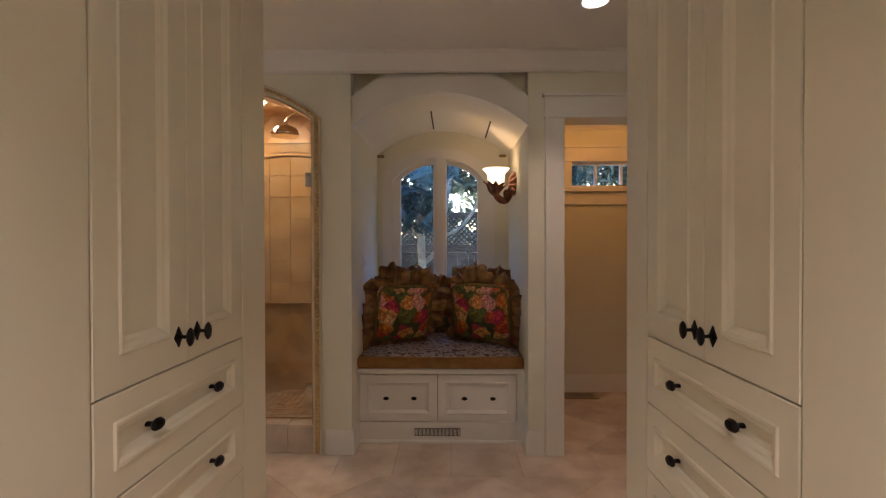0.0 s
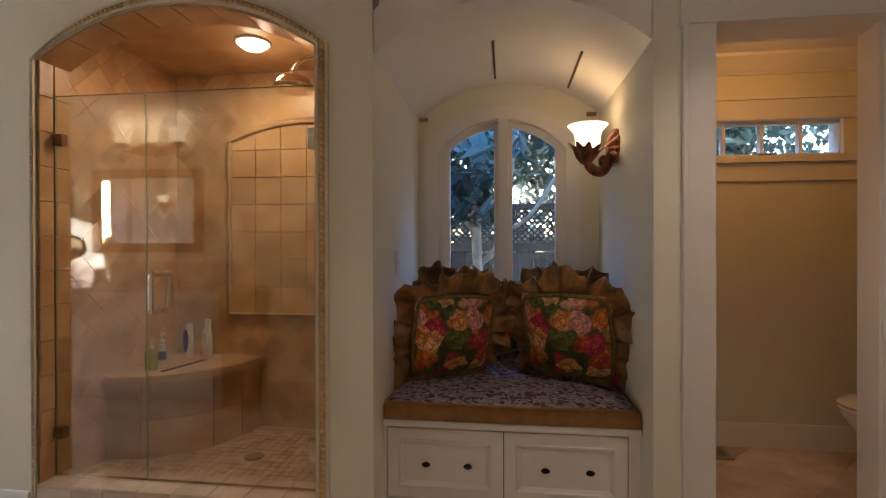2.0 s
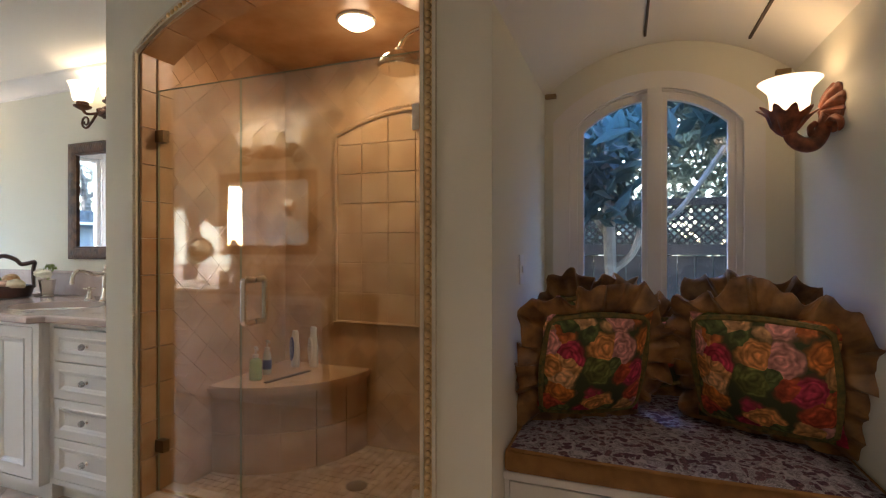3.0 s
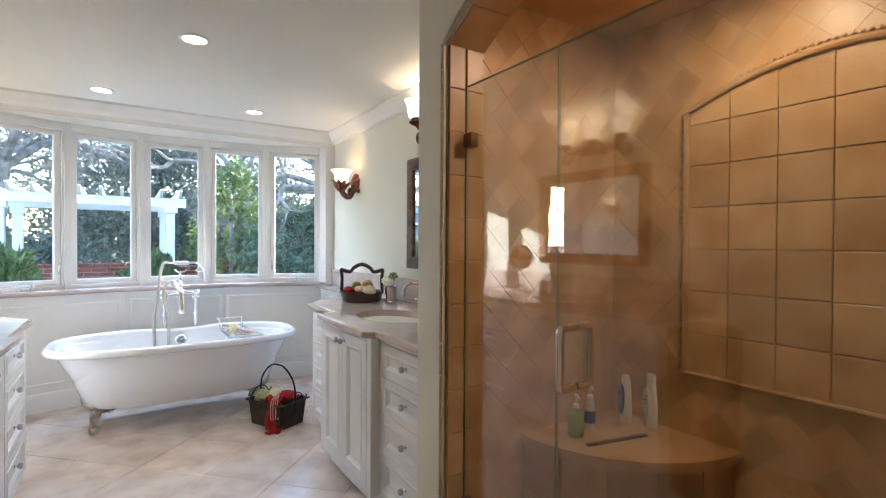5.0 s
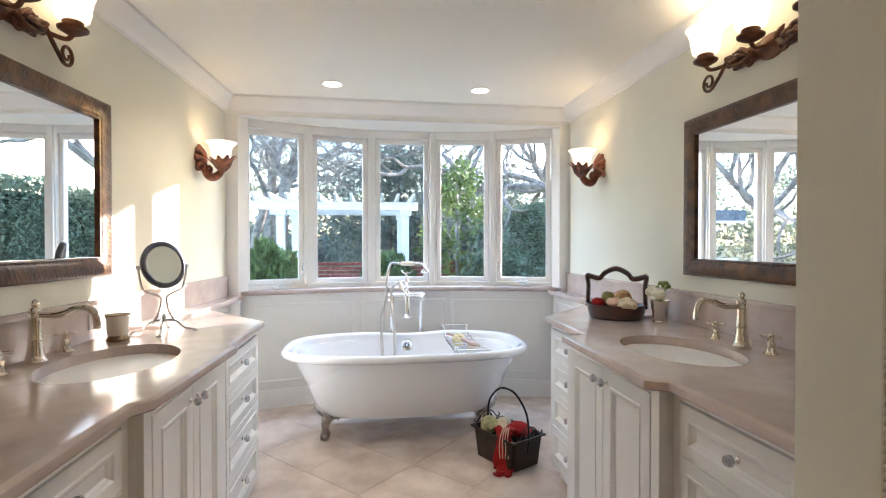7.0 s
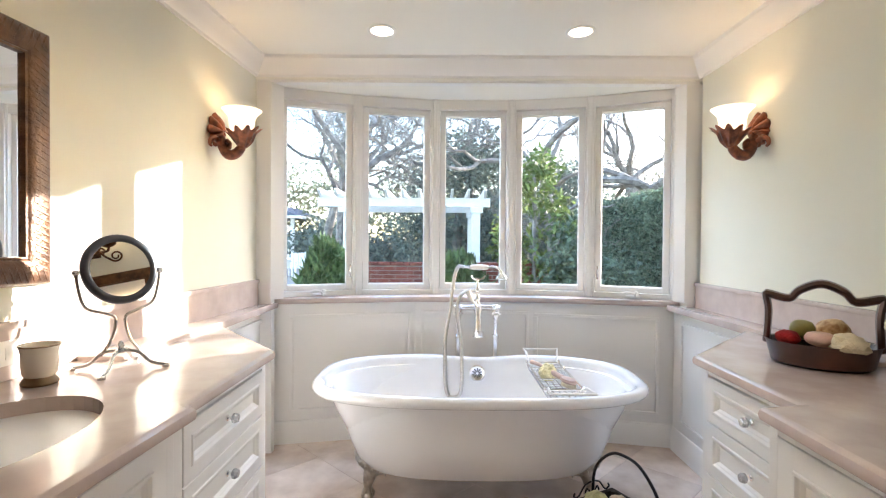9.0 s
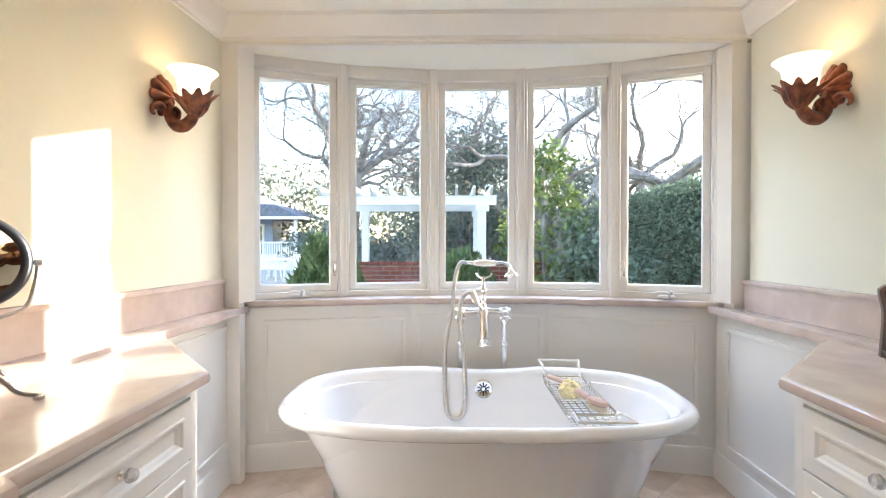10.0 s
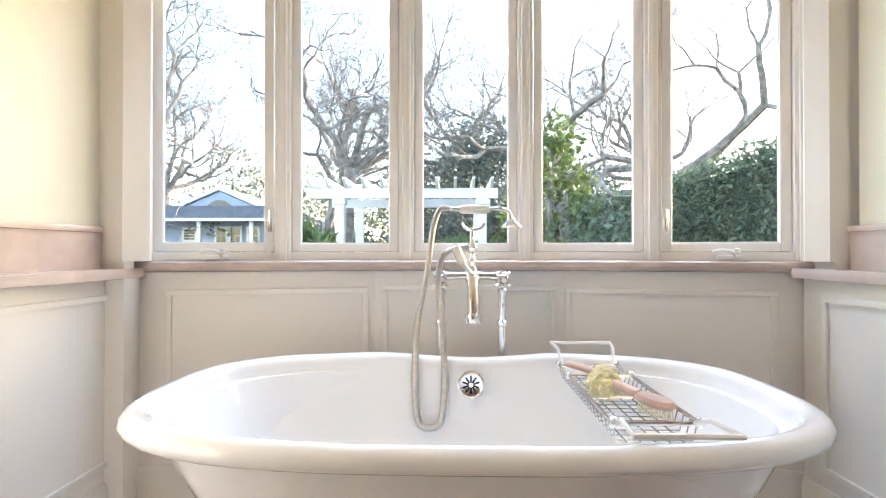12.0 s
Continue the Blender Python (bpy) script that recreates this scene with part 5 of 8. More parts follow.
flat_bottle((-1.595, 3.945, ZB), -35, 0.082, 0.045, 0.21, WHITEP, None, "white and deep blue shampoo bottle on the bench", BLUEP, 0.8)
wb = flat_bottle((-1.495, 3.985, ZB), -30, 0.078, 0.045, 0.205, WHITEP, WHITEP, "white shampoo bottle with grey writing", WHITEP, 0.72)
for k, (z, ww) in enumerate(((0.135, 0.035), (0.118, 0.045), (0.1, 0.02))):
    bm = bmesh.new()
    box(bm, -ww / 2, ww / 2, -0.0275, -0.0262, z, z + 0.006)
    part("print_bar", bm, mat("grey_print", (0.25, 0.25, 0.28), 0.5, var=0.02), wb, "grey unreadable print")
cb = thing("comb", "dark flat comb lying on the shower bench", "comb", at=(-1.476, 3.73, ZB), rz=78)
bm = bmesh.new()
box(bm, -0.15, 0.15, -0.012, 0.012, 0, 0.006, 0.002)
part("blade", bm, DARKW, cb)

# ---- window alcove ----
ALB = 4.05
bm = bmesh.new()
box(bm, AL - 0.09, AL, W + 0.15, ALB + 0.2, 0, 2.42)
box(bm, AR, AR + 0.051, W + 0.13, ALB + 0.2, 0, 2.42)
setting("wall_alcove_sides", bm, WALL, "cream painted side walls of the window alcove", "wall")
VR, VS = 0.2, 2.0   # vault rise and spring
bm = bmesh.new()
inner = arch_pts(AL, AR, VS, VR, 28)
slab(bm, [(AL, 2.42)] + inner + [(AR, 2.42)], "y", W + 0.11, ALB + 0.01)
setting("wall_alcove_vault", bm, CEIL, "white plastered barrel vault over the window seat", "ceiling", True)
bm = bmesh.new()
outer = arch_pts(AL - 0.001, AR + 0.001, VS + 0.178, VR + 0.0, 28)
band = inner + [(min(max(x, AL), AR), min(z, ZC - 0.106)) for x, z in outer[::-1]]
slab(bm, band, "y", W + 0.02, W + 0.11)
setting("trim_alcove_arch", bm, TRIM, "white arched fascia at the mouth of the alcove", "trim")
bm = bmesh.new()
slab(bm, [(AL, ZC)] + arch_pts(AL, AR, VS + 0.03, VR, 28) + [(AR, ZC)], "y", W + 0.1, W + 0.1095)
setting("wall_alcove_spandrel", bm, WALL, "cream wall behind the arch corners", "wall")
bm = bmesh.new()
for x in (0.325, 0.735):
    h = (AR - AL) / 2
    R = (h * h + VR * VR) / (2 * VR)
    z = VS + VR - R + math.sqrt(R * R - (x - (AL + AR) / 2) ** 2)
    box(bm, x - 0.005, x + 0.005, 3.42, 3.93, z - 0.008, z + 0.02)
setting("vault_seam", bm, mat("dark_seam", (0.12, 0.09, 0.06), 0.8, var=0.1), "narrow dark joint in the vault", "joint")
# back wall with the arched window
WX0, WX1, WZ0, WZS, WR = -0.02, 0.745, 0.72, 1.86, 0.155
bm = bmesh.new()
ring = arch_pts(WX0, WX1, WZS, WR, 24)
slab(bm, [(AL - 0.09, 0), (WX0, 0), (WX0, WZS), (AL - 0.09, WZS)], "y", ALB, ALB + 0.2)
slab(bm, [(WX1, 0), (AR + 0.09, 0), (AR + 0.09, WZS), (WX1, WZS)], "y", ALB, ALB + 0.2)
slab(bm, [(AL - 0.09, WZS)] + ring + [(AR + 0.09, WZS), (AR + 0.09, 2.42), (AL - 0.09, 2.42)], "y", ALB, ALB + 0.2)
box(bm, WX0, WX1, ALB, ALB + 0.2, 0, WZ0)
setting("wall_alcove_back", bm, WALL, "cream painted back wall round the arched window", "wall")
w = thing("window_7", "pair of arched white casements above the window seat", "window", kind="structure")


def arched_frame(x0, x1, zs, r, z0, wd, y0, y1):
    """Frame band inside an arched outline."""
    bm = bmesh.new()
    o = [(x0, z0)] + arch_pts(x0, x1, zs, r, 24) + [(x1, z0)]
    i = [(x0 + wd, z0)] + arch_pts(x0 + wd, x1 - wd, zs, r * 0.93, 24) + [(x1 - wd, z0)]
    i = [(x, z - (wd * 0.8 if 0 < k < len(i) - 1 else 0)) for k, (x, z) in enumerate(i)]
    V = [[bm.verts.new((x, y, z)) for x, z in q] for q in (o, i) for y in (y0, y1)]
    for k in range(len(o) - 1):
        for a, b in ((V[0], V[1]), (V[1], V[3]), (V[3], V[2]), (V[2], V[0])):
            bm.faces.new((a[k], a[k + 1], b[k + 1], b[k]))
    return bm


part("casing", arched_frame(-0.098, 0.815, 1.86, 0.2, WZ0, 0.08, ALB - 0.022, ALB - 0.001), TRIM, w, "", True)
part("window_frame", arched_frame(WX0 + 0.001, WX1 - 0.001, WZS, WR - 0.002, WZ0, 0.035, ALB + 0.005, ALB + 0.07), TRIM, w, "", True)
part("sash", arched_frame(WX0 + 0.036, WX1 - 0.036, WZS - 0.026, WR - 0.015, WZ0, 0.03, ALB + 0.02, ALB + 0.055), TRIM, w, "", True)
bm = bmesh.new()
box(bm, 0.315, 0.425, ALB + 0.0, ALB + 0.06, WZ0, 1.968, 0.006)
box(bm, 0.338, 0.402, ALB - 0.02, ALB + 0.0, WZ0, 2.03, 0.005)
part("mullion", bm, TRIM, w)
bm = bmesh.new()
box(bm, WX0 + 0.04, WX1 - 0.04, ALB + 0.035, ALB + 0.039, WZ0, 1.98)
pane_obj("pane", bm, w)
bm = bmesh.new()
for x in (AL + 0.03, AR - 0.05):
    box(bm, x - 0.025, x + 0.03, ALB - 0.03, ALB, 1.985, 2.005, 0.004)
setting("trim_alcove_ledge", bm, mat("gilded_trim", (0.4, 0.28, 0.12), 0.5, 0.2, var=0.2), "small gilded caps in the alcove corners", "trim")
sw = thing("light_switch", "white wall switch in the window alcove", "switch")
bm = bmesh.new()
box(bm, AL, AL + 0.006, 3.40, 3.47, 1.09, 1.205, 0.002)
part("plate", bm, TRIM, sw)
bm = bmesh.new()
box(bm, AL + 0.006, AL + 0.012, 3.43, 3.44, 1.135, 1.16, 0.002)
part("toggle", bm, TRIM, sw)

# cushion
SEATGOLD = mat("ochre_cushion_cloth", (0.30, 0.15, 0.04), 0.8, var=0.12, scale=20, bump=0.2, bscale=300)


def cloth_pattern(name, base, cells, scale, rough=0.85):
    """Printed cloth: flowers of several colours from two Voronoi layers over a dark ground."""
    m = bpy.data.materials.new(name)
    m.use_nodes = True
    nt, L = m.node_tree, m.node_tree.links.new
    b = nt.nodes["Principled BSDF"]
    tc = nt.nodes.new("ShaderNodeTexCoord")
    nz = nt.nodes.new("ShaderNodeTexNoise")
    nz.inputs["Scale"].default_value = 22
    mixv = nt.nodes.new("ShaderNodeMix")
    mixv.data_type = "VECTOR"
    mixv.inputs[0].default_value = 0.045
    L(tc.outputs["Object"], nz.inputs["Vector"])
    L(tc.outputs["Object"], mixv.inputs[4])
    L(nz.outputs["Color"], mixv.inputs[5])
    v = nt.nodes.new("ShaderNodeTexVoronoi")
    v.inputs["Scale"].default_value = scale
    L(mixv.outputs[1], v.inputs["Vector"])
    pick = nt.nodes.new("ShaderNodeValToRGB")
    pick.color_ramp.interpolation = "CONSTANT"
    els = pick.color_ramp.elements
    for k, c in enumerate(cells):
        e = els[k] if k < 2 else els.new(k / len(cells))
        e.position, e.color = k / len(cells), (*c, 1)
    sep = nt.nodes.new("ShaderNodeSeparateColor")
    L(v.outputs["Color"], sep.inputs[0])
    L(sep.outputs[0], pick.inputs["Fac"])
    # petal rings and dark gaps between flowers
    wave = nt.nodes.new("ShaderNodeMath")
    wave.operation = "MULTIPLY"
    wave.inputs[1].default_value = 11.0
    L(v.outputs["Distance"], wave.inputs[0])
    frac = nt.nodes.new("ShaderNodeMath")
    frac.operation = "PINGPONG"
    frac.inputs[1].default_value = 1.0
    L(wave.outputs[0], frac.inputs[0])
    shade = nt.nodes.new("ShaderNodeMapRange")
    shade.inputs["To Min"].default_value, shade.inputs["To Max"].default_value = 0.6, 1.15
    L(frac.outputs[0], shade.inputs["Value"])
    # small petals inside each flower
    v2 = nt.nodes.new("ShaderNodeTexVoronoi")
    v2.inputs["Scale"].default_value = scale * 3.4
    L(mixv.outputs[1], v2.inputs["Vector"])
    petal = nt.nodes.new("ShaderNodeMapRange")
    petal.inputs["From Max"].default_value = 0.75
    petal.inputs["To Min"].default_value, petal.inputs["To Max"].default_value = 1.35, 0.5
    L(v2.outputs["Distance"], petal.inputs["Value"])
    both = nt.nodes.new("ShaderNodeMath")
    both.operation = "MULTIPLY"
    L(shade.outputs[0], both.inputs[0])
    L(petal.outputs[0], both.inputs[1])
    hsv = nt.nodes.new("ShaderNodeHueSaturation")
    L(pick.outputs[0], hsv.inputs["Color"])
    L(both.outputs[0], hsv.inputs["Value"])
    edge = nt.nodes.new("ShaderNodeValToRGB")
    edge.color_ramp.elements[0].position, edge.color_ramp.elements[1].position = 0.58, 0.80
    L(v.outputs["Distance"], edge.inputs["Fac"])
    mix = nt.nodes.new("ShaderNodeMix")
    mix.data_type = "RGBA"
    L(edge.outputs[0], mix.inputs[0])
    L(hsv.outputs[0], mix.inputs[6])
    mix.inputs[7].default_value = (*base, 1)
    L(mix.outputs[2], b.inputs["Base Color"])
    b.inputs["Roughness"].default_value = rough
    bp = nt.nodes.new("ShaderNodeBump")
    bp.inputs["Strength"].default_value, bp.inputs["Distance"].default_value = 0.3, 0.004
    L(v.outputs["Distance"], bp.inputs["Height"])
    L(bp.outputs[0], b.inputs["Normal"])
    return m


FLORAL = cloth_pattern("floral_pillow_cloth", (0.05, 0.06, 0.02), [(0.78, 0.24, 0.04), (0.85, 0.36, 0.10), (0.62, 0.10, 0.04), (0.20, 0.22, 0.05), (0.80, 0.36, 0.30), (0.62, 0.05, 0.10), (0.82, 0.42, 0.14), (0.75, 0.20, 0.05), (0.14, 0.18, 0.05), (0.85, 0.48, 0.20)], 12)
TAPESTRY = cloth_pattern("woven_cushion_cover", (0.36, 0.33, 0.34), [(0.10, 0.04, 0.07), (0.34, 0.31, 0.33), (0.16, 0.08, 0.10), (0.36, 0.33, 0.35), (0.33, 0.30, 0.32)], 52)
RUFFLE = mat("gold_taffeta_ruffle", (0.36, 0.185, 0.055), 0.35, var=0.35, scale=12, col2=(0.10, 0.045, 0.012), bump=0.1, bscale=60)
c = thing("seat_cushion", "woven patterned seat cushion with an ochre edge", "cushion")
bm = bmesh.new()
box(bm, AL + 0.004, AR - 0.004, 3.135, ALB - 0.025, 0.484, 0.555, 0.022)
for v in bm.verts:
    if v.co.y < 3.3:
        v.co.y -= 0.02 * (1 - ((v.co.x - 0.39) / 0.54) ** 2)
part("side_band", bm, SEATGOLD, c, "ochre boxed edge", True)
bm = bmesh.new()
n = 24
g = [[bm.verts.new((AL + 0.022 + (AR - AL - 0.044) * i / n, 3.155 - 0.02 * (1 - ((i / n - 0.5) * 2) ** 2) * (1 - j / n) + (ALB - 0.05 - 3.155) * j / n, 0.557 + 0.022 * (1 - (2 * i / n - 1) ** 6) * (1 - (2 * j / n - 1) ** 6) + 0.004 * noise.noise((i * 0.4, j * 0.4, 0)))) for j in range(n + 1)] for i in range(n + 1)]
for i in range(n):
    for j in range(n):
        bm.faces.new((g[i][j], g[i + 1][j], g[i + 1][j + 1], g[i][j + 1]))
part("top_panel", bm, TAPESTRY, c, "grey-violet woven top panel", True)
bm = bmesh.new()
tube(bm, [(AL + 0.02, 3.15, 0.556), (AL + 0.2, 3.135, 0.558), (0.39, 3.128, 0.558), (AR - 0.2, 3.135, 0.558), (AR - 0.02, 3.15, 0.556)], 0.006, 8)
part("piping", bm, SEATGOLD, c, "ochre piping", True)


def pillow(label, m, w, h, t, seed):
    """Square floral pillow with a gathered ruffle; local x across, z up, y towards the front."""
    p = thing("throw_pillow", label, "pillow", "ruffled pillows on the seat")
    p.matrix_world = m
    n = 18
    bm = bmesh.new()
    for sg in (1, -1):
        g = []
        for i in range(n + 1):
            row = []
            for j in range(n + 1):
                u, v = 2 * i / n - 1, 2 * j / n - 1
                puff = (max(0, 1 - u * u) ** 0.6) * (max(0, 1 - v * v) ** 0.6)
                pin = 1 - 0.07 * (u * u * (1 - v * v) + v * v * (1 - u * u)) * 0.8
                row.append(bm.verts.new((u * w / 2 * pin, sg * t / 2 * puff + 0.008 * noise.noise((u * 2.2 + seed, v * 2.2, sg)), v * h / 2 * pin)))
            g.append(row)
        for i in range(n):
            for j in range(n):
                bm.faces.new((g[i][j], g[i + 1][j], g[i + 1][j + 1], g[i][j + 1]))
    bmesh.ops.remove_doubles(bm, verts=bm.verts, dist=0.002)
    part("case", bm, FLORAL, p, "floral printed case", True)
    bm = bmesh.new()
    m2 = 150
    rings = []
    rnd = random.Random(seed)
    ph = [rnd.uniform(0, 6.28) for _ in range(4)]
    for k in range(m2):
        a = 2 * math.pi * k / m2
        ca, sa = math.cos(a), math.sin(a)
        q = 1 / max(abs(ca), abs(sa))
        q = q * 0.72 + 0.28
        bx, bz = ca * q * w / 2 * 0.97, sa * q * h / 2 * 0.97
        wob = math.sin(17 * a + ph[0]) + 0.7 * math.sin(29 * a + ph[1])
        big = 1 + 0.22 * math.sin(5 * a + ph[2]) + 0.15 * math.sin(9 * a + ph[3])
        row = []
        for s in range(5):
            f = s / 4
            ext = 0.098 * f * big
            row.append(bm.verts.new((bx + ca * ext, (0.021 * wob * f ** 0.7) + 0.02 * math.sin(3 * a + ph[1]) * f * f, bz + sa * ext + 0.012 * f * math.cos(23 * a + ph[3]))))
        rings.append(row)
    for k in range(m2):
        a, b = rings[k], rings[(k + 1) % m2]
        for s in range(4):
            bm.faces.new((a[s], b[s], b[s + 1], a[s + 1]))
    ob = part("ruffle", bm, RUFFLE, p, "gathered gold taffeta ruffle", True)
    sol = ob.modifiers.new("thickness", "SOLIDIFY")
    sol.thickness = 0.004
    bm = bmesh.new()
    edge = []
    for k in range(60):
        a = 2 * math.pi * k / 60
        ca, sa = math.cos(a), math.sin(a)
        q = (1 / max(abs(ca), abs(sa))) * 0.72 + 0.28
        edge.append((ca * q * w / 2 * 0.95, 0.012, sa * q * h / 2 * 0.95))
    tube(bm, edge, 0.011, 6, closed=True)
    part("braid", bm, mat("green_gold_braid", (0.09, 0.10, 0.03), 0.8, var=0.4, scale=60, col2=(0.22, 0.15, 0.04)), p, "green and gold braid edge", True)
    return p


ZP = 0.575
pillow("square floral pillow with a gold ruffle on the seat", pose(0.125, 3.45, ZP + 0.225, -16, 0, 207), 0.42, 0.42, 0.17, 1)
pillow("square floral pillow with a gold ruffle on the seat", pose(0.675, 3.46, ZP + 0.23, -16, 0, 155), 0.44, 0.43, 0.17, 2)
pillow("floral pillow with a ruffle in the back corner", pose(0.08, 3.80, ZP + 0.25, -10, 0, 218), 0.4, 0.42, 0.13, 3)
pillow("floral pillow with a ruffle in the back corner", pose(0.72, 3.82, ZP + 0.25, -10, 0, 143), 0.4, 0.42, 0.13, 4)
pillow("dark side of a ruffled pillow against the window", pose(0.33, 3.90, ZP + 0.19, -12, 8, 185), 0.3, 0.33, 0.12, 5)

# ---- bathtub and bathroom things ----
TX, TY, TH, TW, TZ = -4.46, 2.415, 0.845, 0.455, 0.598
tub = thing("bathtub", "white enamel roll-top bathtub on claw feet", "bathtub")
bm = bmesh.new()
N = 72


def oval(rx, ry, z, dip=0.0, e=2.5, shift=0.0):
    out = []
    for i in range(N):
        a = 2 * math.pi * i / N
        ca, sa = math.cos(a), math.sin(a)
        r = (abs(ca) ** e + abs(sa) ** e) ** (-1 / e)
        x, y = TX + rx * r * ca, TY + ry * r * sa + shift
        k = max(0.0, -ca) ** 6 * max(0.0, 1 - abs(y - 2.445) / 0.26) ** 0.5 if dip else 0
        out.append(bm.verts.new((x, y, z - dip * k)))
    return out


prof = []
# outside, from the foot of the body up to the roll, over it and down inside
for rx, ry, z in ((0.22, 0.50, 0.172), (0.285, 0.585, 0.187), (0.33, 0.635, 0.245), (0.362, 0.675, 0.35), (0.38, 0.71, 0.46), (0.39, 0.74, 0.545), (0.398, 0.752, 0.572)):
    prof.append(oval(rx, ry, z, 0, 2.7))
for a in range(-60, 200, 22):
    c = radians(a)
    prof.append(oval(TW - 0.03 + 0.03 * math.cos(c), TH - 0.03 + 0.03 * math.cos(c), TZ + 0.027 * math.sin(c), 0.018, 3.05))
for rx, ry, z in ((0.393, 0.781, 0.575), (0.384, 0.768, 0.55), (0.362, 0.735, 0.48), (0.325, 0.68, 0.37), (0.25, 0.58, 0.28), (0.20, 0.47, 0.22), (0.10, 0.28, 0.205)):
    prof.append(oval(rx, ry, z, 0, 2.95))
for a, b in zip(prof, prof[1:]):
    for i in range(N):
        bm.faces.new((a[i], a[(i + 1) % N], b[(i + 1) % N], b[i]))
bm.faces.new(prof[0][::-1])
bm.faces.new(prof[-1])
part("body", bm, ENAMEL, tub, "", True)
SILVER = mat("worn_silver_foot", (0.55, 0.5, 0.43), 0.28, 0.9, var=0.2, scale=30, bump=0.3, bscale=60)
for sx in (-1, 1):
    for sy in (-1, 1):
        bm = bmesh.new()
        fx, fy = TX + sx * 0.14 - 0.04, TY + sy * 0.545
        wing = spline([(fx - sx * 0.03, fy + sy * 0.075, 0.245), (fx + sx * 0.01, fy + sy * 0.05, 0.222), (fx + sx * 0.03, fy, 0.19), (fx + sx * 0.03, fy - sy * 0.05, 0.17), (fx + sx * 0.0, fy - sy * 0.115, 0.155)], 5)
        n = len(wing)
        tube(bm, wing, [0.006 + 0.03 * math.sin(math.pi * (0.12 + 0.82 * i / (n - 1))) for i in range(n)], 10)
        for i in range(3, n - 2, 3):
            p = Vector(wing[i])
            tube(bm, [p + Vector((sx * 0.024, 0, 0.024)), p + Vector((sx * 0.034, sy * 0.008, 0.0)), p + Vector((sx * 0.022, sy * 0.014, -0.026))], [0.003, 0.008, 0.003], 6)
        pts = spline([(fx + sx * 0.02, fy - sy * 0.01, 0.18), (fx + sx * 0.035, fy + sy * 0.005, 0.13), (fx + sx * 0.03, fy + sy * 0.012, 0.085), (fx + sx * 0.03, fy + sy * 0.012, 0.045)], 5)
        n = len(pts)
        tube(bm, pts, [0.042 - 0.022 * min(1, 1.4 * i / n) for i in range(n)], 10)
        bmesh.ops.create_icosphere(bm, subdivisions=3, radius=0.028, matrix=Matrix.Translation((fx + sx * 0.03, fy + sy * 0.012, 0.0285)))
        for k in range(4):
            a = k * math.pi / 2 + 0.6
            c, q = math.cos(a), math.sin(a)
            tube(bm, [(fx + sx * 0.03 + 0.014 * c, fy + sy * 0.012 + 0.014 * q, 0.075), (fx + sx * 0.03 + 0.031 * c, fy + sy * 0.012 + 0.031 * q, 0.045), (fx + sx * 0.03 + 0.028 * c, fy + sy * 0.012 + 0.028 * q, 0.012)], [0.01, 0.008, 0.004], 6)
        part("claw_foot", bm, SILVER, tub, "silver claw foot", True)
bm = bmesh.new()
M = Matrix.Translation((-4.823, 2.437, 0.525)) @ Matrix.Rotation(radians(83), 4, "Y")
lathe(bm, [(0.047, 0.0), (0.047, 0.006), (0.04, 0.011), (0.033, 0.007), (0.0, 0.007)], 28, m=M)
ov = part("overflow_plate", bm, CHROME, tub, "round chrome overflow grille", True)
for k in range(10):
    bm = bmesh.new()
    a = 2 * math.pi * k / 10
    box(bm, 0.008, 0.03, -0.003, 0.003, 0.0072, 0.0088)
    bmesh.ops.transform(bm, matrix=M @ Matrix.Rotation(a, 4, "Z"), verts=bm.verts)
    part("slot", bm, BLACK, ov)

# floor-standing tub filler
f = thing("tub_filler", "polished freestanding bath mixer with hand shower", "faucet")
FX, FC = -4.925, 2.447
for y in (2.333, 2.556):
    bm = bmesh.new()
    lathe(bm, [(0.032, 0.069), (0.034, 0.077), (0.02, 0.087), (0.0165, 0.1), (0.0165, 0.71), (0.021, 0.715), (0.021, 0.728), (0.013, 0.734), (0.012, 0.76), (0.016, 0.79), (0.012, 0.815), (0.018, 0.83), (0.02, 0.842), (0.014, 0.85)], 18, (FX, y, 0))
    part("riser", bm, CHROME, f, "", True)
    sg = -1 if y < FC else 1
    bm = bmesh.new()
    lathe(bm, [(0.012, -0.03), (0.022, -0.02), (0.026, 0.0), (0.02, 0.018), (0.012, 0.026)], 16, (FX, y, 0.886))
    lathe(bm, [(0.012, 0.0), (0.02, 0.008), (0.02, 0.03), (0.016, 0.036), (0.0, 0.037)], 16, m=Matrix.Translation((FX + 0.015, y, 0.882)) @ Matrix.Rotation(radians(90), 4, "Y"))
    valve = part("valve", bm, CHROME, f, "", True)
    bm = bmesh.new()
    for a in (45, 135):
        c, s = math.cos(radians(a)) * 0.03, math.sin(radians(a)) * 0.03
        tube(bm, [(FX + 0.04, y - c, 0.882 - s), (FX + 0.042, y, 0.882), (FX + 0.04, y + c, 0.882 + s)], 0.005, 8)
        for q in (-1, 1):
            bmesh.ops.create_icosphere(bm, subdivisions=1, radius=0.0075, matrix=Matrix.Translation((FX + 0.04, y + q * c, 0.882 + q * s)))
    part("cross_handle", bm, CHROME, f, "", True)
    bm = bmesh.new()
    lathe(bm, [(0.0105, 0.0), (0.0105, 0.004), (0.0, 0.006)], 14, m=Matrix.Translation((FX + 0.051, y, 0.882)) @ Matrix.Rotation(radians(90), 4, "Y"))
    part("button", bm, ENAMEL, f, "white porcelain button")
bm = bmesh.new()
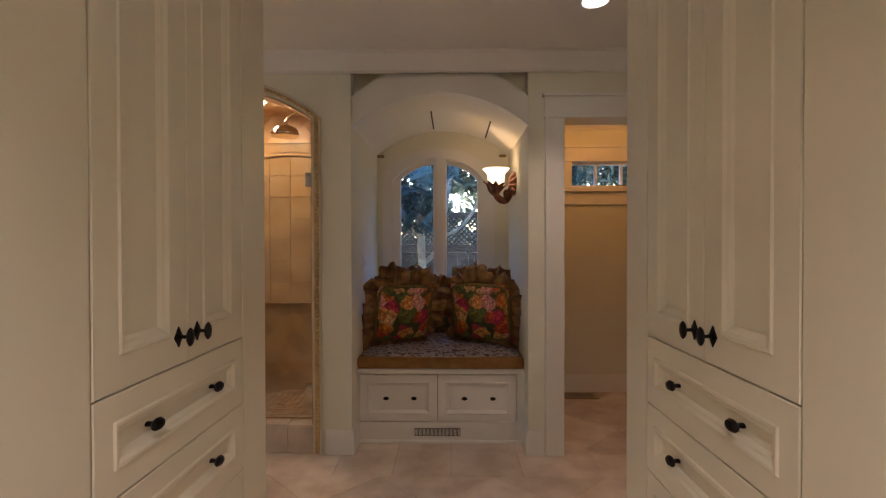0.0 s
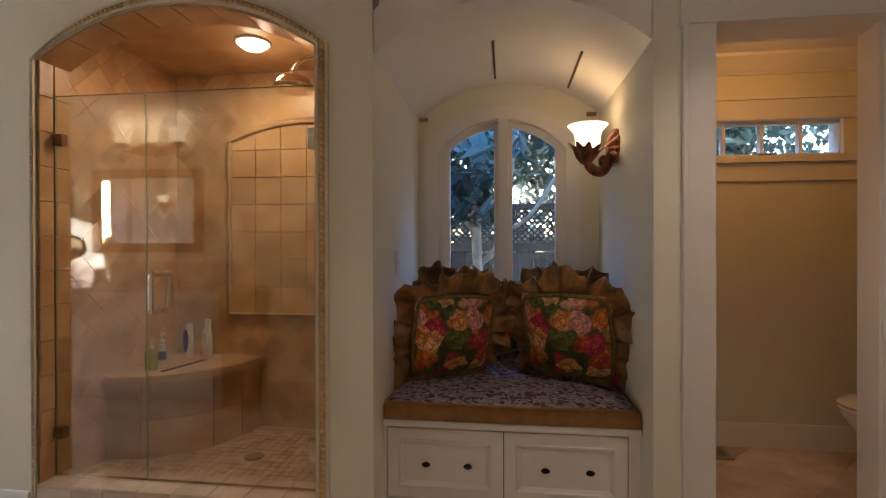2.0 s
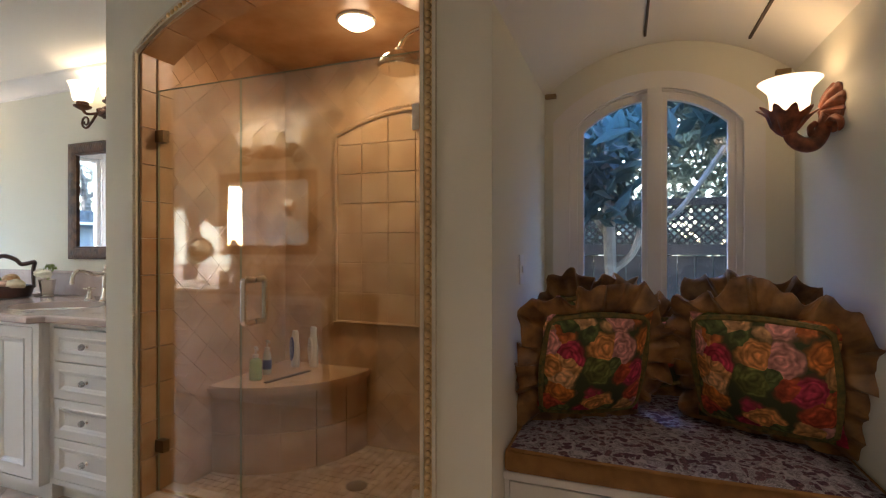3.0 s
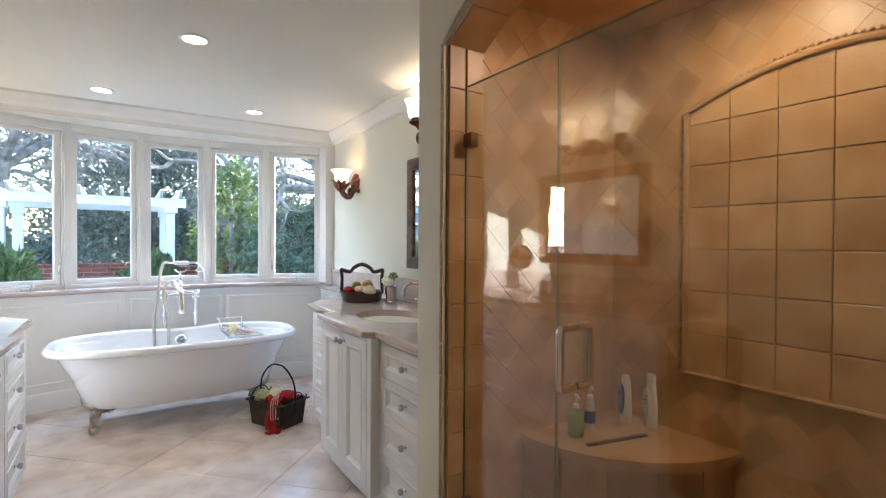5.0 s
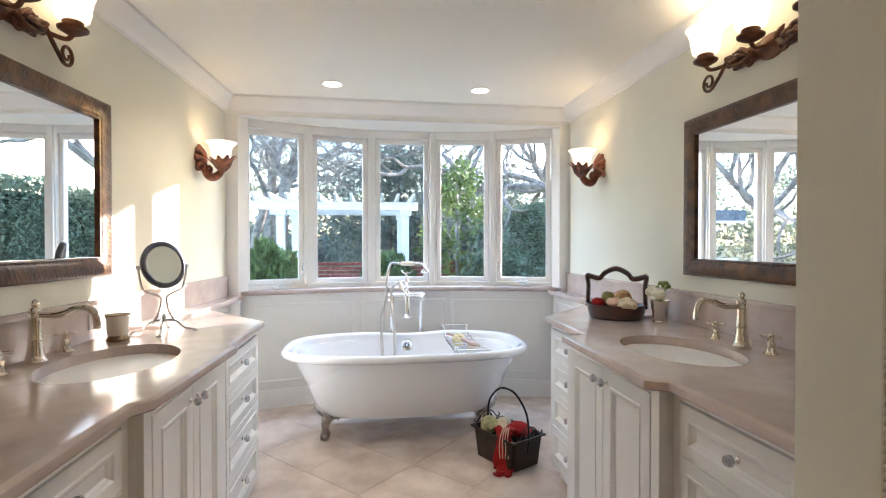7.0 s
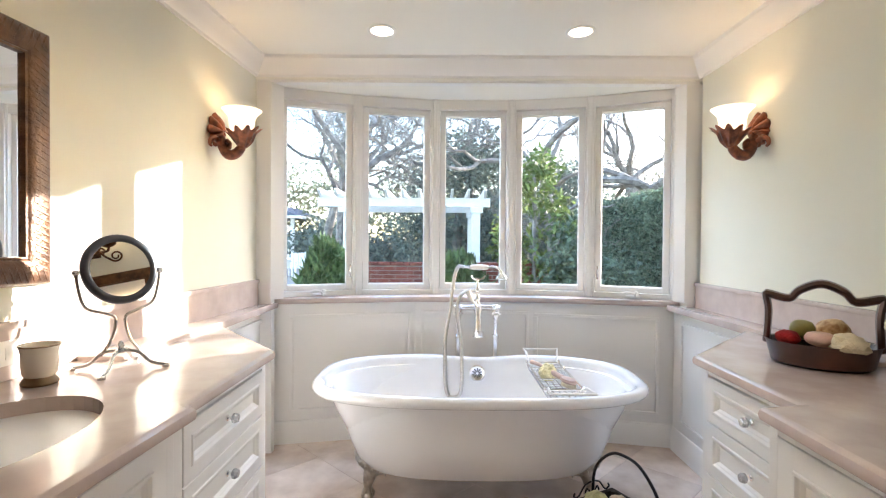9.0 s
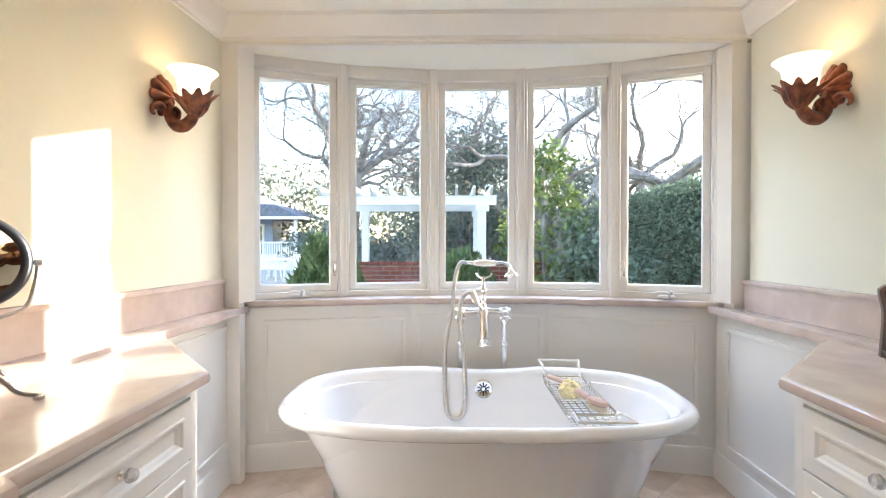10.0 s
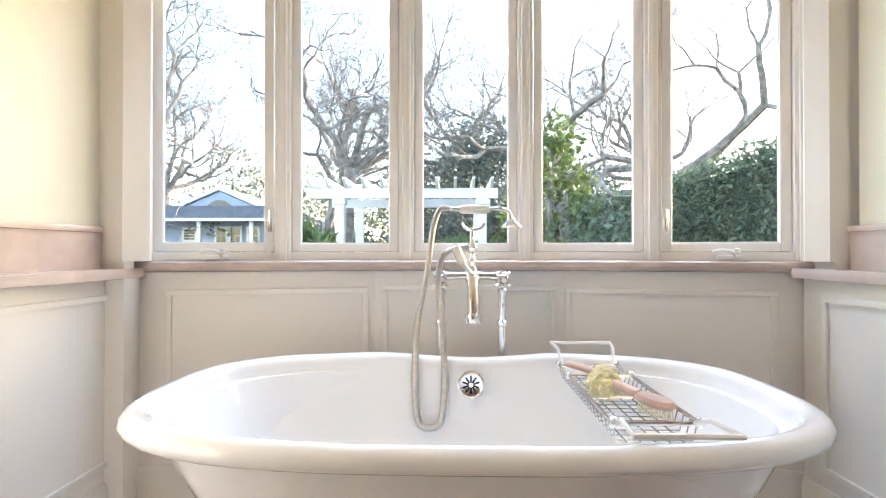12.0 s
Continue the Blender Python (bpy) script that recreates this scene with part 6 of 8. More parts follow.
tube(bm, [(FX, 2.35, 0.89), (FX, 2.41, 0.893), (FX, FC, 0.893), (FX, 2.49, 0.893), (FX, 2.54, 0.89)], [0.017, 0.012, 0.022, 0.012, 0.017], 14)
tube(bm, spline([(FX + 0.01, FC, 0.89), (FX + 0.045, FC, 0.87), (FX + 0.075, FC, 0.81), (FX + 0.085, FC, 0.76), (FX + 0.085, FC, 0.735)], 6), [0.026] * 6 + [0.02] * 6 + [0.022] * 6 + [0.032] * 6 + [0.035], 16)
lathe(bm, [(0.014, 0.9), (0.02, 0.915), (0.012, 0.93), (0.018, 0.945), (0.01, 0.958), (0.008, 0.975), (0.018, 0.985), (0.022, 0.995), (0.014, 1.01), (0.008, 1.02), (0.007, 1.07)], 16, (FX, FC, 0))
part("mixer_body", bm, CHROME, f, "", True)
bm = bmesh.new()
tube(bm, spline([(FX + 0.01, 2.41, 1.085), (FX + 0.012, 2.42, 1.068), (FX + 0.01, FC, 1.06), (FX + 0.012, 2.48, 1.068), (FX + 0.01, 2.49, 1.085)], 5), 0.0055, 8)
part("cradle", bm, CHROME, f, "", True)
bm = bmesh.new()
lathe(bm, [(0.012, -0.055), (0.0165, -0.04), (0.0175, 0.0), (0.0165, 0.04), (0.012, 0.055)], 16, m=Matrix.Translation((FX + 0.012, 2.455, 1.135)) @ Matrix.Rotation(radians(90), 4, "X"))
hsp = part("hand_grip", bm, PORC, f, "white porcelain hand shower grip", True)
bm = bmesh.new()
tube(bm, spline([(FX + 0.012, 2.508, 1.135), (FX + 0.012, 2.55, 1.137), (FX + 0.016, 2.578, 1.122), (FX + 0.018, 2.586, 1.095)], 6), 0.0085, 10)
lathe(bm, [(0.01, 0.02), (0.014, 0.012), (0.03, 0.0), (0.036, -0.012), (0.034, -0.017), (0.0, -0.018)], 20, (FX + 0.018, 2.588, 1.082))
part("hand_shower", bm, CHROME, f, "", True)
bm = bmesh.new()
tube(bm, [(FX + 0.012, 2.40, 1.135), (FX + 0.012, 2.36, 1.137)], 0.0085, 10)
part("hose_connector", bm, CHROME, f, "", True)
bm = bmesh.new()
tube(bm, spline([(FX + 0.03, 2.44, 0.905), (FX + 0.05, 2.41, 0.945), (FX + 0.06, 2.385, 1.0)], 6), [0.008] * 6 + [0.016] * 7, 12)
part("diverter_lever", bm, PORC, f, "white porcelain diverter lever", True)
HOSE = mat("metal_hose", (0.62, 0.6, 0.56), 0.3, 0.9, var=0.1, scale=90, bump=0.4, bscale=220)
bm = bmesh.new()
hp = spline([(FX + 0.012, 2.365, 1.137), (FX + 0.015, 2.33, 1.135), (FX + 0.03, 2.305, 1.06), (FX + 0.06, 2.285, 0.9), (FX + 0.15, 2.255, 0.72), (FX + 0.24, 2.262, 0.475), (FX + 0.255, 2.303, 0.43), (FX + 0.24, 2.345, 0.475), (FX + 0.16, 2.345, 0.7), (FX + 0.08, 2.325, 0.88), (FX + 0.06, 2.345, 0.97), (FX + 0.02, 2.40, 0.995), (FX + 0.005, 2.44, 0.995)], 10)
tube(bm, hp, 0.0108, 10)
part("hose", bm, HOSE, f, "grey ribbed metal hose", True)

f.matrix_world = Matrix.Translation((-5.05, 2.45, 0.884)) @ Matrix.Scale(1.08, 4) @ Matrix.Translation((-FX, -FC, -0.886))
# caddy across the tub
cd = thing("bath_caddy", "chrome wire caddy across the bathtub rim", "bath caddy", at=(TX + 0.045, 2.80, TZ + 0.03), rz=0)
GREY = mat("grey_wire", (0.5, 0.5, 0.5), 0.25, 0.9, var=0.05)


def wires(name, lines, r, mtl, parent, label=""):
    bm = bmesh.new()
    for l in lines:
        tube(bm, l, r, 6)
    return part(name, bm, mtl, parent, label, True)


CW, CL = 0.09, 0.26
wires("side_rail", [[(-CL, -CW, 0), (CL, -CW, 0)], [(-CL, CW, 0), (CL, CW, 0)], [(-CL, -CW, 0), (-CL, CW, 0)], [(CL, -CW, 0), (CL, CW, 0)]], 0.005, CHROME, cd)
wires("cross_bar", [[(x, -CW, 0), (x, CW, 0)] for x in (-0.13, 0.08)], 0.004, CHROME, cd)
for wl in [[(-CL + 0.03 * k, -CW, 0), (-CL + 0.03 * k, -CW + 0.01, -0.04), (-CL + 0.03 * k, CW - 0.01, -0.04), (-CL + 0.03 * k, CW, 0)] for k in range(18)]:
    wires("basket_wire", [wl], 0.0022, GREY, cd)
wires("floor_wire", [[(-CL, y, -0.041), (CL, y, -0.041)] for y in (-0.06, -0.03, 0, 0.03, 0.06)], 0.0022, GREY, cd)
for x in (-1, 1):
    bm = bmesh.new()
    tube(bm, [(x * CL, -CW + 0.01, 0.0), (x * (CL + 0.04), -CW + 0.005, 0.045 if x < 0 else 0.02), (x * (CL + (0.16 if x < 0 else 0.105)), -CW + 0.005, 0.042 if x < 0 else 0.012), (x * (CL + (0.16 if x < 0 else 0.105)), CW + 0.03, 0.042 if x < 0 else 0.012), (x * (CL + 0.04), CW, 0.045 if x < 0 else 0.02), (x * CL, CW - 0.01, 0.0)], 0.006, 8)
    part("support_arm", bm, WHITEP, cd, "white coated support arm", True)
for x in (-CL, -0.13, CL):
    for y in (-CW, CW):
        bm = bmesh.new()
        lathe(bm, [(0.007, -0.008), (0.01, 0.0), (0.006, 0.006), (0.009, 0.012), (0.0, 0.015)], 10, (x, y, 0))
        part("finial", bm, CHROME, cd, "", True)
sp = thing("bath_sponge", "pale yellow bath pouf in the caddy", "sponge", at=(TX + 0.0, 2.785, TZ + 0.03))
bm = bmesh.new()
bmesh.ops.create_icosphere(bm, subdivisions=4, radius=0.045)
for v in bm.verts:
    v.co *= 1 + 0.22 * noise.noise(v.co * 55) + 0.08 * noise.noise(v.co * 140)
part("pouf", bm, mat("pale_yellow_net", (0.82, 0.74, 0.42), 0.8, var=0.1, scale=40, bump=0.5, bscale=150), sp)
br = thing("bath_brush", "wooden bath brush with pale bristles", "brush", at=(TX + 0.075, 2.817, TZ + 0.035), rz=111)
PALEW = mat("pale_pink_wood", (0.62, 0.42, 0.33), 0.4, var=0.12, scale=20)
bm = bmesh.new()
lathe(bm, [(0.0, -0.012), (0.8, -0.01), (1.0, 0.0), (0.85, 0.01), (0.0, 0.013)], 24, (0.0, -0.1, 0), (0.03, 0.06))
part("head", bm, PALEW, br, "", True)
bm = bmesh.new()
tube(bm, spline([(0, -0.05, 0.0), (0, 0.05, 0.006), (0, 0.16, 0.016), (0, 0.25, 0.012)], 5), [0.014] * 5 + [0.009] * 5 + [0.011] * 6, 10)
part("handle", bm, PALEW, br, "", True)
bm = bmesh.new()
for i in range(-3, 4):
    for j in range(-6, 7):
        if (i / 3.4) ** 2 + (j / 6.6) ** 2 < 1:
            tube(bm, [(i * 0.007, -0.1 + j * 0.0075, -0.008), (i * 0.0075, -0.1 + j * 0.008, -0.03)], 0.0025, 4)
tagged(part("bristles", bm, mat("cream_bristle", (0.75, 0.66, 0.48), 0.8, var=0.1), br, "cream bristles"), kind="stuff")


# bridge-style basin faucets
def faucet(label, at, s, spread):
    """Three-piece faucet; local y towards the basin."""
    f = thing("basin_faucet", label, "faucet", "basin faucets", at=at, rz=0 if s > 0 else 180)
    bm = bmesh.new()
    lathe(bm, [(0.034, 0.0), (0.035, 0.006), (0.028, 0.014), (0.025, 0.03), (0.021, 0.06), (0.019, 0.075), (0.022, 0.08), (0.019, 0.086), (0.018, 0.15), (0.022, 0.154), (0.022, 0.162), (0.016, 0.17), (0.02, 0.178), (0.016, 0.186), (0.008, 0.192), (0.013, 0.2), (0.012, 0.208), (0.004, 0.216), (0.0, 0.217)], 20)
    part("column", bm, NICKEL, f, "", True)
    bm = bmesh.new()
    tube(bm, spline([(0, 0.015, 0.162), (0, 0.06, 0.16), (0, 0.095, 0.168), (0, 0.13, 0.185), (0, 0.165, 0.186), (0, 0.188, 0.165), (0, 0.195, 0.13), (0, 0.195, 0.112)], 6), [0.011] * 12 + [0.0115] * 24 + [0.0125] * 7, 14)
    part("spout", bm, NICKEL, f, "", True)
    for x in (-spread, spread):
        bm = bmesh.new()
        lathe(bm, [(0.026, 0.0), (0.027, 0.005), (0.018, 0.012), (0.014, 0.03), (0.016, 0.045), (0.01, 0.052), (0.012, 0.06), (0.009, 0.066)], 16, (x, 0.0, 0))
        base = part("valve", bm, NICKEL, f, "", True)
        bm = bmesh.new()
        for a in (35, 125):
            c, q = math.cos(radians(a)) * 0.03, math.sin(radians(a)) * 0.03
            tube(bm, [(x - c, -q, 0.068), (x, 0, 0.07), (x + c, q, 0.068)], 0.0045, 8)
            for e in (-1, 1):
                bmesh.ops.create_icosphere(bm, subdivisions=1, radius=0.0065, matrix=Matrix.Translation((x + e * c, e * q, 0.068)))
        lathe(bm, [(0.009, 0.062), (0.011, 0.072), (0.006, 0.079), (0.0, 0.08)], 12, (x, 0, 0))
        part("cross_handle", bm, NICKEL, f, "", True)
    return f


faucet("polished nickel basin faucet with cross handles", (-2.85, 1.04, 0.911), 1, 0.165)
faucet("polished nickel basin faucet with cross handles", (-2.75, 3.62, 0.911), -1, 0.145)

# things on the south counter
ou = thing("wall_outlet", "white double wall socket in the backsplash", "outlet")
bm = bmesh.new()
yo = yl(-3.28) + 0.02
box(bm, -3.34, -3.23, yo, yo + 0.005, 0.955, 1.025, 0.002)
part("plate", bm, TRIM, ou)
for x in (-3.308, -3.262):
    bm = bmesh.new()
    box(bm, x - 0.016, x + 0.016, yo + 0.005, yo + 0.007, 0.973, 1.007, 0.0008)
    box(bm, x - 0.007, x - 0.004, yo + 0.007, yo + 0.0075, 0.985, 0.998)
    box(bm, x + 0.004, x + 0.007, yo + 0.007, yo + 0.0075, 0.985, 0.998)
    part("socket", bm, TRIM, ou)
cup = thing("tumbler", "cream ceramic tumbler on an ornate metal foot", "cup", at=(-3.235, 1.115, 0.911))
bm = bmesh.new()
lathe(bm, [(0.034, 0.022), (0.04, 0.03), (0.043, 0.06), (0.042, 0.085), (0.047, 0.105), (0.048, 0.109), (0.044, 0.108), (0.039, 0.085), (0.038, 0.04), (0.0, 0.034)], 24)
part("body", bm, PORC, cup, "", True)
bm = bmesh.new()
lathe(bm, [(0.042, 0.0), (0.044, 0.006), (0.04, 0.014), (0.034, 0.022), (0.02, 0.022)], 24)
part("foot", bm, BRONZE, cup, "ornate bronze foot", True)
bm = bmesh.new()
tube(bm, [(0.0475 * math.cos(2 * math.pi * i / 24), 0.0475 * math.sin(2 * math.pi * i / 24), 0.108) for i in range(24)], 0.0025, 6, closed=True)
part("rim", bm, BRONZE, cup, "metal rim", True)

mm = thing("makeup_mirror", "round swivel mirror on a scrolled metal stand", "mirror", at=(-3.40, 1.23, 0.911), rz=-32)
PEWTER = mat("pewter", (0.55, 0.54, 0.53), 0.25, 0.9, var=0.1, scale=20)
bm = bmesh.new()
lathe(bm, [(0.012, 0.05), (0.017, 0.056), (0.008, 0.064), (0.012, 0.072), (0.005, 0.085), (0.0, 0.088)], 14)
part("hub", bm, PEWTER, mm, "", True)
for k in range(4):
    a = radians(45 + 90 * k)
    c, q = math.cos(a), math.sin(a)
    bm = bmesh.new()
    tube(bm, spline([(0.008 * c, 0.008 * q, 0.058), (0.05 * c, 0.05 * q, 0.05), (0.085 * c, 0.085 * q, 0.018), (0.12 * c, 0.12 * q, 0.009), (0.13 * c, 0.13 * q, 0.006)], 5), 0.0055, 8)
    lathe(bm, [(0.011, 0.0), (0.011, 0.008), (0.0, 0.012)], 8, (0.128 * c, 0.128 * q, 0))
    part("leg", bm, PEWTER, mm, "", True)
for sg in (-1, 1):
    bm = bmesh.new()
    tube(bm, spline([(sg * 0.055, 0, 0.048), (sg * 0.028, 0, 0.09), (sg * 0.014, 0, 0.14), (sg * 0.018, 0, 0.165), (sg * 0.05, 0, 0.18), (sg * 0.095, 0, 0.2), (sg * 0.112, 0, 0.25), (sg * 0.119, 0, 0.3)], 5), 0.0048, 8)
    lathe(bm, [(0.009, -0.006), (0.009, 0.006), (0.0, 0.012)], 10, m=Matrix.Translation((sg * 0.119, 0, 0.302)) @ Matrix.Rotation(radians(90), 4, "Y"))
    part("yoke_arm", bm, PEWTER, mm, "", True)
bm = bmesh.new()
TM = Matrix.Translation((0, 0, 0.31)) @ Matrix.Rotation(radians(-79.5), 4, "X")
tube(bm, [TM @ Vector((0.096 * math.cos(2 * math.pi * i / 40), 0.096 * math.sin(2 * math.pi * i / 40), 0)) for i in range(40)], 0.0135, 10, closed=True)
part("rim", bm, mat("dark_pewter", (0.10, 0.11, 0.13), 0.3, 0.7, var=0.15), mm, "dark metal rim", True)
bm = bmesh.new()
lathe(bm, [(0.0, -0.006), (0.085, -0.006), (0.085, 0.007), (0.0, 0.007)], 40, m=TM)
part("glass", bm, MIRROR, mm, "silvered mirror glass")

# tall painted box standing at the end of the south vanity
hb = thing("painted_bin", "tall green and gold bin painted with dark fruit", "bin", at=(-1.61, 1.535, 0))
GILT = mat("green_gold_lacquer", (0.30, 0.24, 0.05), 0.3, 0.2, var=0.3, scale=9, col2=(0.12, 0.13, 0.03), coat=0.3)
FRUIT = cloth_pattern("painted_fruit_panel", (0.035, 0.03, 0.012), [(0.30, 0.03, 0.02), (0.16, 0.15, 0.03), (0.33, 0.22, 0.06), (0.08, 0.09, 0.03), (0.22, 0.05, 0.03)], 11, 0.35)
bm = bmesh.new()
lo, hi = [[bm.verts.new((x * w, y * w, z)) for x, y in ((-1, -1), (1, -1), (1, 1), (-1, 1))] for w, z in ((0.115, 0.0), (0.132, 0.85))]
for i in range(4):
    bm.faces.new((lo[i], lo[(i + 1) % 4], hi[(i + 1) % 4], hi[i]))
bm.faces.new(lo[::-1])
bm.faces.new(hi)
part("body", bm, FRUIT, hb, "dark panels painted with fruit")
bm = bmesh.new()
box(bm, -0.138, 0.138, -0.138, 0.138, 0.851, 0.885, 0.008)
box(bm, -0.12, 0.12, -0.12, 0.12, 0.885, 0.905, 0.008)
part("lid", bm, GILT, hb, "green-gold lid", True)

# things on the north counter
WOODD = mat("dark_red_brown_wood", (0.07, 0.022, 0.012), 0.28, var=0.3, scale=8, col2=(0.035, 0.012, 0.008), coat=0.4, bump=0.05)
to = thing("wooden_tote", "dark wooden basket with handle holding soaps", "basket", at=(-3.52, 3.495, 0.911), rz=53)
bm = bmesh.new()
lathe(bm, [(0.82, 0.0), (0.95, 0.006), (1.0, 0.03), (1.06, 0.06), (1.09, 0.066), (1.02, 0.064), (0.9, 0.03), (0.0, 0.02)], 36, squash=(0.15, 0.105))
part("bowl", bm, WOODD, to, "", True)
bm = bmesh.new()
hp = [(-0.155, 0, 0.05), (-0.15, 0, 0.14), (-0.158, 0, 0.185), (-0.15, 0, 0.19), (-0.09, 0, 0.18), (-0.06, 0, 0.205), (0, 0, 0.225), (0.06, 0, 0.205), (0.09, 0, 0.18), (0.15, 0, 0.19), (0.158, 0, 0.185), (0.15, 0, 0.14), (0.155, 0, 0.05)]
tube(bm, spline(hp, 5), 0.0125, 8)
for v in bm.verts:
    v.co.y *= 1.6
part("handle", bm, WOODD, to, "", True)
to.scale = (0.98, 1.15, 1.2)


def lump(name, label, cat, at, rad, mtl, rz=0, amp=0.12, freq=22):
    o = thing(name, label, cat, at=at, rz=rz)
    bm = bmesh.new()
    bmesh.ops.create_icosphere(bm, subdivisions=3, radius=1)
    for v in bm.verts:
        k = 1 + amp * noise.noise(v.co * 2.2 + Vector(at) * 9)
        v.co = Vector((v.co.x * rad[0], v.co.y * rad[1], v.co.z * rad[2])) * k
    part(name.split("_")[0] + "_body", bm, mtl, o, "", True)
    return o


TOW = mat("cream_towel", (0.78, 0.68, 0.48), 0.95, var=0.08, scale=30, bump=0.6, bscale=180)
PINKT = mat("pale_pink_soap", (0.75, 0.48, 0.36), 0.6, var=0.1, scale=20, bump=0.2)
REDT = mat("red_towel", (0.42, 0.015, 0.015), 0.95, var=0.15, scale=25, bump=0.6, bscale=180)
OLIVE = mat("olive_green_soap", (0.28, 0.25, 0.05), 0.5, var=0.2)
BROWNS = mat("speckled_brown_shell", (0.35, 0.16, 0.05), 0.5, var=0.4, scale=45, col2=(0.7, 0.5, 0.25), bump=0.4, bscale=60)
lump("soap_roll", "olive green soap in the wooden basket", "soap", (-3.589, 3.484, 1.017), (0.045, 0.035, 0.035), OLIVE)
lump("shell_ball", "speckled brown round ball in the basket", "ornament", (-3.519, 3.534, 1.024), (0.05, 0.045, 0.042), BROWNS)
lump("wash_cloth", "folded cream cloth hanging over the basket", "towel", (-3.426, 3.506, 0.997), (0.06, 0.05, 0.035), TOW, 0, 0.3)
lump("wash_mitt", "folded pink cloth in the wooden basket", "towel", (-3.487, 3.470, 1.002), (0.055, 0.04, 0.025), PINKT)
lump("red_cloth", "rolled red cloth in the wooden basket", "towel", (-3.551, 3.406, 0.997), (0.04, 0.035, 0.025), REDT)
va = thing("flower_vase", "small silver cup vase with white roses", "vase", at=(-3.335, 3.64, 0.911))
bm = bmesh.new()
lathe(bm, [(0.033, 0.0), (0.034, 0.006), (0.03, 0.012), (0.031, 0.02), (0.042, 0.095), (0.044, 0.1), (0.041, 0.1), (0.03, 0.03), (0.0, 0.025)], 26)
part("cup", bm, mat("silver_cup", (0.72, 0.70, 0.66), 0.2, 0.95, var=0.05), va, "", True)
ROSE = mat("white_rose_petal", (0.85, 0.82, 0.66), 0.7, var=0.06, scale=30)
LEAFY = mat("yellow_green_sprig", (0.26, 0.34, 0.03), 0.6, var=0.25, scale=40)
for (x, y, z) in ((-0.04, -0.015, 0.125), (0.035, -0.03, 0.12)):
    bm = bmesh.new()
    for k in range(16):
        a, el = k * 2.4, 0.25 + 1.2 * (k / 16)
        M = Matrix.Translation((x, y, z)) @ Matrix.Rotation(a, 4, "Z") @ Matrix.Rotation(el, 4, "Y")
        r = 0.036 * (1 - 0.5 * k / 16)
        lathe(bm, [(0.001, r * 0.2), (r * 0.8, r * 0.55), (r * 0.75, r * 0.85), (r * 0.3, r * 1.0)], 9, squash=(1, 0.8), m=M)
    part("rose", bm, ROSE, va, "white rose bloom", True)
bm = bmesh.new()
for k in range(60):
    a, l = random.uniform(0, 6.28), random.uniform(0.4, 1.0)
    q = Vector((0.012 + 0.035 * l * math.cos(a), 0.01 + 0.03 * l * math.sin(a), 0.12 + 0.07 * (1.15 - l * 0.6)))
    d = Vector((random.uniform(-1, 1), random.uniform(-1, 1), 0.6)).normalized() * 0.012
    s = d.cross(Vector((0, 0, 1))).normalized() * 0.004
    bm.faces.new([bm.verts.new(v) for v in (q - d, q + s, q + d, q - s)])
for k in range(7):
    a = k * 0.9
    tube(bm, [(0.0, 0.0, 0.07), (0.01 + 0.01 * math.cos(a), 0.008 * math.sin(a), 0.13), (0.012 + 0.03 * math.cos(a), 0.01 + 0.025 * math.sin(a), 0.175)], 0.0015, 4)
tagged(part("sprig", bm, LEAFY, va, "yellow-green leafy sprig"), kind="stuff")
va.scale = (1.12, 1.12, 1.15)

# basket of towels on the floor
bk = thing("towel_basket", "dark metal basket with a hoop handle on the floor", "basket", at=(-3.90, 2.99, 0), rz=28)
BASK = mat("dark_brown_basket", (0.045, 0.028, 0.015), 0.45, 0.3, var=0.3, scale=14, bump=0.1, col2=(0.02, 0.012, 0.008))
bm = bmesh.new()
A, B = 0.18, 0.125
lo = [(-A, -B), (A, -B), (A, B), (-A, B)]
def ring_box(f, z):
    return [bm.verts.new((x * f, y * f, z)) for x, y in lo]
R = [ring_box(0.9, 0.004), ring_box(1.0, 0.17), ring_box(1.06, 0.175), ring_box(1.06, 0.185), ring_box(0.98, 0.183), ring_box(0.88, 0.02)]
for a, b in zip(R, R[1:]):
    for i in range(4):
        bm.faces.new((a[i], a[(i + 1) % 4], b[(i + 1) % 4], b[i]))
bm.faces.new(R[0])
bm.faces.new(R[-1])
bmesh.ops.bevel(bm, geom=[e for e in bm.edges if abs(e.verts[0].co.z - e.verts[1].co.z) > 0.1], offset=0.02, segments=3, affect="EDGES")
part("body", bm, BASK, bk, "", True)
bm = bmesh.new()
tube(bm, spline([(-A * 0.95, 0, 0.1), (-A, 0, 0.2), (-A * 0.9, 0, 0.32), (-A * 0.45, 0, 0.41), (0, 0, 0.43), (A * 0.45, 0, 0.41), (A * 0.9, 0, 0.32), (A, 0, 0.2), (A * 0.95, 0, 0.1)], 6), 0.0065, 8)
part("hoop_handle", bm, BLACK, bk, "black twisted iron hoop", True)
for sg in (-1, 1):
    for q in (-1, 1):
        bm = bmesh.new()
        tube(bm, spline([(sg * A, q * 0.01, 0.25), (sg * A * 1.02, q * 0.045, 0.235), (sg * A * 1.03, q * 0.08, 0.195), (sg * A * 1.03, q * 0.105, 0.2), (sg * A * 1.03, q * 0.1, 0.215)], 5), 0.004, 6)
        tube(bm, spline([(sg * A, q * 0.01, 0.2), (sg * A * 1.02, q * 0.03, 0.22), (sg * A * 1.02, q * 0.04, 0.2), (sg * A * 1.02, q * 0.025, 0.195)], 5), 0.004, 6)
        part("scroll", bm, BLACK, bk, "", True)


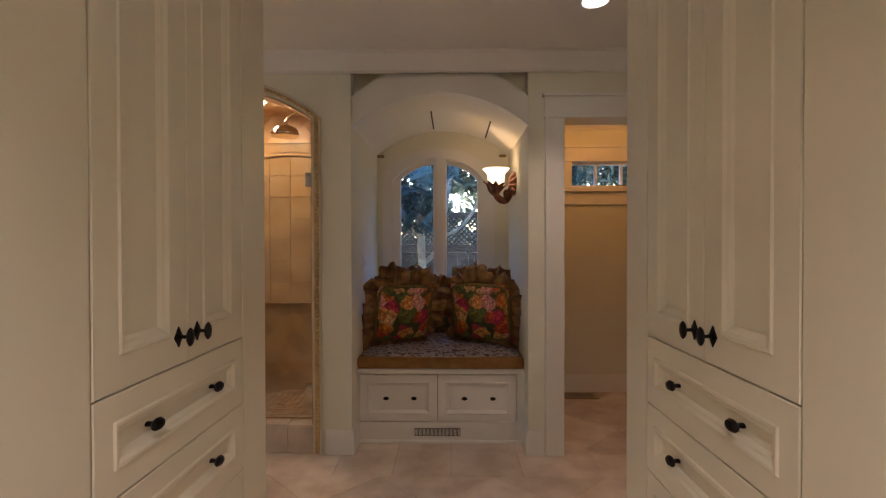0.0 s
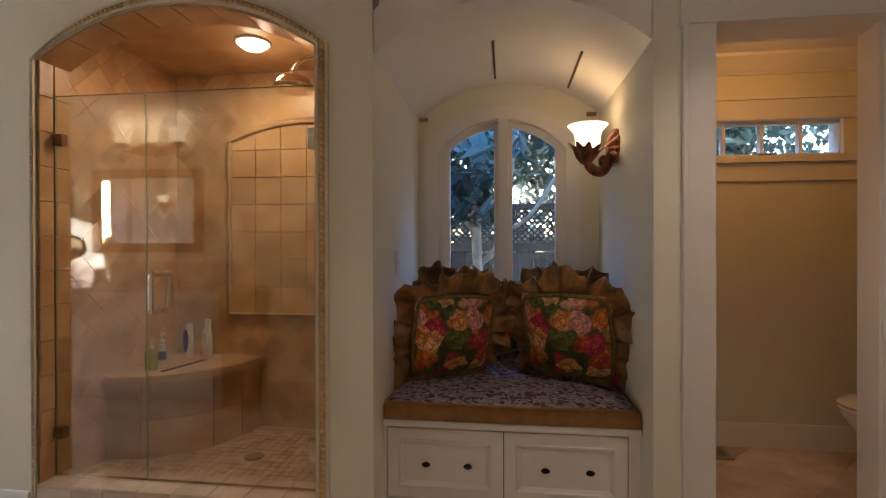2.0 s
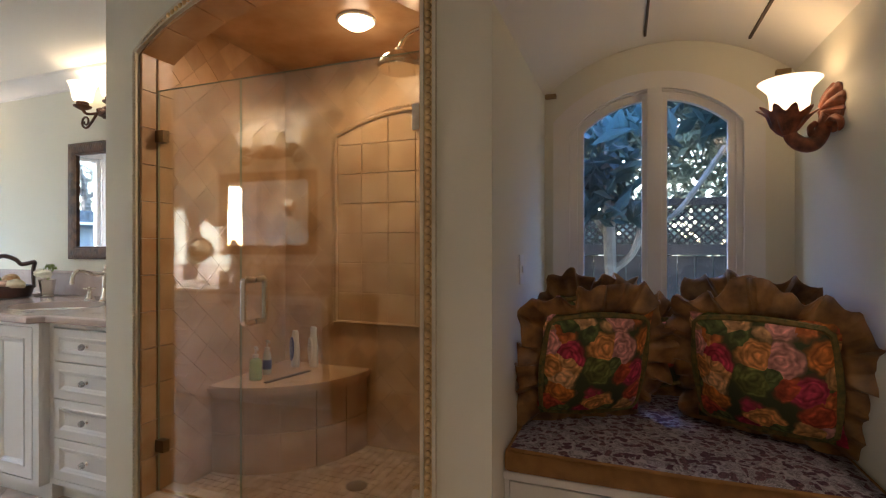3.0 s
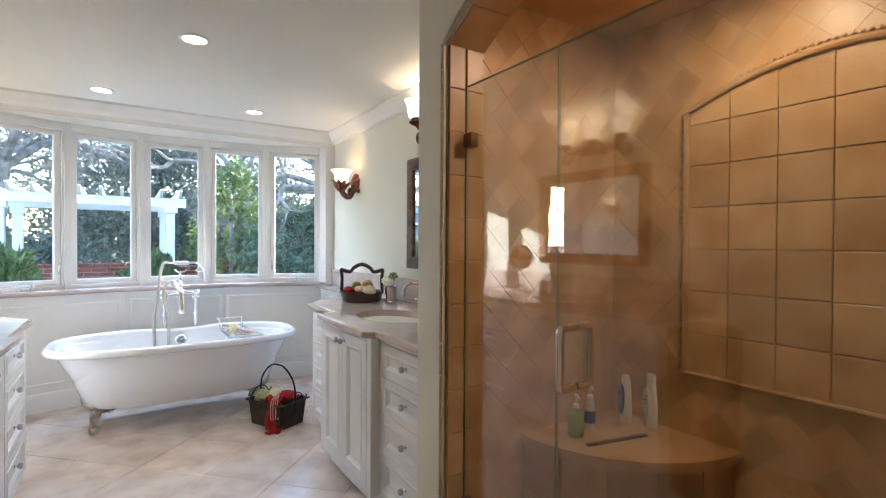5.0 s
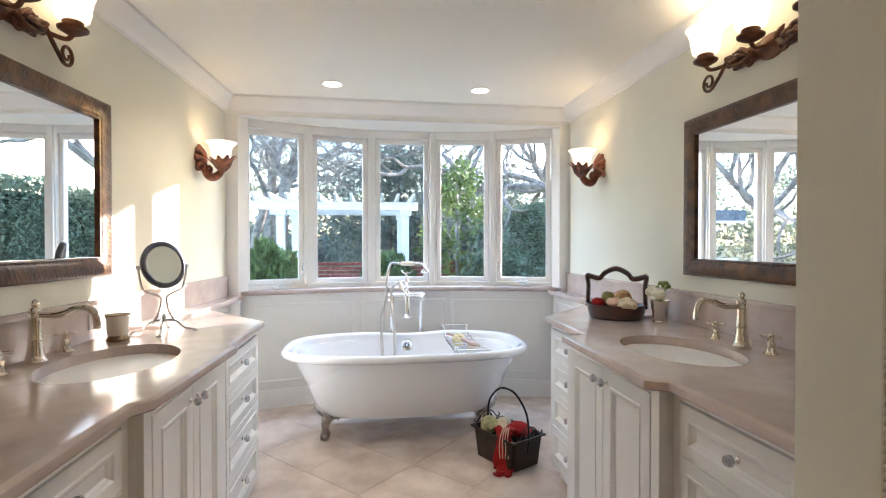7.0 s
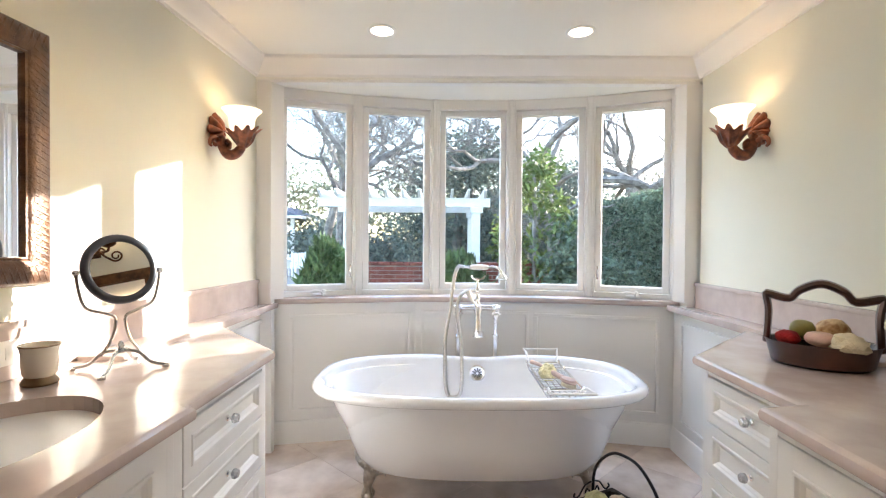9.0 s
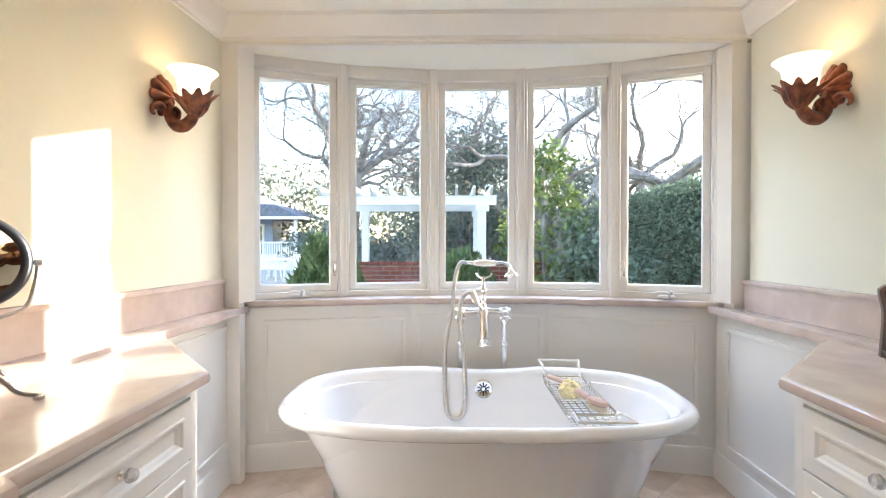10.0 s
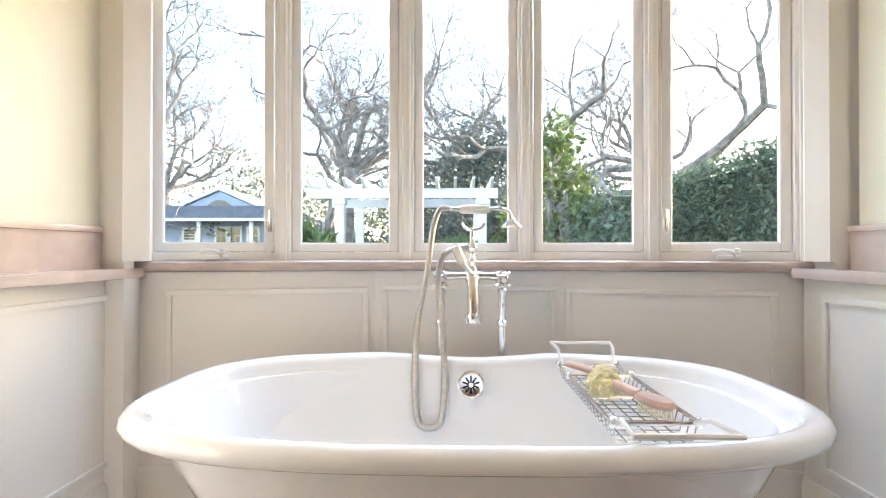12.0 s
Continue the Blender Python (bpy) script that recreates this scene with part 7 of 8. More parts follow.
def towel(label, cat, mtl, w, pts, at, rz, amp=0.012):
    """A cloth strip along a profile, rumpled."""
    o = thing("towel", label, cat, at=at, rz=rz)
    bm = bmesh.new()
    P = spline(pts, 6)
    nw = 10
    g = [[bm.verts.new(p + Vector(((j / nw - 0.5) * w * (1 + 0.25 * math.sin(i * 0.3)), amp * noise.noise((i * 0.35, j * 0.6, 1.3)), amp * noise.noise((i * 0.3, j * 0.5, 7.7))))) for j in range(nw + 1)] for i, p in enumerate(P)]
    for i in range(len(P) - 1):
        for j in range(nw):
            bm.faces.new((g[i][j], g[i][j + 1], g[i + 1][j + 1], g[i + 1][j]))
    ob = part("cloth", bm, mtl, o, "", True)
    so = ob.modifiers.new("thickness", "SOLIDIFY")
    so.thickness = 0.014
    return o


GREENT = mat("pale_green_towel", (0.52, 0.50, 0.25), 0.95, var=0.15, scale=30, bump=0.6, bscale=160)
towel("red towel draped over the basket edge", "towel", REDT, 0.1, [(0, 0.05, 0.17), (0, -0.03, 0.215), (0, -0.1, 0.215), (0, -0.128, 0.17), (0, -0.135, 0.09), (0, -0.14, 0.03), (0, -0.18, 0.012), (0, -0.21, 0.01)], (-3.90 + 0.02, 2.99 - 0.02, 0), 72, 0.02)
lump("red_towel_roll", "rolled red towel lying in the basket", "towel", (-3.885, 3.06, 0.185), (0.075, 0.055, 0.045), REDT, 55, 0.25)
lump("green_towel_roll", "rolled pale green towel in the basket", "towel", (-3.97, 2.90, 0.195), (0.06, 0.06, 0.05), GREENT, 20, 0.3)
lump("cream_towel_roll", "rolled cream towel in the basket", "towel", (-3.95, 2.98, 0.19), (0.045, 0.05, 0.05), TOW, 20, 0.25)
rb = thing("ribbon", "pale cord tied round the red towel", "cord", at=(0, 0, 0))
bm = bmesh.new()
for k in range(4):
    q = pose(-3.88, 2.97, 0, 0, 0, 72)
    tube(bm, spline([q @ Vector((0.01 * k, -0.1, 0.24)), q @ Vector((-0.02 + 0.014 * k, -0.14, 0.2)), q @ Vector((-0.025 + 0.018 * k, -0.152, 0.13 - 0.02 * (k % 2))), q @ Vector((-0.02 + 0.015 * k, -0.156, 0.08))], 5), 0.003, 6)
part("cord", bm, PINKT, rb, "", True)

# ---- garden ----
GRASS = mat("lawn_and_soil", (0.10, 0.11, 0.045), 0.95, var=0.3, scale=0.6, col2=(0.12, 0.085, 0.05), bump=0.4, bscale=14)
PAVE = mat("pale_patio_stone", (0.45, 0.43, 0.40), 0.8, var=0.1, scale=1.5)
BARK = mat("grey_bark", (0.33, 0.30, 0.28), 0.9, var=0.3, scale=6, bump=0.5, bscale=25)
PALEB = mat("pale_grey_bark", (0.46, 0.43, 0.37), 0.85, var=0.25, scale=9, bump=0.3, bscale=25)
WPAINT = mat("white_outdoor_paint", (0.80, 0.80, 0.78), 0.5, var=0.03, scale=4)


def leafmat(name, c, c2):
    m = mat(name, c, 0.5, var=0.2, scale=1.2, col2=c2)
    nt = m.node_tree
    b = nt.nodes["Principled BSDF"]
    g = nt.nodes.new("ShaderNodeNewGeometry")
    h = nt.nodes.new("ShaderNodeHueSaturation")
    r = nt.nodes.new("ShaderNodeMapRange")
    r.inputs["To Min"].default_value, r.inputs["To Max"].default_value = 0.55, 1.5
    nt.links.new(g.outputs["Random Per Island"], r.inputs["Value"])
    nt.links.new(r.outputs[0], h.inputs["Value"])
    nt.links.new(b.inputs["Base Color"].links[0].from_socket, h.inputs["Color"])
    nt.links.new(h.outputs[0], b.inputs["Base Color"])
    t = nt.nodes.new("ShaderNodeBsdfTranslucent")
    nt.links.new(h.outputs[0], t.inputs[0])
    mix = nt.nodes.new("ShaderNodeMixShader")
    mix.inputs[0].default_value = 0.35
    out = nt.nodes["Material Output"]
    nt.links.new(b.outputs[0], mix.inputs[1])
    nt.links.new(t.outputs[0], mix.inputs[2])
    nt.links.new(mix.outputs[0], out.inputs[0])
    return m


HEDGE = leafmat("hedge_leaf", (0.17, 0.22, 0.15), (0.12, 0.17, 0.12))
MAGN = leafmat("yellow_green_leaf", (0.20, 0.25, 0.075), (0.09, 0.14, 0.045))
EVERG = leafmat("dark_evergreen_leaf", (0.19, 0.23, 0.20), (0.13, 0.165, 0.15))
RHODO = leafmat("broad_blue_green_leaf", (0.075, 0.14, 0.13), (0.045, 0.095, 0.10))
TWIGGY = leafmat("grey_green_leaf", (0.27, 0.28, 0.19), (0.19, 0.20, 0.14))
ROSEM = leafmat("rosemary_needle", (0.13, 0.19, 0.07), (0.09, 0.13, 0.05))

bm = bmesh.new()
box(bm, -400, 400, -400, 400, -0.3, -0.06)
setting("ground", bm, GRASS, "garden lawn and soil reaching the distance", "ground")
bm = bmesh.new()
prism(bm, [(-28, -14), (-13, -7), (-9.5, -1.6), (-16, 1.2), (-28, 0.2)], -0.06, -0.03)
setting("pavement", bm, PAVE, "pale stone patio in front of the garden house", "pavement")


def leaves(n, sample, size, seed, long=1.0):
    """Mesh of many small bent leaves at sampled points: (point, outward)."""
    rng = np.random.default_rng(seed)
    P, N = sample(rng, n)
    n = len(P)
    d = rng.normal(size=(n, 3)) + N * 0.6
    d /= np.linalg.norm(d, axis=1)[:, None]
    r = rng.normal(size=(n, 3))
    s = np.cross(d, r)
    s /= np.linalg.norm(s, axis=1)[:, None]
    k = np.cross(s, d)
    L = size * rng.uniform(0.6, 1.3, n)[:, None]
    a, b = P - d * L * 0.5 * long, P + d * L * 0.5 * long
    m1, m2 = P + s * L * 0.24 + k * L * 0.08, P - s * L * 0.24 + k * L * 0.08
    V = np.stack([a, m1, b, m2], 1).reshape(-1, 3)
    F = np.arange(4 * n).reshape(-1, 4)
    me = bpy.data.meshes.new("leaves")
    me.from_pydata(V.tolist(), [], F.tolist())
    return me


def leaf_part(name, me, mtl, parent, label=""):
    me.materials.append(mtl)
    ob = new(name, me)
    ob.parent = parent
    return tagged(ob, label, kind="stuff")


def in_blobs(blobs, shell=0.35):
    """Sampler over uneven ellipsoids (x, y, z, rx, ry, rz), denser towards their skin."""
    B = np.array(blobs, float)
    w = B[:, 3] * B[:, 4] * B[:, 5]
    def f(rng, n):
        i = rng.choice(len(B), n, p=w / w.sum())
        u = rng.normal(size=(n, 3))
        u /= np.linalg.norm(u, axis=1)[:, None]
        r = rng.uniform(shell, 1.0, n)[:, None] ** 0.6
        r *= 1 + 0.25 * np.sin(u[:, :1] * 7 + i[:, None]) * np.cos(u[:, 1:2] * 6)
        return B[i, :3] + u * r * B[i, 3:], u
    return f


def limbs(bm, p, d, r, depth, rnd, up=0.055, spread=0.85, minr=0.005):
    """Crooked tapering branches."""
    L = r * rnd.uniform(12, 19) + 0.3
    pts, q, v = [p], p.copy(), d.copy()
    n = 4
    for i in range(n):
        v = (v + Vector((rnd.uniform(-1, 1), rnd.uniform(-1, 1), rnd.uniform(-1, 1))) * 0.38 + Vector((0, 0, up))).normalized()
        q = q + v * L / n
        pts.append(q)
    r1 = r * 0.72
    tube(bm, pts, [r + (r1 - r) * i / n for i in range(n + 1)], 6 if r > 0.05 else (4 if r > 0.02 else 3))
    if r < 0.06:
        for j in range(2):
            a = v.orthogonal().normalized()
            a.rotate(Matrix.Rotation(rnd.uniform(0, 6.28), 3, v))
            s, w = pts[1 + rnd.randrange(4)].copy(), (v * 0.5 + a + Vector((0, 0, 0.15))).normalized()
            tw, l = [s], rnd.uniform(0.25, 0.75)
            for i in range(3):
                w = (w + Vector((rnd.uniform(-1, 1), rnd.uniform(-1, 1), rnd.uniform(-0.8, 0.8))) * 0.5).normalized()
                tw.append(tw[-1] + w * l / 3)
            tube(bm, tw, [0.006, 0.005, 0.004, 0.002], 3)
    if depth == 0 or r1 < minr:
        return
    for k in range(2 + (rnd.random() < 0.36)):
        a = v.orthogonal().normalized()
        a.rotate(Matrix.Rotation(rnd.uniform(0, 6.28), 3, v))
        limbs(bm, pts[-1] if k < 2 else pts[2], (v + a * rnd.uniform(0.45, spread + 0.35)).normalized(), r1 * rnd.uniform(0.62, 0.98), depth - 1, rnd, up, spread, minr)


def bare_tree(label, x, y, h, r, seed, lean=(0, 0), depth=6, leafy=0, mtl=BARK):
    t = thing("bare_tree", label, "tree", "bare garden trees", at=(x, y, -0.06))
    rnd = random.Random(seed)
    bm = bmesh.new()
    pts = spline([(0, 0, 0), (lean[0] * 0.3, lean[1] * 0.3, h * 0.4), (lean[0] * 0.7, lean[1] * 0.7, h * 0.75), (lean[0], lean[1], h)], 4)
    n = len(pts)
    tube(bm, pts, [r * (1.25 if i == 0 else 1.0) * (1 - 0.35 * i / n) for i in range(n)], 9)
    part("trunk", bm, mtl, t, "", True)
    bm = bmesh.new()
    top = Vector(pts[-1])
    for k in range(5):
        a = k * 1.26 + rnd.uniform(0, 0.8)
        limbs(bm, top - Vector((0, 0, rnd.uniform(0, h * 0.15))), Vector((math.cos(a), math.sin(a), rnd.uniform(0.25, 1.3))).normalized(), r * 0.47, depth, rnd)
    cr = part("crown", bm, mtl, t, "bare crooked branches", True)
    tagged(cr, kind="stuff")
    if leafy:
        me = leaves(leafy, in_blobs([(lean[0], lean[1], h + 1.6, 2.2, 2.2, 1.5)]), 0.10, seed)
        leaf_part("foliage", me, TWIGGY, t, "sparse grey-green leaves")
    return t


bare_tree("large bare oak with crooked spreading limbs", -17.5, -0.9, 3.8, 0.24, 11, (0.2, 0.3), 8)
bare_tree("large bare oak with crooked spreading limbs", -22.0, -2.9, 3.6, 0.22, 23, (0.6, 0.9), 8, 900)
bare_tree("bare tree with twisting grey branches", -16.5, 5.6, 3.9, 0.2, 37, (0.4, -0.6), 8)
bare_tree("bare tree with a low leaning limb", -15.6, 8.8, 2.9, 0.26, 41, (0.3, -1.0), 8)
bare_tree("bare tree with twisting grey branches", -23.5, 3.0, 5.0, 0.28, 59, (0, 0.4), 7, 600)
bare_tree("bare tree beyond the garden house", -30, -14, 4.5, 0.34, 61, (0.5, 0.5), 7, 700)
bare_tree("bare tree standing by the patio", -12.8, -5.2, 2.4, 0.19, 71, (0.2, 0.5), 7)
bare_tree("bare tree on the far side of the lawn", -24.5, -2.6, 5.2, 0.3, 83, (0.3, 0.2), 7)
bare_tree("bare tree on the far side of the lawn", -23, 10.5, 4.6, 0.28, 89, (0.3, -0.5), 7)

# evergreen masses behind
def shrub(name, label, cat, blobs, n, size, mtl, seed, stems=(), kind="", long=1.0):
    t = thing(name, label, cat, kind=kind)
    leaf_part("foliage", leaves(n, in_blobs(blobs), size, seed, long), mtl, t)
    if stems:
        bm = bmesh.new()
        for s in stems:
            tube(bm, spline(s[0], 5), s[1], 7)
        part("stems", bm, BARK if mtl is not RHODO else PALEB, t, "woody stems", True)
    return t


rw = random.Random(5)
shrub("evergreen_tree", "dense dark evergreen oak behind the pergola", "tree", [(-21 + rw.uniform(-1, 1), 2.6 + rw.uniform(-1.6, 1.8), 1.2 + rw.uniform(0, 4.0), 1.2, 1.2, 1.0) for _ in range(14)], 9000, 0.2, EVERG, 3, [([(-21, 2.8, -0.06), (-21, 2.7, 1.5), (-21, 2.9, 3.2)], 0.2)])
shrub("evergreen_tree", "dense dark evergreen behind the hedge", "tree", [(-22 + rw.uniform(-1, 1), 7.5 + rw.uniform(-2, 2.2), 1.2 + rw.uniform(0, 3.2), 1.3, 1.3, 1.0) for _ in range(12)], 6000, 0.2, EVERG, 4, [([(-22, 7.6, -0.06), (-22, 7.5, 2.5)], 0.2)])
shrub("woodland", "distant grey-green woodland edge", "woods", [(-31 + rw.uniform(-2, 2), rw.uniform(-26, 20), rw.uniform(0.4, 3.3), 2.2, 2.2, 1.3) for _ in range(60)], 26000, 0.32, TWIGGY, 6, kind="stuff")
shrub("woodland", "thin tall treetops of the distant wood", "woods", [(-33 + rw.uniform(-2, 2), rw.uniform(-26, 20), rw.uniform(3.0, 6.8), 2.0, 1.8, 1.1) for _ in range(60)], 15000, 0.3, TWIGGY, 7, kind="stuff")
shrub("woodland", "dark understorey beyond the pergola", "woods", [(-26 + rw.uniform(-2, 2), rw.uniform(-5, 14), rw.uniform(0.2, 1.7), 1.6, 1.6, 1.0) for _ in range(40)], 16000, 0.26, EVERG, 8, kind="stuff")
# unseen foliage column added along the sun's way to block the middle pane
BLOCKER_BLOBS = []
for _ in range(40):
    dy = rw.uniform(-0.6, 0.6)
    BLOCKER_BLOBS.append((-10.86 + rw.uniform(-0.12, 0.12) - 0.686 * dy, 10.2 + dy, 3.2 + rw.uniform(-1.6, 2.0), 0.26, 0.3, 0.8))
shrub("shade_tree", "unseen evergreen added to block the sun from one pane", "tree", BLOCKER_BLOBS, 26000, 0.17, EVERG, 9, [([(-10.86, 10.2, -0.06), (-10.86, 10.2, 3.0)], 0.16)])
# added out of view, west of the alcove's outlook, to block its direct sun
shrub("side_woodland", "unseen evergreen mass added to keep sun off the alcove", "woods", [(rw.uniform(-5.5, -1.6), 9.2 + rw.uniform(-0.8, 1.5), rw.uniform(0.8, 4.0), 1.0, 1.0, 0.9) for _ in range(60)], 27000, 0.2, EVERG, 10, kind="stuff")

shrub("side_woodland", "overhanging evergreen boughs beyond the side fence", "woods", [(rw.uniform(-1.8, 4.5), 9.2 + rw.uniform(-0.8, 1.2), rw.uniform(2.6, 5.6), 0.9, 0.9, 0.7) for _ in range(75)], 24000, 0.2, EVERG, 45, kind="stuff")
shrub("side_bushes", "uneven evergreen bushes beyond the side fence", "bushes", [(rw.uniform(-1.8, 7), 9.4 + rw.uniform(-0.8, 1.2), rw.uniform(0.2, 2.2), 0.8, 0.8, 0.5) for _ in range(62)], 13000, 0.2, EVERG, 44, kind="stuff")

# clipped hedge
def hedge_sample(rng, n):
    x = rng.uniform(-24, -8.7, n)
    u = rng.uniform(0, 1, n)
    bump = 0.12 * np.sin(x * 1.7) * np.cos(x * 0.6)
    face = u < 0.62
    y = np.where(face, 6.35 + rng.uniform(0, 0.18, n) + bump, rng.uniform(6.35, 7.8, n))
    z = np.where(face, rng.uniform(-0.05, 2.36, n), 2.36 + rng.uniform(-0.12, 0.1, n) + bump * 0.6)
    N = np.where(face[:, None], np.array([[0, -1, 0.2]]), np.array([[0, 0, 1]]))
    end = rng.uniform(0, 1, n) < 0.08
    x = np.where(end, -8.7 + rng.uniform(-0.15, 0.05, n), x)
    y = np.where(end, rng.uniform(6.35, 7.8, n), y)
    z = np.where(end, rng.uniform(-0.05, 2.36, n), z)
    return np.stack([x, y, z], 1), N
hg = thing("hedge", "tall clipped dark green hedge in shade", "hedge")
leaf_part("foliage", leaves(30000, hedge_sample, 0.1, 12), HEDGE, hg)
# dark box under the leaf shell: the hedge's inner shade put in as colour
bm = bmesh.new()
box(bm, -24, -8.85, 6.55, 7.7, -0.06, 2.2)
part("inner_mass", bm, mat("hedge_inner_shade", (0.06, 0.08, 0.05), 1.0, var=0.3, scale=5), hg, "plain dark box painting the shade between the leaves")

# yellow-green magnolia and shrubs under the window
shrub("magnolia_tree", "young tree with bright yellow-green leaves", "tree", [(-10.0 + rw.uniform(-0.3, 0.3), 3.72 + rw.uniform(-0.75, 0.75) * (1.25 - z / 3.2), z, 0.27, 0.27, 0.22) for z in [0.4 + 2.4 * k / 40 for k in range(40)]], 2000, 0.13, MAGN, 14, [([(-10, 3.7, -0.06), (-10.02, 3.72, 0.8), (-9.95, 3.7, 2.4)], 0.035)])
shrub("laurel_shrub", "broad dark green shrub in front of the brick wall", "shrub", [(-9.5 + rw.uniform(-0.3, 0.3), 4.5 + rw.uniform(-0.6, 0.6), 0.6 + rw.uniform(0, 0.9), 0.4, 0.4, 0.35) for _ in range(12)], 1500, 0.13, HEDGE, 15, [([(-9.5, 4.5, -0.06), (-9.5, 4.5, 0.8)], 0.03)])


def tuft_sample(cx, cy, rx, ry, h):
    def f(rng, n):
        x, y = rng.normal(0, 0.45, n), rng.normal(0, 0.45, n)
        hh = h * np.exp(-(x ** 2 + y ** 2)) * rng.uniform(0.3, 1.0, n)
        P = np.stack([cx + x * rx, cy + y * ry, hh], 1)
        return P, np.stack([x * 0.6, y * 0.6, np.full(n, 3.0)], 1)
    return f
for cx, cy, rx, ry, h, s in ((-9.0, 0.5, 0.5, 0.5, 1.38, 1), (-9.6, 2.45, 0.5, 0.7, 1.15, 2), (-8.8, 0.85, 0.4, 0.35, 1.2, 3)):
    t = thing("rosemary_bush", "upright feathery green bush under the window", "bush", "feathery bushes")
    leaf_part("foliage", leaves(3200, tuft_sample(cx, cy, rx, ry, h), 0.17, 20 + s, 1.6), ROSEM, t)

# brick wall
BRICKM = mat("red_brick", (0.33, 0.09, 0.06), 0.8, var=0.2, scale=3, bump=0.2, bscale=30, rand=0.2)
bw = thing("brick_wall", "low red brick garden wall with a capping course", "wall")
bm = bmesh.new()
box(bm, -10.72, -10.525, 0.5, 4.3, -0.06, 0.9)
part("core", bm, mat("mortar", (0.45, 0.40, 0.35), 0.9, var=0.1, scale=10), bw)
me_b = None
for row in range(13):
    for k in range(18):
        y = 0.5 + k * 0.215 + (0.107 if row % 2 else 0)
        if y + 0.2 > 4.3:
            continue
        if me_b is None:
            bm = bmesh.new()
            box(bm, -0.02, 0.008, 0, 0.203, 0, 0.06, 0.003)
            ob = link("brick", bm, BRICKM, bw)
            me_b = ob.data
        else:
            ob = new("brick", me_b)
            ob.parent = bw
        ob.location = (-10.525, y, -0.05 + row * 0.072)
for k in range(34):
    bm = bmesh.new() if k == 0 else None
    if k == 0:
        box(bm, -0.24, 0.03, 0, 0.1, 0, 0.055, 0.004)
        ob = link("cap_brick", bm, BRICKM, bw)
        me_c = ob.data
    else:
        ob = new("cap_brick", me_c)
        ob.parent = bw
    ob.location = (-10.51, 0.5 + k * 0.112, 0.902)

# pergola
pg = thing("pergola", "white painted garden pergola with notched rafters", "pergola")
for x in (-14.1, -16.4):
    for y in (-0.2, 3.0):
        bm = bmesh.new()
        box(bm, x - 0.1, x + 0.1, y - 0.1, y + 0.1, -0.06, 2.2, 0.01)
        box(bm, x - 0.14, x + 0.14, y - 0.14, y + 0.14, 2.05, 2.2, 0.02)
        box(bm, x - 0.15, x + 0.15, y - 0.15, y + 0.15, -0.06, 0.25, 0.02)
        part("post", bm, WPAINT, pg)
    bm = bmesh.new()
    box(bm, x - 0.06, x + 0.06, -0.95, 3.35, 2.2, 2.42, 0.008)
    part("beam", bm, WPAINT, pg)
for k in range(11):
    y = -0.8 + k * 0.4
    bm = bmesh.new()
    slab(bm, [(-17.0, 2.42), (-13.75, 2.42), (-13.55, 2.56), (-13.55, 2.6), (-17.0, 2.6)], "y", y - 0.03, y + 0.03)
    part("rafter", bm, WPAINT, pg)

# garden house
BLUEW = mat("blue_grey_siding", (0.34, 0.41, 0.54), 0.6, var=0.06, scale=2)
ROOFM = mat("dark_slate_roof", (0.17, 0.19, 0.24), 0.8, var=0.2, scale=6, bump=0.3, bscale=20)
DARKG = mat("dark_window_glass", (0.03, 0.035, 0.045), 0.06, var=0.1)
hs = thing("garden_house", "small blue-grey garden house with a white porch", "house")
HX, HY0, HY1, HB = -27.0, -15.5, -7.4, 0.45
bm = bmesh.new()
box(bm, HX - 5, HX - 1.6, HY0, HY1, -0.06, 2.75)
part("wall", bm, BLUEW, hs)
bm = bmesh.new()
box(bm, HX - 5, HX + 0.2, HY0 - 0.2, -5.4, -0.06, HB)
part("porch_floor", bm, WPAINT, hs)
bm = bmesh.new()
slab(bm, [(HY0 - 0.5, 2.6), (-5.2, 2.6), (-6.6, 3.25), (HY0 - 0.5, 3.25)], "x", HX - 5.2, HX + 0.4)
rf = part("roof", bm, ROOFM, hs)
bm = bmesh.new()
box(bm, HX + 0.36, HX + 0.5, HY0 - 0.5, -5.15, 2.5, 2.64)
box(bm, HX - 5.2, HX + 0.4, -5.25, -5.12, 2.5, 2.64)
part("fascia", bm, WPAINT, hs)
bm = bmesh.new()
slab(bm, [(-11.3, 3.05), (-7.0, 3.05), (-9.15, 3.98)], "x", HX - 4, HX + 0.15)
part("gable", bm, BLUEW, hs)
bm = bmesh.new()
for a, b in (((-11.6, 2.98), (-9.15, 4.04)), ((-9.15, 4.04), (-6.7, 2.98))):
    slab(bm, [a, b, (b[0], b[1] + 0.16), (a[0], a[1] + 0.16)], "x", HX - 4, HX + 0.3)
part("gable_trim", bm, WPAINT, hs)
bm = bmesh.new()
slab(bm, arch_pts(-9.75, -8.55, 3.25, 0.3, 12), "x", HX + 0.1, HX + 0.18)
part("gable_vent", bm, DARKG, hs)
for y in (-12.6, -10.2, -7.6, -5.6):
    bm = bmesh.new()
    box(bm, HX + 0.0, HX + 0.18, y - 0.09, y + 0.09, HB, 2.5, 0.01)
    part("porch_post", bm, WPAINT, hs)
for k in range(22):
    bm = bmesh.new()
    y = -7.5 + k * 0.088
    box(bm, HX + 0.06, HX + 0.1, y, y + 0.035, HB + 0.1, HB + 0.85)
    part("baluster", bm, WPAINT, hs)
bm = bmesh.new()
box(bm, HX + 0.04, HX + 0.12, -7.6, -5.6, HB + 0.85, HB + 0.93)
box(bm, HX + 0.04, HX + 0.12, -7.6, -5.6, HB + 0.04, HB + 0.1)
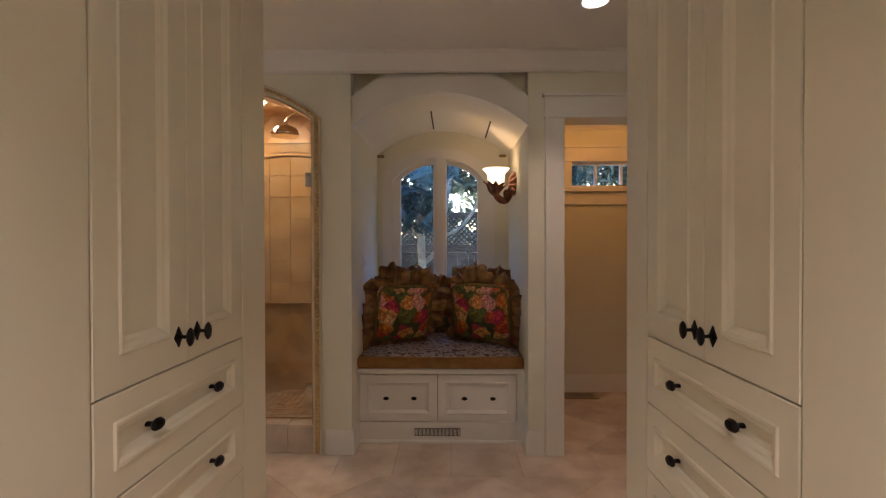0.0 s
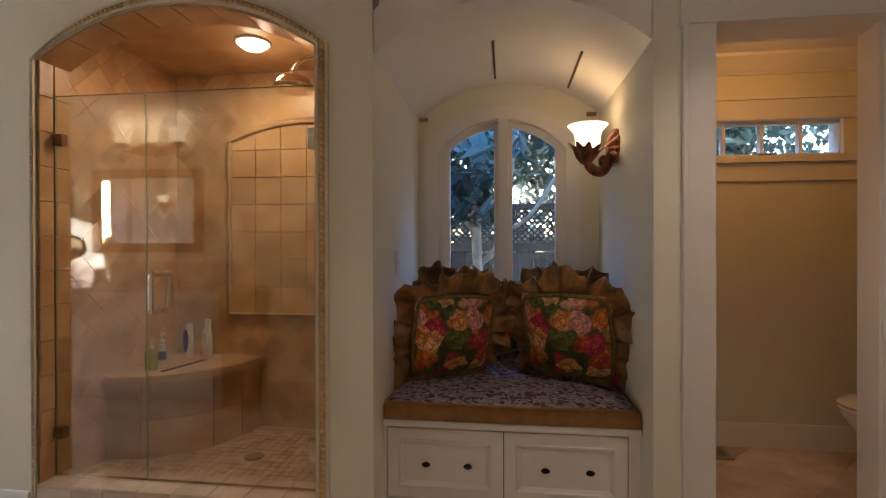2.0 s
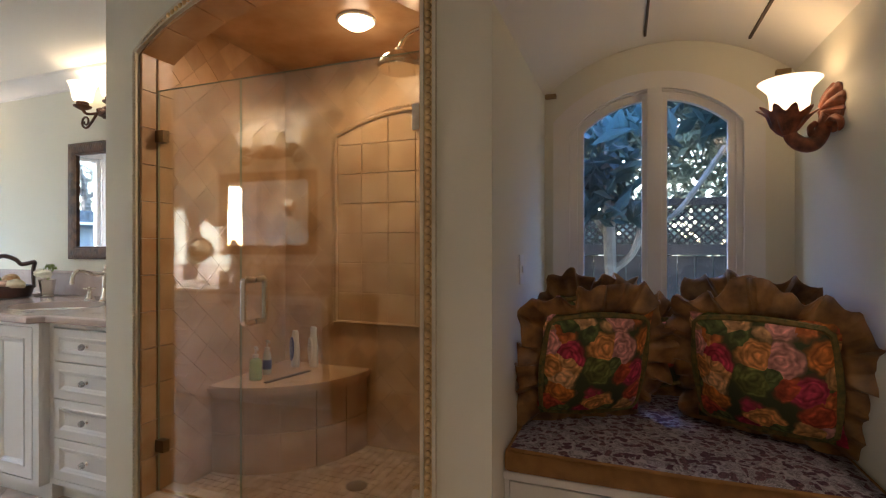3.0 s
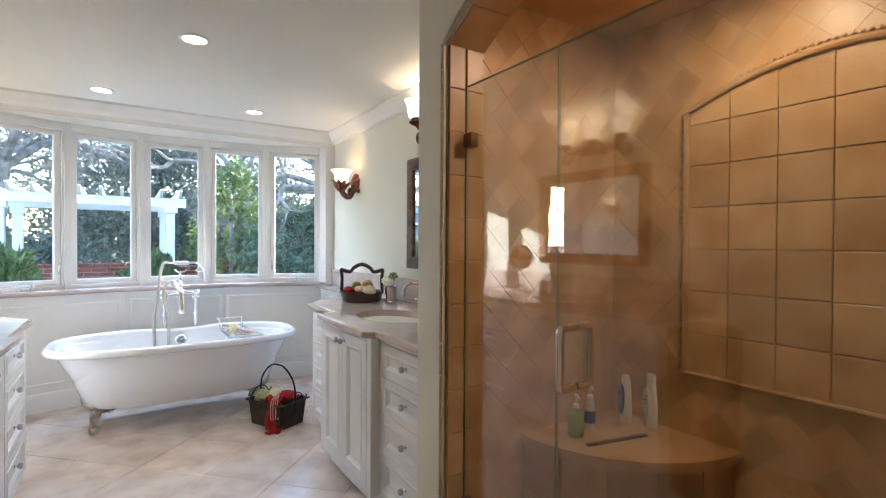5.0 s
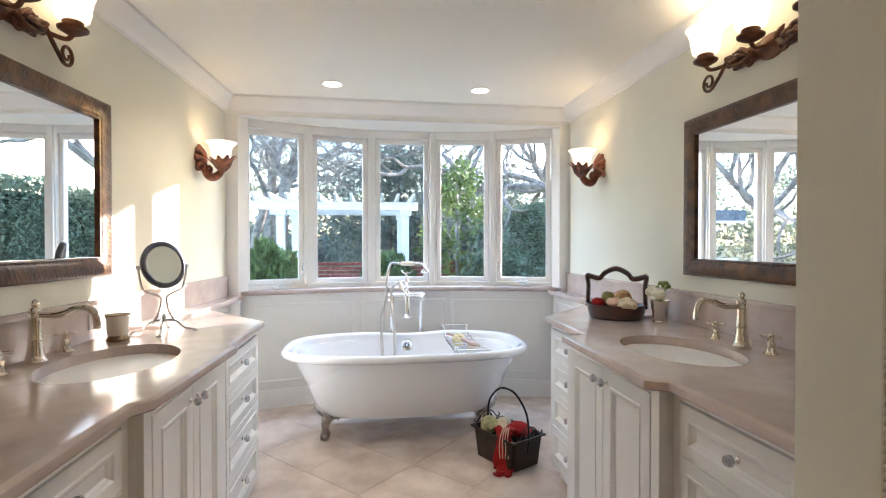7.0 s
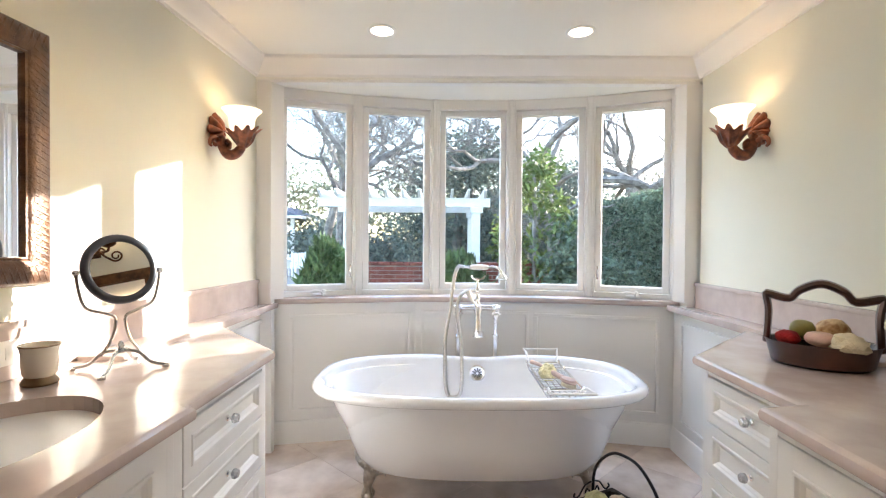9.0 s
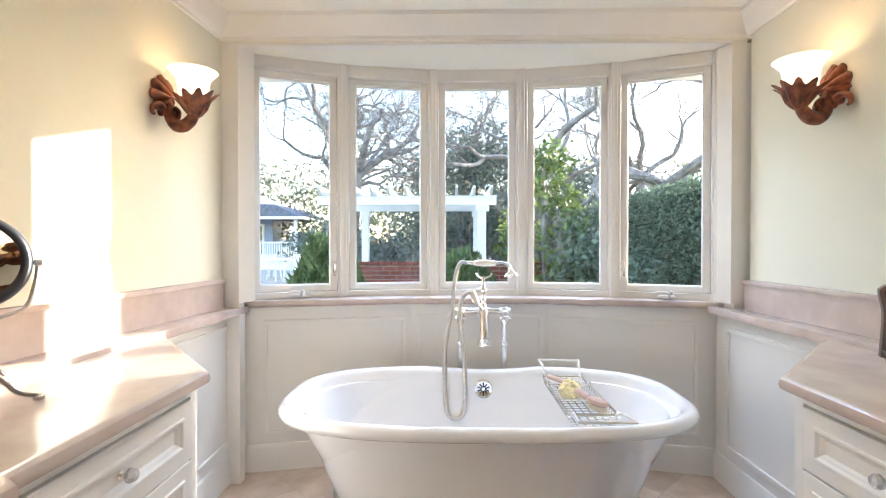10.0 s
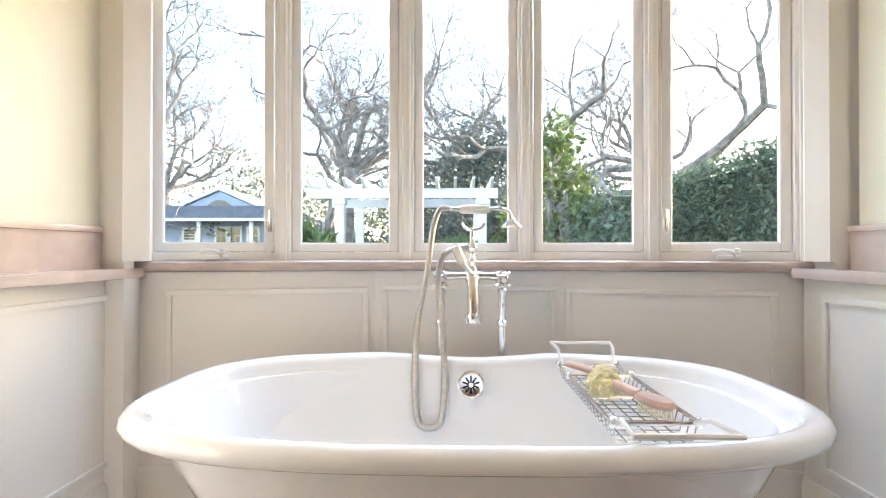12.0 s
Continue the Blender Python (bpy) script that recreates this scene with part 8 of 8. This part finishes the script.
part("porch_rail", bm, WPAINT, hs)
for y in (-11.6, -9.9, -9.15, -8.2):
    d = None
    bm = bmesh.new()
    w2, z0, z1 = (0.36, HB, 2.35) if y > -11 else (0.4, 1.4, 2.3)
    box(bm, HX - 1.6, HX - 1.54, y - w2, y + w2, z0, z1)
    d = part("french_door" if y > -11 else "house_window", bm, WPAINT, hs, "white glazed leaf")
    for i in range(2):
        for j in range(4):
            bm = bmesh.new()
            a = (w2 - 0.1)
            box(bm, HX - 1.54, HX - 1.53, y - a + i * a + 0.02, y - a + (i + 1) * a - 0.02, z0 + 0.25 + j * (z1 - z0 - 0.35) / 4, z0 + 0.22 + (j + 1) * (z1 - z0 - 0.35) / 4)
            part("pane", bm, DARKG, d)

# white garden chairs and table on the patio
def garden_chair(m):
    c = thing("garden_chair", "white painted slatted garden chair on the patio", "chair", "garden chairs")
    for k in range(5):
        bm = bmesh.new()
        box(bm, -0.26 + k * 0.105, -0.26 + k * 0.105 + 0.08, -0.25, 0.25, 0.4, 0.425)
        part("seat_slat", bm, WPAINT, c)
        bm = bmesh.new()
        box(bm, -0.26 + k * 0.105, -0.26 + k * 0.105 + 0.08, 0.23, 0.26, 0.42, 0.92)
        part("back_slat", bm, WPAINT, c)
    for x in (-0.27, 0.25):
        for y in (-0.26, 0.24):
            bm = bmesh.new()
            box(bm, x, x + 0.045, y, y + 0.045, 0, 0.62 if y < 0 else 0.95)
            part("leg", bm, WPAINT, c)
        bm = bmesh.new()
        box(bm, x - 0.01, x + 0.06, -0.3, 0.28, 0.62, 0.645)
        part("armrest", bm, WPAINT, c)
    c.matrix_world = m
    return c


g0 = garden_chair(pose(-19.0, -3.1, -0.03, 0, 0, 70))
for x, y, a in ((-19.4, -4.2, 110), (-20.4, -4.9, 160), (-20.8, -3.5, -60), (-19.4, -5.8, 40)):
    copy_thing(g0, pose(x, y, -0.03, 0, 0, a))
gt = thing("garden_table", "white painted round garden table on the patio", "table", at=(-20.1, -4.1, -0.03))
bm = bmesh.new()
lathe(bm, [(0.0, 0.7), (0.62, 0.7), (0.65, 0.71), (0.65, 0.73), (0.0, 0.74)], 28)
part("tabletop", bm, WPAINT, gt)
for k in range(4):
    bm = bmesh.new()
    a = k * math.pi / 2 + 0.7
    tube(bm, [(0.15 * math.cos(a), 0.15 * math.sin(a), 0.7), (0.4 * math.cos(a), 0.4 * math.sin(a), 0.0)], 0.03, 8)
    part("leg", bm, WPAINT, gt)

# side garden: plank fence with lattice, broad-leaved tree
FENCEW = mat("weathered_fence_wood", (0.085, 0.075, 0.08), 0.85, var=0.2, scale=5, bump=0.3, bscale=20, rand=0.2)
fn = thing("fence", "weathered plank fence with a lattice top", "fence")
FY = 6.6
me_p = None
for k in range(42):
    if me_p is None:
        bm = bmesh.new()
        box(bm, 0, 0.143, 0, 0.022, 0, 1.22, 0.003)
        ob = link("plank", bm, FENCEW, fn)
        me_p = ob.data
    else:
        ob = new("plank", me_p)
        ob.parent = fn
    ob.location = (-2.6 + k * 0.15, FY + random.uniform(-0.004, 0.004), -0.06)
for z0, z1 in ((1.17, 1.27), (1.63, 1.7)):
    bm = bmesh.new()
    box(bm, -2.7, 3.8, FY - 0.03, FY + 0.05, z0, z1, 0.004)
    part("rail", bm, FENCEW, fn)
for k in range(92):
    for sg, yy in ((1, FY), (-1, FY + 0.012)):
        bm = bmesh.new()
        x = -2.7 + k * 0.07
        slab(bm, [(x, 1.27), (x + 0.026, 1.27), (x + 0.026 + sg * 0.36, 1.63), (x + sg * 0.36, 1.63)], "y", yy, yy + 0.008)
        part("lattice_slat", bm, FENCEW, fn)
RB = []
for k in range(44):
    RB.append((0.1 + rw.uniform(-1.2, 1.6), 5.5 + rw.uniform(-0.5, 0.5), 1.62 + rw.uniform(-0.1, 1.5), 0.28, 0.25, 0.2))
shrub("broadleaf_tree", "pale-stemmed tree with broad leaves by the fence", "tree", RB, 2300, 0.17, RHODO, 31, [([(0.17, 5.5, -0.06), (0.16, 5.5, 0.8), (0.13, 5.48, 1.2), (0.1, 5.5, 2.4)], 0.045), ([(0.15, 5.49, 1.05), (0.32, 5.5, 1.25), (0.4, 5.5, 1.7), (0.5, 5.5, 2.4)], 0.028), ([(0.13, 5.5, 1.3), (-0.05, 5.5, 1.6), (-0.3, 5.5, 2.2)], 0.022), ([(0.35, 5.5, 1.35), (0.6, 5.5, 1.5), (0.9, 5.45, 1.95)], 0.018)], long=1.3)
shrub("willow_shrub", "drooping narrow leaves outside the transom window", "shrub", [(1.5 + rw.uniform(-0.3, 0.4), 4.9 + rw.uniform(-0.2, 0.3), 2.1 + rw.uniform(-0.4, 0.7), 0.22, 0.18, 0.25) for _ in range(14)], 420, 0.16, RHODO, 33, [([(1.5, 4.95, -0.06), (1.55, 4.95, 1.5), (1.6, 4.9, 2.4)], 0.02)], long=1.8)

# ---- floor tiles, laid on the diagonal with a straight border by the long wall ----
def floor_zone(x0, x1, y0, y1, s, ox, oy):
    for p in diamonds(x0, x1, y0, y1, s, ox, oy):
        lay_tile(floor, p, lambda x, y, d: (x, y, d), 0.011, FLOORT)


floor_zone(-1.9, 2.5, -1.4, 2.72, 0.62, 0.38, 2.72)
floor_zone(-5.3, -1.9, 0.95, 3.8, 0.62, -3.9, 2.72)
xs = [-1.9, -1.3, -0.72, -0.2, 0.13, 0.46, 0.86, 1.3, 1.8]
for a, b in zip(xs, xs[1:]):
    lay_tile(floor, [(a, 2.72), (b, 2.72), (b, 3.17 if -0.25 < a < 0.9 else 3.01), (a, 3.17 if -0.25 < a < 0.9 else 3.01)], lambda x, y, d: (x, y, d), 0.011, FLOORT)
floor_zone(1.0, 2.55, 3.01, 4.28, 0.62, 1.3, 3.4)
